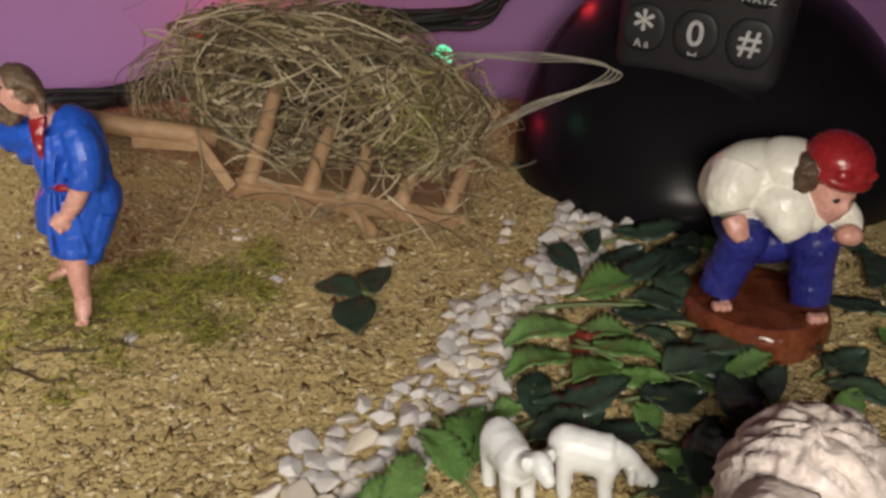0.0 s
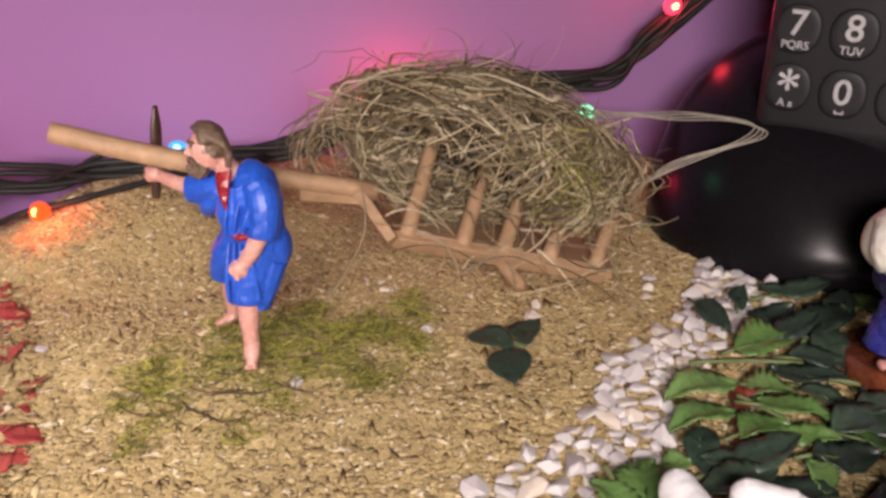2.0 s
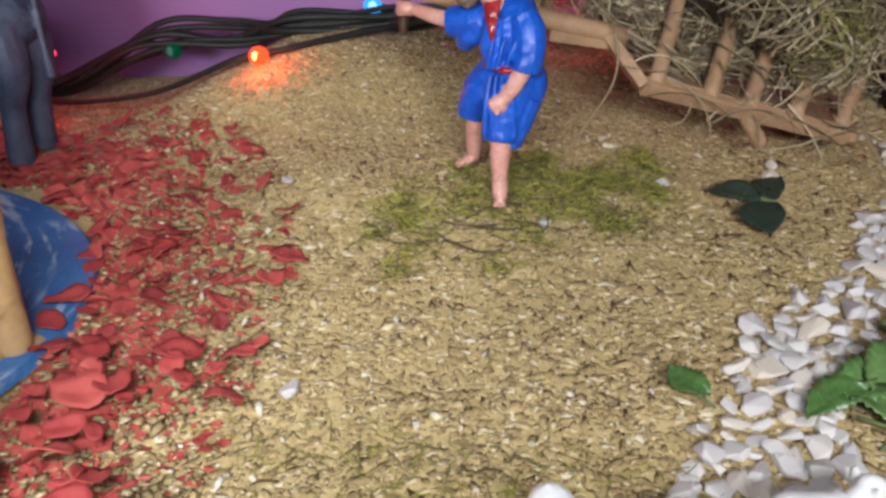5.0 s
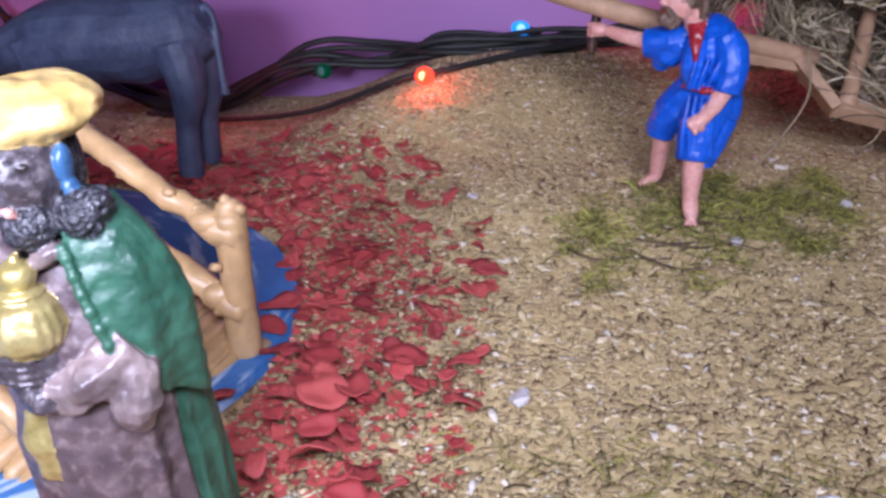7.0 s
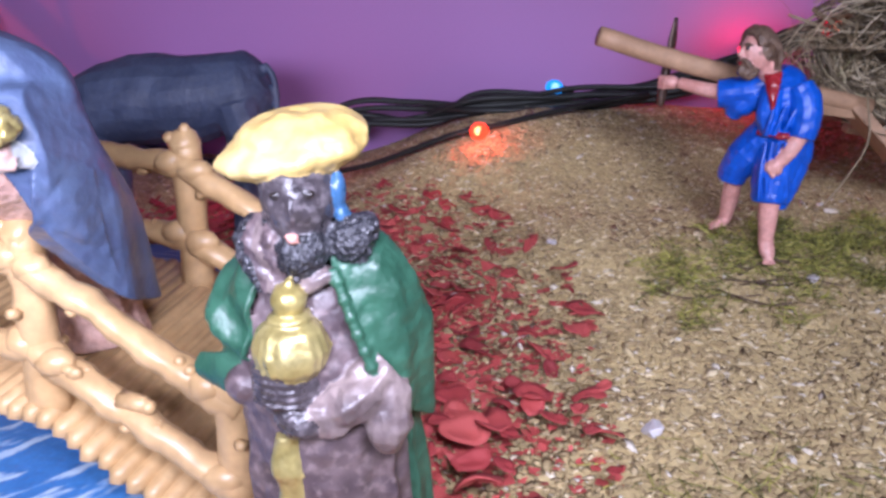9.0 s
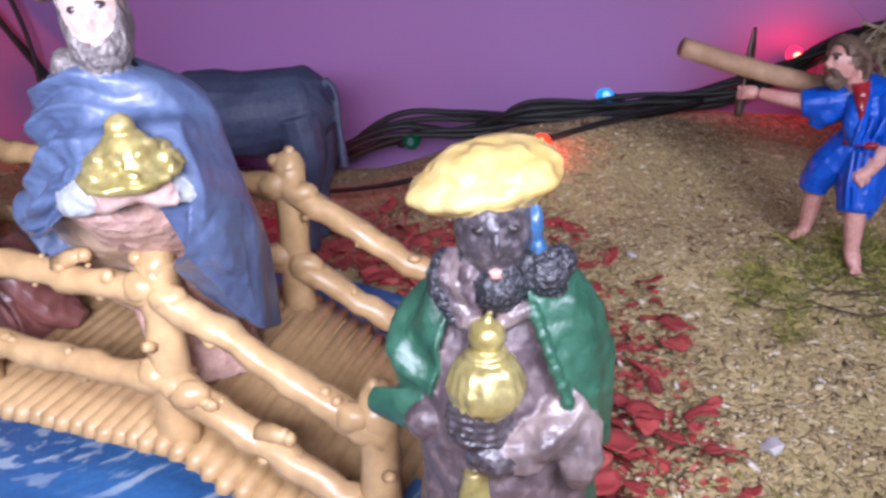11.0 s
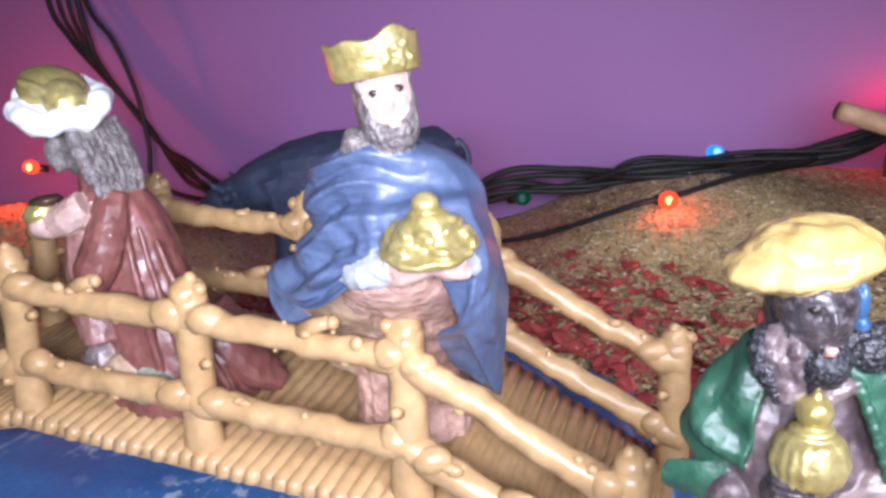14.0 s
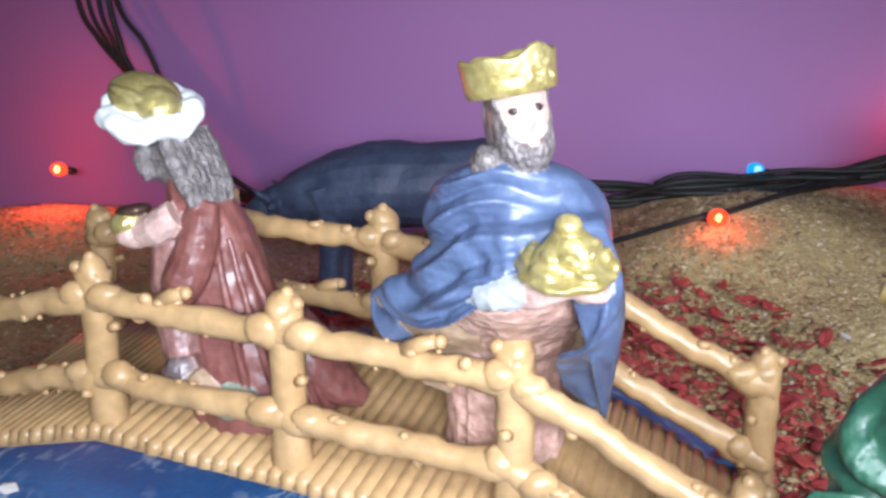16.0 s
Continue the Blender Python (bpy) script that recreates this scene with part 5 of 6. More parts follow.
# the knife that the carter holds
bm = bmesh.new()
tube(bm, smooth_path([(-0.1325, 0.2385, 0.0995), (-0.1318, 0.2388, 0.1050), (-0.1308, 0.2388, 0.1130)], 4), spread([0.0013, 0.0016, 0.0014], 9), n=10, wob=0.0002)
tube(bm, smooth_path([(-0.1305, 0.2388, 0.1135), (-0.1298, 0.2389, 0.1200), (-0.1292, 0.2390, 0.1262)], 4), spread([0.0018, 0.0017, 0.0007], 9), n=10, flat=0.5)
thing("knife", bm, KNIFE, (-0.1318, 0.2388, 0.0995), "dark bronze toy knife held up by the carter", "knife")


# ---- the hay cart ----
cart = holder("hay_cart", (-0.035, 0.262, ground_z(-0.035, 0.262)), "raw wood toy hay cart with ladder sides, tilted on sand", "cart")
LF, RF = Vector((-0.0635, 0.2395, 0.0865)), Vector((-0.0005, 0.2580, 0.0685))
LT, RT = Vector((-0.0570, 0.2610, 0.1120)), Vector((0.0115, 0.2815, 0.0900))


def stick(name, pts, radii, parent, wob=0.0003, n=10, flat=1.0):
    bm = bmesh.new()
    tube(bm, smooth_path(pts, 4), spread(radii, 4 * (len(pts) - 1) + 1), n=n, wob=wob, flat=flat)
    return part(name, bm, WOOD, parent)


def beam(name, a, b, w, h, parent, roll=0.0):
    """A squared bar from a to b."""
    a, b = Vector(a), Vector(b)
    bm = bmesh.new()
    m = Matrix.Translation((a + b) / 2) @ (b - a).to_track_quat("X", "Z").to_matrix().to_4x4() @ pose(0, 0, 0, roll)
    slab(bm, (-(b - a).length / 2, -w / 2, -h / 2), ((b - a).length / 2, w / 2, h / 2), m, 0.0004)
    for v in bm.verts:
        v.co += Vector((noise.noise(v.co * 300), noise.noise(v.co * 300 + Vector((9, 0, 0))), noise.noise(v.co * 300 + Vector((0, 9, 0))))) * 0.0003
    return part(name, bm, WOOD, parent, smooth=False)


beam("side_rail", LF, RF, 0.0035, 0.0050, cart, 35)
beam("side_rail", LT + (RT - LT) * 0.45, RT + (RT - LT) * 0.03, 0.003, 0.0036, cart, 30)
beam("side_rail", LF + Vector((-0.004, 0.034, 0.002)), RF + Vector((0.002, 0.036, 0.002)), 0.0035, 0.0050, cart, 10)
for t, more in ((0.06, 0.22), (0.31, 0.17), (0.50, 0.08), (0.72, 0.12), (0.945, 0.10)):
    a = LF.lerp(RF, t) + Vector((0, 0.0002, 0.001))
    b = LT.lerp(RT, t)
    stick("rung", [a, a.lerp(b, 0.5), b + (b - a) * more], [0.0026, 0.0024, 0.0022], cart)
knob = LT.lerp(RT, 0.06) + (LT - LF) * 0.13
stick("rung_stub", [knob + Vector((-0.0050, 0.0004, 0.0008)), knob, knob + Vector((0.0062, 0.0006, -0.0022))], [0.0017, 0.0022, 0.0018], cart, 0.0006)
beam("end_bar", LF + Vector((0.001, -0.0005, -0.001)), (-0.0740, 0.2480, 0.0985), 0.0100, 0.0034, cart, 40)
beam("end_bar", (-0.0740, 0.2480, 0.0975), (-0.0720, 0.2760, 0.0985), 0.0050, 0.0030, cart)
beam("end_bar", RF + Vector((0.001, 0.001, 0.0)), RF + Vector((0.003, 0.036, 0.002)), 0.0034, 0.0040, cart)
bm = bmesh.new()
m = Matrix.Translation((-0.033, 0.2655, 0.0795)) @ pose(0, 0, 0, 3, 15.5, 16)
slab(bm, (-0.032, -0.017, -0.001), (0.031, 0.017, 0.001), m, 0.0004)
part("floor_board", bm, WOOD, cart, smooth=False)
stick("axle", [(-0.0335, 0.2500, 0.0785), (-0.0300, 0.2510, 0.0725), (-0.0262, 0.2530, 0.0662)], [0.0026, 0.0024, 0.0022], cart, 0.0005)
stick("axle", [(-0.0300, 0.2870, 0.0790), (-0.0265, 0.2880, 0.0720)], [0.0024, 0.0022], cart, 0.0005)
beam("bracket", (-0.0905, 0.2410, 0.1005), (-0.0700, 0.2470, 0.0970), 0.0045, 0.0042, cart, 10)
stick("draw_pole", [(-0.1520, 0.2225, 0.1222), (-0.1290, 0.2290, 0.1145), (-0.1020, 0.2365, 0.1070), (-0.0690, 0.2470, 0.0985)], [0.0029, 0.0030, 0.0030, 0.0028], cart, 0.0002, 14)


# ---- hay, moss and chips: stuff that nobody could count ----
def strands(name, count, place, bend, length, width, mat, label, category, seed, segs=7, hold=None):
    """Many thin curved blades in one mesh. place(r) gives a start and a way; bend curls them."""
    r = random.Random(seed)
    verts, faces = [], []
    for _ in range(count):
        p, d, axis = place(r)
        d = d.normalized()
        axis = (axis + Vector((r.gauss(0, 1), r.gauss(0, 1), r.gauss(0, 1))) * (0.30 if axis.length > 0.1 else 1)).normalized()
        side = d.orthogonal().normalized()
        side = Matrix.Rotation(r.uniform(0, 6.28), 3, d) @ side
        curl = Matrix.Rotation(r.gauss(bend * 0.5, bend * 0.6) / segs, 3, axis)
        step = r.uniform(*length) / segs
        w = r.uniform(*width)
        tight = r.uniform(0.88, 1.06) if r.random() < 0.88 else r.uniform(1.06, 1.26)
        base = len(verts)
        for k in range(segs + 1):
            ww = w * (1 - 0.6 * (k / segs) ** 2)
            up = d.cross(side)
            verts += [p + side * ww, p - side * ww * 0.5 + up * ww * 0.45, p - side * ww * 0.5 - up * ww * 0.45]
            p = p + d * step
            d, side = curl @ d, curl @ side
            if hold:
                p, d = hold(p, d, tight)
        for k in range(segs):
            a = base + 3 * k
            for j in range(3):
                faces.append((a + j, a + (j + 1) % 3, a + 3 + (j + 1) % 3, a + 3 + j))
    me = bpy.data.meshes.new(name)
    me.from_pydata([tuple(v) for v in verts], [], faces)
    me.materials.append(mat)
    return tagged(new(name, me), label, category, kind="stuff")


HC, HX = Vector((-0.0365, 0.268, 0.1075)), Vector((0.955, 0.08, -0.17)).normalized()
HY = Vector((0, 0.98, 0.2)).normalized()
HZ = HX.cross(HY).normalized()
HY = HZ.cross(HX)


def rung_plane(x, z):
    """How far back the ladder side lies at that height."""
    t = min(max((x - LF.x) / (RF.x - LF.x), 0), 1)
    a, b = LF.lerp(RF, t), LT.lerp(RT, t)
    return a.y + (b.y - a.y) * (z - a.z) / (b.z - a.z), b.z


def hay_lump(q):
    """The heap's uneven, boxy outline: steep towards the shaft, cut down towards the telephone."""
    box = 1 / (abs(q.x) ** 3.2 + abs(q.y) ** 3.2 + abs(q.z) ** 3.2) ** (1 / 3.2)
    low = max(q.x, 0) * max(q.z, 0)
    return (1 + 0.75 * (box - 1)) * (1 + 0.15 * noise.noise(q * 1.9 + Vector((3, 1, 0)))) * (1 - 0.50 * low) * (1 + 0.10 * noise.noise(q * 5.0))


def hay_hold(p, d, tight):
    """Keeps a straw wound round the heap, and behind the ladder where the rungs show."""
    q = p - HC
    e = Vector((q.dot(HX) / 0.0455, q.dot(HY) / 0.024, q.dot(HZ) / 0.0215))
    size = e.length / hay_lump(e.normalized())
    if size > tight:
        p = HC + q * (tight / size)
        n = (HX * e.x / 0.0455 + HY * e.y / 0.024 + HZ * e.z / 0.0215).normalized()
        if d.dot(n) > 0:
            d = (d - n * d.dot(n)).normalized()
    y, top = rung_plane(p.x, p.z)
    if p.z < top + 0.003 - 0.014 * min(max((p.x + 0.045) / 0.03, 0), 1) and p.y < y + 0.003:
        p = Vector((p.x, y + 0.003, p.z))
    return p, d


def hay_skin(r, grow=1.0):
    while True:
        q = Vector((r.gauss(0, 1), r.gauss(0, 1), r.gauss(0, 1))).normalized()
        if q.y < 0.65:
            break
    k = r.uniform(0.80, 1.02) * hay_lump(q) * grow
    p = HC + HX * q.x * 0.0455 * k + HY * q.y * 0.024 * k + HZ * q.z * 0.0215 * k
    n = (HX * q.x / 0.0455 + HY * q.y / 0.024 + HZ * q.z / 0.0215).normalized()
    flow = Vector((1.1 + 1.2 * noise.noise(p * 42), 0.8 * noise.noise(p * 42 + Vector((7, 0, 0))), 2.6 * noise.noise(p * 42 + Vector((0, 7, 0)))))
    t = flow * r.choice((1.7, -1.7)) + Vector((r.gauss(0, 0.9), r.gauss(0, 0.6), r.gauss(0, 0.9)))
    t = (t - n * t.dot(n) * 0.98).normalized()
    y, top = rung_plane(p.x, p.z)
    if p.z < top + 0.002 - 0.012 * min(max((p.x + 0.045) / 0.03, 0), 1) and q.y < 0.3 and r.random() < 0.93:
        p.y = max(p.y, y + r.uniform(0.004, 0.009))
        t = Vector((r.gauss(0, 1.4), r.gauss(0, 0.15), r.gauss(0, 0.5))).normalized()
    return p - t * 0.004, t, n.cross(t)



strands("hay", 1150, hay_skin, 4.6, (0.018, 0.060), (0.00020, 0.00056), HAY, "tangled heap of dry greyish hay on the cart", "hay", 11, 12, hay_hold)


def long_blade(r):
    p, t, n = hay_skin(r, 1.02)
    t = Vector((r.gauss(0, 1.4), r.gauss(0, 0.3), r.gauss(0, 0.8)))
    t = (t - n * t.dot(n)).normalized()
    return p - t * 0.006 + n * 0.0008, t, n.cross(t)


strands("hay", 240, long_blade, 3.0, (0.020, 0.060), (0.00040, 0.00078), HAY, "long flat pale blades of dry hay over the heap", "hay", 14, 16, hay_hold)
strands("moss_tuft", 130, lambda r: (Vector((r.gauss(-0.011, 0.005), r.gauss(0.2490, 0.002), r.gauss(0.1030, 0.006))), Vector((r.gauss(0, 1), r.gauss(0, 0.4), r.gauss(0, 1))), Vector((0, 0, 0))),
        3.0, (0.003, 0.010), (0.00012, 0.00028), MOSS, "yellowish moss caught in the hay", "moss", 23, 5)
strands("loose_hay", 230, lambda r: hay_skin(r, 1.10), 5.5, (0.040, 0.090), (0.00018, 0.00038), HAY, "long loose looping straws of dry hay", "hay", 12, 22, lambda p, d, tight: hay_hold(p, d, tight + 0.13))


def left_hold(p, d, tight):
    q = p - Vector((-0.083, 0.270, 0.1055))
    e = Vector((q.x / 0.0175, q.y / 0.014, q.z / 0.0165))
    if e.length > tight:
        n = Vector((e.x / 0.0175, e.y / 0.014, e.z / 0.0165)).normalized()
        p = p - q * (1 - tight / e.length)
        d = (d - n * d.dot(n)).normalized() if d.dot(n) > 0 else d
    return p, d


def hay_left(r):
    a = r.uniform(0, 6.28)
    k = r.uniform(0.5, 1.0)
    p = Vector((-0.084, 0.270, 0.1055)) + Vector((0.013 * k * math.cos(a), r.uniform(-0.010, 0.010), 0.0140 * k * math.sin(a)))
    return p, Vector((-math.sin(a), r.gauss(0, 0.25), 1.2 * math.cos(a))), Vector((0, -1, 0))


strands("loose_hay", 130, hay_left, 4.5, (0.02, 0.055), (0.00012, 0.00024), HAY, "thin curled wisps of hay beside the heap", "hay", 13, 14, left_hold)


def top_tuft(r):
    """Thin frayed ends that stand up along the ridge."""
    p = HC + HX * r.gauss(0.000, 0.012) + HY * r.uniform(-0.004, 0.012) + HZ * r.uniform(0.017, 0.022)
    way = HX * r.gauss(0.5, 0.9) + HZ * r.uniform(0.15, 0.75) + HY * r.gauss(0, 0.3)
    return p, way, HY


strands("loose_hay", 60, top_tuft, 2.6, (0.008, 0.022), (0.00010, 0.00026), HAY, "frayed thin hay ends on the heap's ridge", "hay", 19, 10)
# added solid inside the heap; its dark colour paints the shade between straws
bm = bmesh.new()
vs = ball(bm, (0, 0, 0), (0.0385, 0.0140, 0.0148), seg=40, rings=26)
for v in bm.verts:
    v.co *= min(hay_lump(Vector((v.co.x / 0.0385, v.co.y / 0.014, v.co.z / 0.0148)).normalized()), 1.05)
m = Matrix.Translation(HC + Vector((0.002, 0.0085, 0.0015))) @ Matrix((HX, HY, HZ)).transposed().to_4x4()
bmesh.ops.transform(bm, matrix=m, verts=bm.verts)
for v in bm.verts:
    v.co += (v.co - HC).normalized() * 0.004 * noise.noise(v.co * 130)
thing("hay_core", bm, HAY_SHADE_CORE, tuple(HC), "added near-black core that paints shade between the hay straws", "hay", kind="stuff")

# the long straw that loops out over the telephone base
straw = holder("straw", (-0.002, 0.278, 0.092), "long bundled straw looping out of the hay", "straw")
for k in range(4):
    o = Vector((0, 0, 0.0006 * (k - 1.5)))
    bm = bmesh.new()
    pts = [(-0.004, 0.270, 0.1165), (0.012, 0.277, 0.1150), (0.037, 0.280, 0.1130), (0.0500 - 0.0012 * k, 0.280, 0.1105), (0.0500 - 0.0012 * k, 0.280, 0.1075),
           (0.038, 0.279, 0.1035), (0.023, 0.278, 0.0985), (0.012, 0.276, 0.0935), (-0.004, 0.272, 0.0925)]
    tube(bm, [q + o + Vector((0, 0, 0.0004 * math.sin(q.x * 200 + k))) for q in smooth_path(pts, 6)], 0.00024, n=5)
    part("blade", bm, STRAW, straw)
for pts in ([(0.000, 0.256, 0.078), (0.004, 0.250, 0.068), (0.010, 0.247, 0.060), (0.012, 0.246, 0.0575)], [(-0.072, 0.240, 0.104), (-0.071, 0.236, 0.090), (-0.077, 0.234, 0.078), (-0.083, 0.232, 0.070)],
            [(-0.078, 0.243, 0.0585), (-0.070, 0.244, 0.0590), (-0.062, 0.245, 0.0590)]):
    bm = bmesh.new()
    tube(bm, smooth_path(pts, 5), 0.00034, n=5)
    thing("straw", bm, HAY, pts[-1], "single dry straw hanging down from the cart", "straw", "loose straws")


def over_rungs(r):
    """Straws that stray in front of the ladder side, wound round rungs and the lower rail."""
    t = r.uniform(0.0, 1.0)
    p = LF.lerp(RF, t).lerp(LT.lerp(RT, t), r.uniform(0.0, 1.0)) + Vector((0, -r.uniform(0.0032, 0.0055), 0))
    way = (RF - LF).normalized() * r.choice((1, -1)) + Vector((0, r.gauss(0, 0.12), r.gauss(0, 0.8)))
    return p - way.normalized() * 0.010, way, Vector((0, 1, 0))


strands("loose_hay", 70, over_rungs, 2.6, (0.014, 0.040), (0.00020, 0.00048), HAY, "stray straws wound over the ladder side of the cart", "hay", 17, 12)

TUFTS = []
for k in range(46):
    q = random.Random(500 + k)
    cx, cy, sx, sy = (-0.079, 0.238, 0.013, 0.010) if k < 24 else ((-0.103, 0.222, 0.010, 0.008) if k < 34 else (-0.118, 0.206, 0.013, 0.007))
    TUFTS.append((q.gauss(cx, sx), q.gauss(cy, sy), q.uniform(0.0015, 0.0045)))


def moss_place(r):
    cx, cy, w = r.choice(TUFTS)
    x, y = r.gauss(cx, w), r.gauss(cy, w)
    return Vector((x, y, ground_z(x, y) + r.uniform(0.0004, 0.0030))), Vector((r.gauss(0, 1), r.gauss(0, 1), r.gauss(0, 0.25))), Vector((0, 0, 0))


strands("moss", 2600, moss_place, 3.6, (0.002, 0.008), (0.00012, 0.00030), MOSS, "thin carpet of dry olive moss on the sand", "moss", 21, 5)
strands("moss", 260, lambda r: ((lambda x, y: (Vector((x, y, ground_z(x, y) + 0.0012)), Vector((r.gauss(0, 1), r.gauss(0, 1), 0.1)), Vector((0, 0, 0))))(r.gauss(-0.098, 0.03), r.gauss(0.118, 0.008))),
        2.0, (0.003, 0.008), (0.00010, 0.00022), MOSS, "sparse dry moss on the sand", "moss", 22, 5)


for k in range(9):
    q = random.Random(700 + k)
    x, y, a = q.gauss(-0.116, 0.012), q.gauss(0.207, 0.006), q.uniform(-0.6, 0.6)
    bm = bmesh.new()
    pts = [(x + 0.006 * j * math.cos(a), y + 0.006 * j * math.sin(a) + q.gauss(0, 0.0012), ground_z(x, y) + 0.0012 + abs(q.gauss(0, 0.0012))) for j in range(q.choice((3, 4)))]
    tube(bm, smooth_path(pts, 5), q.uniform(0.00022, 0.0004), n=5, wob=0.0002)
    thing("moss_twig", bm, HAIR, pts[0], "thin dark twig lying in the moss", "twig", "moss twigs")


def chip_bed(count, seed):
    """Cork chips and sawdust: flat irregular flakes lying at all angles over the bed."""
    g = np.random.default_rng(seed)
    x, y = g.uniform(-0.56, 0.135, count * 2), g.uniform(0.075, 0.388, count * 2)
    far = np.hypot(x - POND[0], y - POND[1]) > POND[2] + 0.002
    keep = far & ((x > -0.235) | ((y > 0.24) & (x > -0.36)) | (g.random(count * 2) < 0.35))
    x, y = x[keep][:count], y[keep][:count]
    n = len(x)
    size = np.clip(g.lognormal(math.log(0.00080), 0.42, n), 0.0004, 0.0022)
    z = np.array([ground_z(a, b) for a, b in zip(x, y)]) + g.uniform(0.0, 0.00014, n)
    red = (np.hypot(x - POND[0], y - POND[1]) < POND[2] + 0.056) & (x > -0.25) & (g.random(n) < 0.28)
    z = z + np.where(red, g.uniform(0.0010, 0.0019, n), 0.0)
    a, tilt, lean = g.uniform(0, 6.283, n), g.normal(0, 0.20, n), g.normal(0, 0.20, n)
    long, thin = 0.8 + 1.5 * g.random(n) ** 2.2, g.uniform(0.08, 0.26, n)
    local = np.array([(1, 0, 0), (0, 0.7, 0), (-1, 0.1, 0), (0.1, -0.7, 0), (0, 0, 1), (0, 0, -1)], float)
    p = local[None] * np.stack([size * long, size, size * thin], 1)[:, None, :] * g.uniform(0.7, 1.25, (n, 6, 1))
    ca, sa = np.cos(a)[:, None], np.sin(a)[:, None]
    px, py, pz = p[..., 0], p[..., 1], p[..., 2]
    pz = pz + px * tilt[:, None] + py * lean[:, None]
    w = np.stack([px * ca - py * sa + x[:, None], px * sa + py * ca + y[:, None], pz + z[:, None]], 2).reshape(-1, 3)
    tri = np.array([(0, 1, 4), (1, 2, 4), (2, 3, 4), (3, 0, 4), (1, 0, 5), (2, 1, 5), (3, 2, 5), (0, 3, 5)])
    f = (tri[None] + 6 * np.arange(n)[:, None, None]).reshape(-1, 3)
    me = bpy.data.meshes.new("cork_chips")
    me.vertices.add(len(w))
    me.vertices.foreach_set("co", w.ravel())
    me.loops.add(f.size)
    me.loops.foreach_set("vertex_index", f.ravel())
    me.polygons.add(len(f))
    me.polygons.foreach_set("loop_start", np.arange(0, f.size, 3))
    me.update(calc_edges=True)
    me.materials.append(CHIPS)
    return tagged(new("cork_chips", me), "ochre and brown cork chips covering the display ground", "cork chips", kind="stuff")


chip_bed(165000, 5)


# ---- telephone ----
phone_base = holder("desk_telephone", (0.097, 0.325, 0.058), "large glossy black domed telephone standing on the sand", "telephone")
bm = bmesh.new()
vs = ball(bm, (0, 0, 0), 1, seg=64, rings=40)
for v in list(bm.verts):
    q = v.co
    z = max(q.z, -0.12)
    v.co = Vector((0.097 + 0.0745 * q.x, 0.325 + (0.062 if q.y < 0 else 0.050) * q.y + 0.022 * max(z, 0), 0.066 + 0.074 * z))
bmesh.ops.remove_doubles(bm, verts=bm.verts, dist=0.00005)
part("shell", bm, BLACK, phone_base)
bm = bmesh.new()
bmesh.ops.create_cone(bm, cap_ends=True, segments=64, radius1=1, radius2=1, depth=0.005, matrix=Matrix.Translation((0.097, 0.323, 0.0555)) @ Matrix.Diagonal((0.0715, 0.0575, 1, 1)))
part("foot_ring", bm, KEY, phone_base)

KX = Vector((0.871, -0.483, -0.09)).normalized()
KZ = Vector((0.07, -0.134, 0.988))
KZ = (KZ - KX * KZ.dot(KX)).normalized()
KN = KX.cross(KZ)
KM = Matrix.Translation((0.0750, 0.2852, 0.1190)) @ Matrix((KX, KZ, KN)).transposed().to_4x4()
handset = holder("telephone_handset", tuple((KM @ Vector((0, -0.016, -0.012)))), "dark cordless handset with large white numbered keys", "telephone")
bm = bmesh.new()
slab(bm, (-0.0265, -0.0165, -0.024), (0.0265, 0.125, 0.0), None, 0.0)
bmesh.ops.bevel(bm, geom=list(bm.edges), offset=0.0055, segments=5, affect="EDGES", profile=0.5)
bmesh.ops.transform(bm, matrix=KM @ Matrix.Translation((0, 0, -0.0006)), verts=bm.verts)
part("body", bm, HANDSET, handset)


def lettering(text, size, m, parent):
    """Raised white print with the built-in font."""
    cu = bpy.data.curves.new("print", "FONT")
    cu.body, cu.size, cu.align_x, cu.align_y, cu.extrude = text, size, "CENTER", "CENTER", 0.00005
    cu.offset = size * 0.012
    tmp = new("print", cu)
    bpy.context.view_layer.update()
    me = bpy.data.meshes.new_from_object(tmp.evaluated_get(bpy.context.evaluated_depsgraph_get()))
    bpy.data.objects.remove(tmp)
    bm = bmesh.new()
    bm.from_mesh(me)
    bmesh.ops.transform(bm, matrix=m, verts=bm.verts)
    return part("print", bm, PRINT, parent, smooth=False)


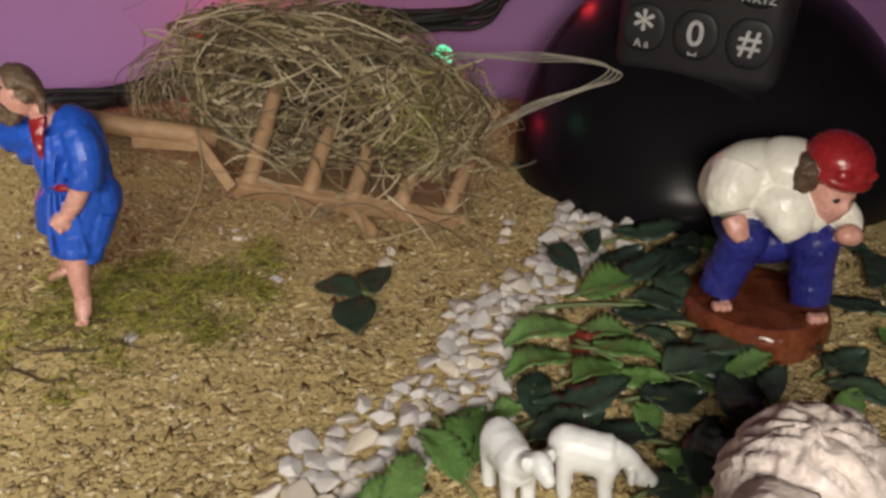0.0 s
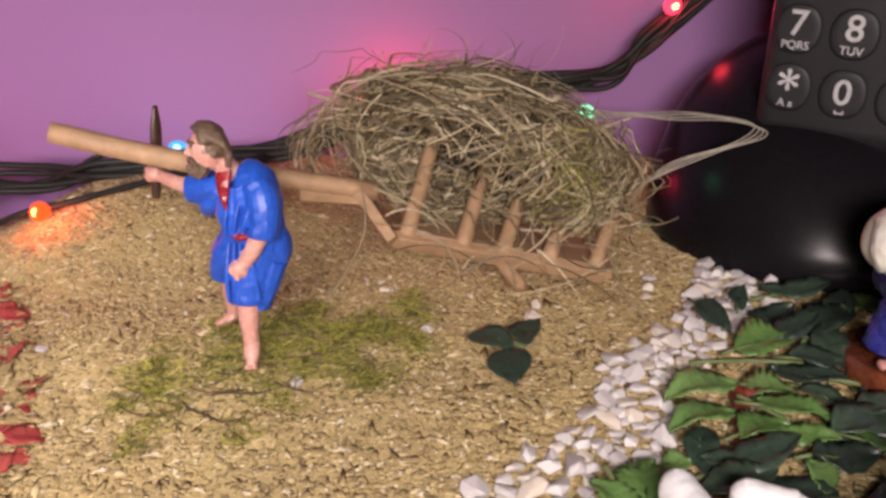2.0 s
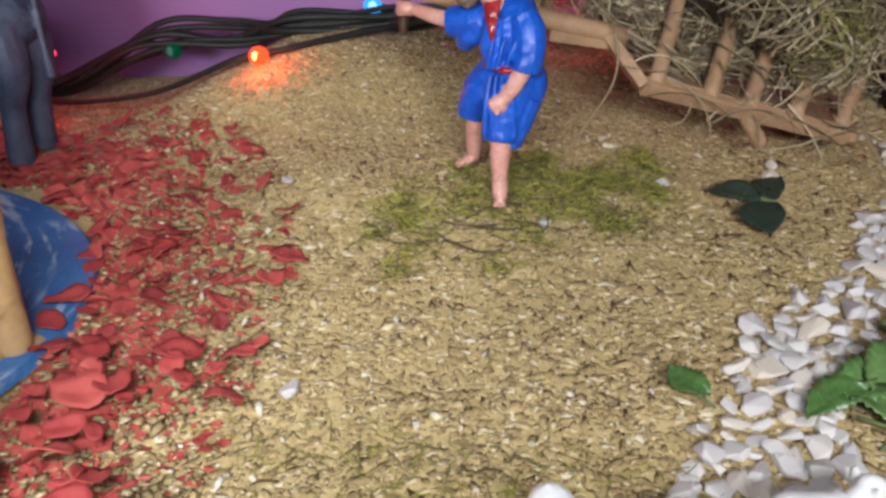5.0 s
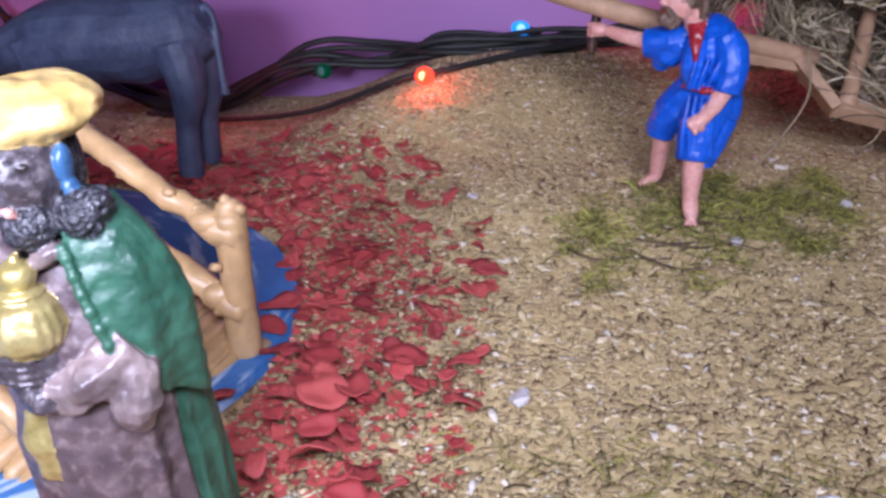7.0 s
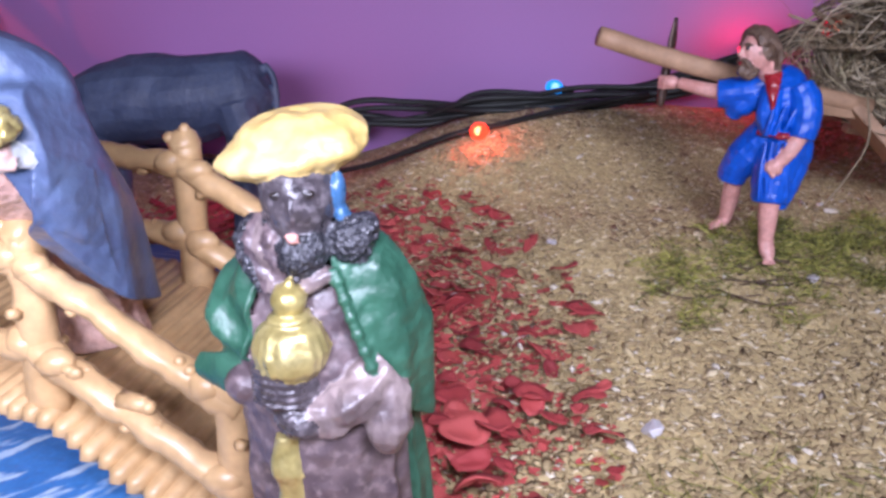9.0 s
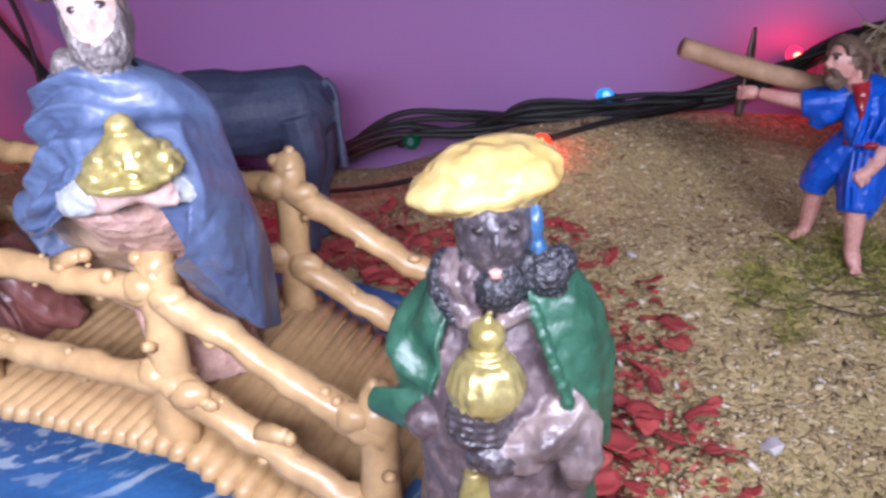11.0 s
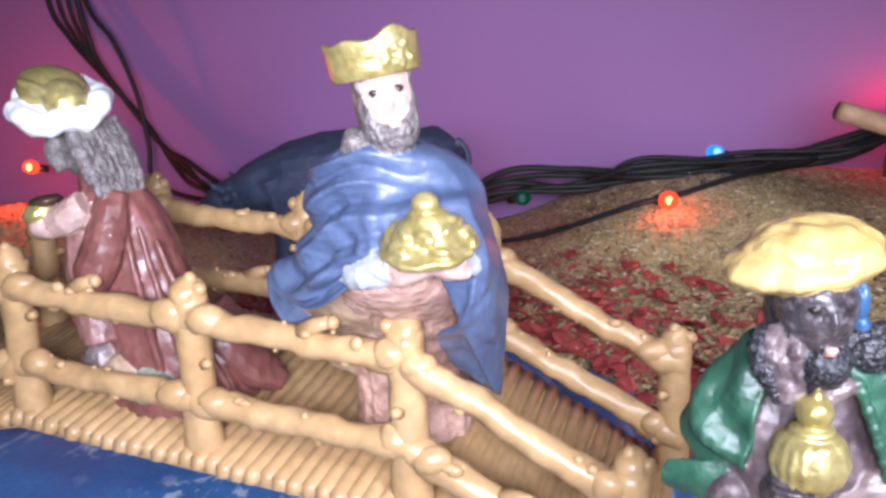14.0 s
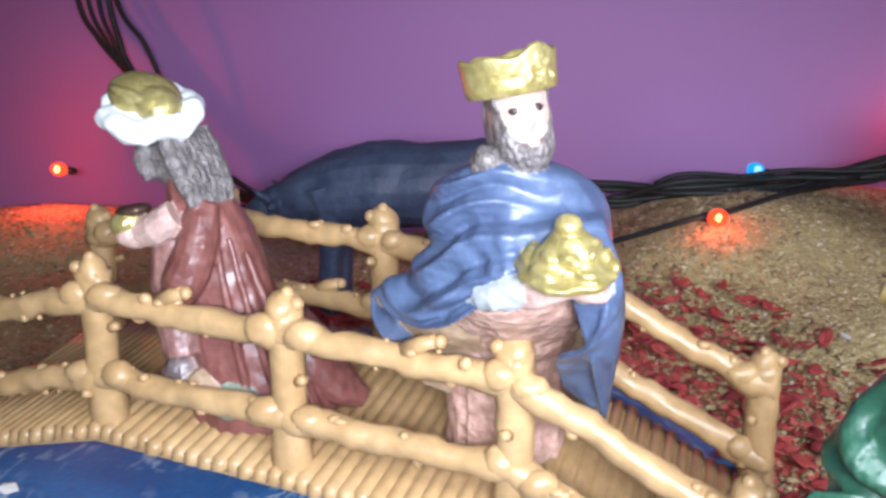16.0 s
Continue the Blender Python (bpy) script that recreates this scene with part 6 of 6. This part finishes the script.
KEYPAD = (("*", "A a", -1, 0), ("0", "", 0, 0), ("#", "", 1, 0), ("7", "PQRS", -1, 1), ("8", "TUV", 0, 1), ("9", "WXYZ", 1, 1), ("4", "GHI", -1, 2), ("5", "JKL", 0, 2), ("6", "MNO", 1, 2))
for big, small, cx, cy in KEYPAD:
    place = KM @ Matrix.Translation((cx * 0.0167, cy * 0.0187, 0))
    bm = bmesh.new()
    ball(bm, (0, 0, 0), (0.0072, 0.0078, 0.0011), seg=28, rings=10)
    for v in bm.verts:
        v.co.x = math.copysign(abs(v.co.x / 0.0072) ** 0.75, v.co.x) * 0.0072
        v.co.z = max(min(v.co.z, 0.0006), -0.0011)
    bmesh.ops.transform(bm, matrix=place, verts=bm.verts)
    key = part("key", bm, KEY, handset)
    lettering(big, 0.0150 if big == "*" else 0.0112, place @ Matrix.Translation((0, -0.0004 if big == "*" else (0.0016 if small else 0.0004), 0.00072)), key)
    if small:
        lettering(small, 0.0036, place @ Matrix.Translation((0, -0.0050, 0.00072)), key)
    if big == "0":
        bm = bmesh.new()
        slab(bm, (-0.0014, -0.0062, 0.0007), (0.0014, -0.0057, 0.0008))
        slab(bm, (-0.0014, -0.0057, 0.0007), (-0.0010, -0.0050, 0.0008))
        slab(bm, (0.0010, -0.0057, 0.0007), (0.0014, -0.0050, 0.0008))
        bmesh.ops.transform(bm, matrix=place, verts=bm.verts)
        part("print", bm, PRINT, key, smooth=False)


# ---- string lights along the wall ----
cable = holder("string_light_cable", (-0.20, 0.352, 0.080), "tangled bundle of black string light wires along wall", "cable")
RUN = [(-0.416, 0.366, 0.068), (-0.352, 0.356, 0.053), (-0.316, 0.352, 0.051), (-0.269, 0.352, 0.072),
       (-0.231, 0.355, 0.076), (-0.200, 0.352, 0.083), (-0.160, 0.352, 0.085), (-0.112, 0.357, 0.092), (-0.060, 0.368, 0.112), (-0.013, 0.372, 0.113), (0.012, 0.374, 0.117), (0.030, 0.378, 0.130), (0.052, 0.382, 0.148), (0.080, 0.386, 0.174)]
for k in range(8):
    r = random.Random(40 + k)
    pts = []
    for q in RUN:
        v = Vector(q)
        s = 0.6 if v.x > -0.02 else 1.0
        v += Vector((r.gauss(0, 0.004 * s), -abs(r.gauss(0, 0.006 * s)), r.gauss(0, 0.0034 * s)))
        v.y = min(v.y, 0.394)
        if -0.40 < v.x < -0.10:
            v.z = max(v.z, ground_z(v.x, v.y) + 0.0016)
        pts.append(v)
    if k < 4:
        # four wires hang side by side down the wall before they join the bundle
        pts = [Vector((-0.521 + 0.0075 * k, 0.390 - 0.002 * k, 0.235)), Vector((-0.518 + 0.0072 * k, 0.390 - 0.002 * k, 0.172)), Vector((-0.508 + 0.0052 * k, 0.389 - 0.002 * k, 0.151)),
               Vector((-0.493 + 0.0025 * k, 0.388 - 0.002 * k, 0.133)), Vector((-0.466 + 0.003 * k, 0.386 - 0.002 * k, 0.103 - 0.003 * k)), Vector((-0.446 + 0.003 * k, 0.378 - 0.002 * k, 0.078 + 0.002 * k))] + pts
    bm = bmesh.new()
    tube(bm, smooth_path(pts, 7), r.uniform(0.0011, 0.0016), n=7)
    part("wire", bm, WIRE, cable)
bm = bmesh.new()
tube(bm, smooth_path([(-0.345, 0.335, 0.050), (-0.300, 0.322, 0.052), (-0.250, 0.305, 0.062), (-0.206, 0.288, 0.080), (-0.190, 0.292, 0.083), (-0.165, 0.315, 0.086), (-0.130, 0.340, 0.089)], 8), 0.0012, n=7)
part("wire", bm, WIRE, cable)
bm = bmesh.new()
tube(bm, smooth_path([(-0.500, 0.386, 0.235), (-0.491, 0.382, 0.171), (-0.476, 0.380, 0.147), (-0.466, 0.379, 0.120), (-0.462, 0.378, 0.092), (-0.460, 0.374, 0.076), (-0.444, 0.370, 0.067), (-0.410, 0.362, 0.064)], 8), 0.0013, n=7)
part("wire", bm, WIRE, cable)

BULBS = [((-0.1950, 0.2825, 0.0825), (1.0, 0.075, 0.015), 5.0, 0.034, "glowing red string light bulb lying on the sand", (0.4, -0.6, 0.1)),
         ((-0.1702, 0.3518, 0.0899), (0.06, 0.42, 0.95), 1.8, 0.004, "glowing pale blue string light bulb at the cable", (-0.9, -0.3, 0.25)),
         ((-0.2560, 0.3375, 0.0720), (0.02, 0.40, 0.14), 0.12, 0.0003, "dim green string light bulb in the cable", (0.6, -0.5, 0.2)),
         ((-0.2998, 0.3137, 0.0747), (1.0, 0.03, 0.10), 5.0, 0.030, "glowing red string light bulb behind the bull", (0.6, -0.5, 0.1)),
         ((-0.5110, 0.3450, 0.0864), (1.0, 0.06, 0.015), 5.0, 0.22, "glowing orange red string light bulb by the wall", (-0.4, -0.6, 0.2)),
         ((-0.0845, 0.3840, 0.1035), (1.0, 0.02, 0.06), 5.0, 0.06, "glowing red string light bulb against the wall", (0.1, -0.6, 0.6)),
         ((0.0360, 0.3720, 0.1425), (1.0, 0.03, 0.06), 5.0, 0.04, "glowing red string light bulb on rising cable", (0.1, -0.6, 0.5)),
         ((-0.0765, 0.2700, 0.1210), (1.0, 0.03, 0.05), 1.3, 0.003, "red string light bulb caught in the hay wisps", (-0.3, -0.5, 0.5)),
         ((-0.0045, 0.2960, 0.1118), (0.12, 0.75, 0.40), 4.0, 0.003, "small green string light bulb beside the hay", (0.1, -0.8, 0.3)),
         ((-0.3900, 0.3560, 0.0760), (0.06, 0.25, 0.95), 3.0, 0.003, "small blue string light bulb behind the bull", (-0.2, -0.8, 0.3))]
for place, colour, strength, power, label, way in BULBS:
    d = Vector(way).normalized()
    bulb = holder("string_light_bulb", tuple(Vector(place) - d * 0.006), label, "string light", "string lights")
    bm = bmesh.new()
    tube(bm, [Vector(place) - d * 0.009, Vector(place) - d * 0.0085, Vector(place) - d * 0.0022], [0.0010, 0.0019, 0.0021], n=10)
    part("socket", bm, WIRE, bulb)
    bm = bmesh.new()
    ball(bm, (0, 0, 0), (0.0035, 0.0035, 0.0042), seg=14, rings=10)
    bmesh.ops.transform(bm, matrix=Matrix.Translation(Vector(place)) @ d.to_track_quat("Z", "Y").to_matrix().to_4x4(), verts=bm.verts)
    lens = part("lens", bm, glow("bulb_glow", (1.0, 0.045, 0.006) if colour[2] == 0.015 else colour, strength), bulb)
    lens.visible_shadow = False
    # added ball on the lens front: its paler glow draws the bulb's overbright centre
    bm = bmesh.new()
    ball(bm, Vector(place) + Vector((0.0003, -0.0024, 0.0003)), (0.0021, 0.0016, 0.0022), seg=12, rings=8)
    core = part("lens_hotspot", bm, glow("lens_hotspot_glow", [0.55 * c + 0.45 * w for c, w in zip(colour, (1.0, 0.50, 0.12) if colour[0] > 0.5 else (0.7, 0.95, 1.0))], strength * (2.4 if colour[0] > 0.5 else 1.6)), bulb)
    core.visible_shadow = False
    lamp("bulb_light", "POINT", tuple(Vector(place) + Vector((0, -0.0012, -0.0008))), power, colour, 0.0019)


# ---- leaves ----
def leaf_mesh(name, length, width, teeth, curl, seed, mat, sway=0.0):
    """A pointed leaf with toothed edges, a folded midrib and some thickness, lying along +x."""
    r = random.Random(seed)
    bm = bmesh.new()
    n, rows = 18, []
    for k in range(n + 1):
        t = k / n
        w = width * (math.sin(math.pi * t ** 0.85) ** 0.8 if 0 < t < 1 else 0.02)
        w *= 1 + (0.085 * (1 if k % 2 else -1) * teeth)
        x = length * (t - 0.5)
        z = curl * length * (0.25 - (t - 0.5) ** 2) * 1.4
        rows.append([bm.verts.new((x + 0.03 * teeth * length * abs(s) * (1 if k % 2 else 0), s * w * (1 + 0.12 * math.sin(3 * t + seed + s)) + sway * length * (t - 0.5) ** 2, z + 0.22 * abs(s) * width * (1 + 0.6 * math.sin(7 * t + seed)) + 0.00016 * math.sin(26 * t - 4 * abs(s)) * abs(s) + 0.0002 * r.gauss(0, 1))) for s in (-1, -0.5, 0, 0.5, 1)])
    for a, b in zip(rows, rows[1:]):
        for j in range(4):
            bm.faces.new((a[j], b[j], b[j + 1], a[j + 1]))
    bmesh.ops.recalc_face_normals(bm, faces=bm.faces)
    bmesh.ops.solidify(bm, geom=list(bm.faces), thickness=0.00035)
    tube(bm, [(-length * 0.72, 0, -0.0004), (-length * 0.5, 0, 0.0002), (0, 0, curl * length * 0.35 + 0.0001)], [0.0005, 0.0006, 0.0003], 1, 6)
    return finish(name, bm, [mat, STEM])


GREEN_LEAVES = [leaf_mesh("leaf", l, w, t, c, k + 1, LEAF, b) for k, (l, w, t, c, b) in enumerate(((0.0205, 0.0053, 1.0, 0.20, 0.5), (0.0185, 0.0047, 0.8, 0.05, -0.4), (0.0220, 0.0060, 1.1, 0.32, 0.2),
                (0.0175, 0.0077, 1.2, 0.12, -0.2), (0.0160, 0.0048, 0.7, -0.12, 0.6), (0.0190, 0.0068, 1.0, 0.25, -0.6)))]
DARK_LEAVES = [leaf_mesh("leaf", l, w, t, c, k + 11, LEAF_DARK, b) for k, (l, w, t, c, b) in enumerate(((0.0185, 0.0046, 0.12, 0.15, 0.3), (0.0170, 0.0040, 0.2, 0.05, -0.5), (0.0195, 0.0052, 0.1, 0.28, 0.1),
               (0.0150, 0.0050, 0.3, -0.10, -0.2), (0.0205, 0.0041, 0.15, 0.20, 0.7)))]


def place_leaf(meshes, x, y, turn, scale, tilt=0.0, lift=0.0010, dark=False, k=0):
    ob = new("leaf", meshes[k % len(meshes)])
    rise = rng.uniform(4, 18)
    ob.matrix_basis = pose(x, y, ground_z(x, y) + lift + 0.0045 * scale * math.sin(radians(rise)) * 1.3, rise, rng.uniform(-8, 8), 0) @ pose(0, 0, 0, tilt * 0.4, 0, turn) @ Matrix.Diagonal((0.9 * scale, 0.86 * scale, scale, 1))
    return tagged(ob, "dark green leaf lying on the sand bed" if dark else "glossy green toothed leaf lying on the sand bed", "leaf", "scattered leaves")


for k, (x, y, turn, sc, v) in enumerate(((0.020, 0.2095, 203, 1.12, 2), (0.037, 0.2125, 355, 0.95, 1), (0.0416, 0.232, 20, 1.15, 3), (0.074, 0.253, 313, 1.0, 0), (0.018, 0.1965, 208, 1.05, 2), (0.0405, 0.199, 346, 0.98, 0),
                                         (0.0425, 0.1925, 348, 0.88, 1), (0.0315, 0.194, 23, 0.85, 3), (0.0573, 0.187, 329, 0.75, 0), (0.041, 0.178, 281, 0.60, 3), (-0.001, 0.177, 199, 0.75, 1), (0.009, 0.181, 18, 0.5, 1),
                                         (0.001, 0.172, 85, 1.0, 3), (-0.006, 0.166, 125, 0.9, 0), (0.078, 0.270, 170, 0.9, 0), (-0.018, 0.154, 195, 0.9, 1), (0.070, 0.195, 20, 0.8, 2), (-0.055, 0.147, 140, 0.62, 3),
                                         (-0.026, 0.148, 210, 0.85, 0), (0.105, 0.245, 30, 0.9, 0), (0.088, 0.180, 60, 0.9, 1), (0.112, 0.205, 100, 0.9, 2), (-0.014, 0.158, 70, 0.9, 2), (-0.018, 0.147, 300, 0.9, 1), (-0.012, 0.138, 330, 0.9, 0))):
    place_leaf(GREEN_LEAVES, x, y, turn, sc, rng.uniform(-30, 30), 0.0016 + 0.0005 * (k % 3), False, v + (k % 2) * 2)
for k, (x, y, turn, sc) in enumerate(((0.0158, 0.1875, 260, 1.1), (0.0415, 0.260, 78, 0.85), (0.031, 0.247, 300, 0.90), (0.049, 0.250, 31, 1.3), (0.0287, 0.183, 17, 1.45), (0.064, 0.243, 42, 1.6), (0.053, 0.210, 315, 1.1),
                                      (0.055, 0.224, 344, 0.95), (0.066, 0.206, 303, 1.1), (0.052, 0.238, 20, 1.3), (0.060, 0.231, 75, 1.3), (0.050, 0.218, 160, 1.3), (0.058, 0.198, 30, 1.3), (0.049, 0.186, 10, 1.3), (0.061, 0.262, 10, 1.3),
                                      (0.023, 0.175, 20, 1.2), (0.034, 0.174, 160, 1.2), (0.067, 0.203, 10, 1.2), (0.096, 0.200, 30, 1.2), (0.122, 0.240, 80, 1.2), (0.095, 0.186, 150, 1.1), (0.074, 0.190, 60, 1.0),
                                      (0.051, 0.165, 70, 1.2), (0.043, 0.158, 20, 1.1), (0.028, 0.318, 30, 0.8), (0.070, 0.252, 60, 1.2), (0.108, 0.222, 160, 1.2), (0.062, 0.180, 100, 1.1), (-0.010, 0.143, 30, 1.1), (0.082, 0.205, 190, 1.0))):
    place_leaf(DARK_LEAVES, x, y, turn, sc, rng.uniform(-10, 10), 0.0008 + 0.0005 * (k % 2), True, k)
more = random.Random(31)
for k in range(22):
    x, y = more.uniform(0.046, 0.135), more.uniform(0.150, 0.262)
    if (x - 0.080) ** 2 + (y - 0.222) ** 2 > 0.020 ** 2:
        place_leaf(DARK_LEAVES if k % 9 else GREEN_LEAVES, x, y, more.uniform(0, 360), more.uniform(0.55, 1.0), more.uniform(-40, 40), 0.0004, bool(k % 9), k)
sprig = holder("leaf_sprig", (-0.031, 0.226, ground_z(-0.031, 0.226)), "small sprig of three dark green leaves on sand", "leaf sprig")
for k, (x, y, turn) in enumerate(((-0.0350, 0.2335, 164), (-0.0252, 0.2385, 74), (-0.0295, 0.2195, 276))):
    ob = new("leaf", DARK_LEAVES[k])
    ob.parent = sprig
    ob.matrix_basis = Matrix.Translation(-Vector(sprig.location)) @ pose(x, y, ground_z(x, y) + 0.0032, 12, 0, 0) @ pose(0, 0, 0, 0, 0, turn) @ Matrix.Diagonal((0.80, 1.12, 0.8, 1))
bm = bmesh.new()
for pts in ([(0.029, 0.216, 0.0528), (0.0305, 0.209, 0.0522), (0.0285, 0.199, 0.0508), (0.0245, 0.186, 0.0492)], [(0.030, 0.210, 0.0526), (0.034, 0.2095, 0.0526), (0.037, 0.213, 0.0526)]):
    tube(bm, smooth_path(pts, 5), spread([0.0014, 0.0026, 0.0020, 0.0014], 5 * (len(pts) - 1) + 1), n=10, wob=0.0008)
thing("twig", bm, BERRY, (0.033, 0.206, 0.0505), "reddish brown twig between the green leaves", "twig")
for pts in ([(0.0286, 0.206, 0.0550), (0.0335, 0.201, 0.0545), (0.039, 0.1955, 0.0535)], [(0.020, 0.2245, 0.0550), (0.036, 0.2255, 0.0552), (0.051, 0.225, 0.0550)], [(-0.008, 0.176, 0.0530), (-0.005, 0.170, 0.0510), (0.000, 0.164, 0.0490)]):
    bm = bmesh.new()
    tube(bm, smooth_path(pts, 5), 0.0007, n=6, wob=0.0002)
    thing("stem", bm, STEM, pts[0], "thin leaf stem lying on the sand", "stem", "leaf stems")


# ---- white stones ----
def chunk(seed, flat):
    r = random.Random(seed)
    bm = bmesh.new()
    for _ in range(15):
        v = Vector((r.gauss(0, 1), r.gauss(0, 1), r.gauss(0, 1))).normalized()
        bm.verts.new((v.x * r.uniform(0.75, 1.1), v.y * r.uniform(0.60, 0.92), v.z * flat * r.uniform(0.8, 1.1)))
    bmesh.ops.convex_hull(bm, input=bm.verts)
    loose = [v for v in bm.verts if not v.link_faces]
    bmesh.ops.delete(bm, geom=loose, context="VERTS")
    bmesh.ops.bevel(bm, geom=list(bm.edges), offset=0.045, segments=1, affect="EDGES")
    return finish("white_stone", bm, PEBBLE, False)


STONES = [chunk(60 + k, f) for k, f in enumerate((0.30, 0.44, 0.56, 0.36, 0.62, 0.48, 0.34, 0.58, 0.42, 0.28))]


def stone(x, y, size, lift=0.0):
    ob = new("white_stone", rng.choice(STONES))
    ob.matrix_basis = pose(x, y, ground_z(x, y) + size * 0.22 + lift, rng.gauss(0, 14), rng.gauss(0, 14), rng.uniform(0, 360)) @ Matrix.Diagonal((size, size, size, 1))
    return tagged(ob, "small chipped white quartz stone on the sand", "stone", "white stones")


STRIP = [(-0.048, 0.118, 0.012), (-0.042, 0.129, 0.0115), (-0.036, 0.140, 0.011), (-0.034, 0.150, 0.0105), (-0.031, 0.160, 0.011), (-0.026, 0.168, 0.012), (-0.018, 0.176, 0.012), (-0.007, 0.184, 0.014), (-0.002, 0.191, 0.012), (0.000, 0.197, 0.011),
         (0.002, 0.203, 0.009), (0.0045, 0.2137, 0.009), (0.0076, 0.2214, 0.011), (0.0170, 0.229, 0.008), (0.0215, 0.241, 0.006), (0.031, 0.2505, 0.006), (0.036, 0.262, 0.0075), (0.045, 0.272, 0.012), (0.050, 0.284, 0.009)]
laid = []
for _ in range(4200):
    t = rng.uniform(0, len(STRIP) - 1.001)
    k = int(t)
    a, b = STRIP[k], STRIP[k + 1]
    cx, cy, w = (a[j] + (b[j] - a[j]) * (t - k) for j in range(3))
    x, y = cx + rng.uniform(-1, 1) * w, cy + rng.gauss(0, 0.0035)
    size = 0.0024 + 0.0018 * rng.random() + 0.0026 * rng.random() ** 3
    if all((x - p) ** 2 + (y - q) ** 2 > (0.52 * (size + s)) ** 2 for p, q, s in laid):
        laid.append((x, y, size))
        stone(x, y, size)
    if len(laid) >= 300:
        break
for x, y, size in ((-0.164, 0.219, 0.0026), (-0.088, 0.212, 0.0026), (-0.0230, 0.2500, 0.0032), (-0.0210, 0.2575, 0.0028), (-0.0548, 0.2415, 0.0032), (-0.0704, 0.2665, 0.0030), (-0.137, 0.138, 0.0036), (-0.073, 0.272, 0.0022), (0.0168, 0.2750, 0.0034), (0.0142, 0.2640, 0.0032), (0.0150, 0.2690, 0.0026), (-0.381, 0.119, 0.0034)):
    stone(x, y, size, 0.0042 if x < -0.3 else 0.0005)


# ---- red petals round the pond ----
def petal_mesh(seed):
    """A torn dried petal: ragged rim, a lengthwise crease and curled edges."""
    r = random.Random(seed)
    bm = bmesh.new()
    n, m = 16, 4
    raw = [r.uniform(0.66, 1.12) for _ in range(n)]
    rim = [0.25 * raw[k - 1] + 0.5 * raw[k] + 0.25 * raw[(k + 1) % n] for k in range(n)]
    slim = r.uniform(0.50, 0.85)
    c = bm.verts.new((0, 0, 0))
    curl, fold, crease = r.uniform(-0.35, 0.45), r.uniform(0, 3), r.uniform(0.1, 0.4)
    loops = []
    for j in range(1, m):
        loop = []
        for k in range(n):
            a = 2 * math.pi * k / n
            q = (rim[k] if j == m - 1 else 0.5 * (rim[k] + 0.85)) * j / (m - 1)
            x, y = q * math.cos(a), slim * q * math.sin(a)
            loop.append(bm.verts.new((x, y, curl * x * x + crease * abs(y) + 0.2 * y * math.sin(fold + 3 * x) + r.gauss(0, 0.025))))
        loops.append(loop)
    for k in range(n):
        bm.faces.new((c, loops[0][k], loops[0][(k + 1) % n]))
        for a, b in zip(loops, loops[1:]):
            bm.faces.new((a[k], b[k], b[(k + 1) % n], a[(k + 1) % n]))
    bmesh.ops.recalc_face_normals(bm, faces=bm.faces)
    bmesh.ops.solidify(bm, geom=list(bm.faces), thickness=0.045)
    return finish("red_petal", bm, PETAL)


PETALS = [petal_mesh(90 + k) for k in range(14)]
count = 0
while count < 300:
    a = radians(rng.uniform(-38, 112))
    d = POND[2] - 0.001 + 0.056 * rng.random() ** 1.3
    x, y = POND[0] + d * math.cos(a), POND[1] + d * math.sin(a)
    if y > 0.33:
        continue
    size = rng.choice((0.0024, 0.0032, 0.0040, 0.0050, 0.0062))
    ob = new("red_petal", rng.choice(PETALS))
    ob.matrix_basis = pose(x, y, max(ground_z(x, y), 0.0440) + 0.0011 + rng.uniform(0, 0.0012), rng.gauss(0, 13), rng.gauss(0, 13), rng.uniform(0, 360)) @ Matrix.Diagonal((size, size, size, 1))
    tagged(ob, "crinkled dried red petal flake on the sand", "petal", "red petals")
    count += 1


def flake_scatter(total, seed):
    """Small torn petal scraps between the larger petals."""
    r = random.Random(seed)
    verts, faces = [], []
    while len(faces) < total * 2:
        a = radians(r.uniform(-40, 112))
        d = POND[2] + abs(r.gauss(0, 0.024)) + 0.004
        x, y = POND[0] + d * math.cos(a), POND[1] + d * math.sin(a)
        if d > POND[2] + 0.055 or y > 0.335:
            continue
        c = Vector((x, y, ground_z(x, y) + r.uniform(0.0006, 0.0014)))
        b, k, s = len(verts), r.uniform(0, 6.28), r.uniform(0.0007, 0.0023) if r.random() < 0.9 else r.uniform(0.0023, 0.0040)
        for j in range(4):
            q = k + j * 1.57
            verts.append(c + Vector((math.cos(q) * s * r.uniform(0.6, 1.2), math.sin(q) * s * r.uniform(0.6, 1.2), r.gauss(0, 0.25) * s)))
        faces += [(b, b + 1, b + 2), (b, b + 2, b + 3)]
    me = bpy.data.meshes.new("petal_scraps")
    me.from_pydata([tuple(v) for v in verts], [], faces)
    me.materials.append(PETAL)
    return tagged(new("petal_scraps", me), "tiny torn scraps of dried red petals on sand", "petal scraps", kind="stuff")


flake_scatter(4400, 77)
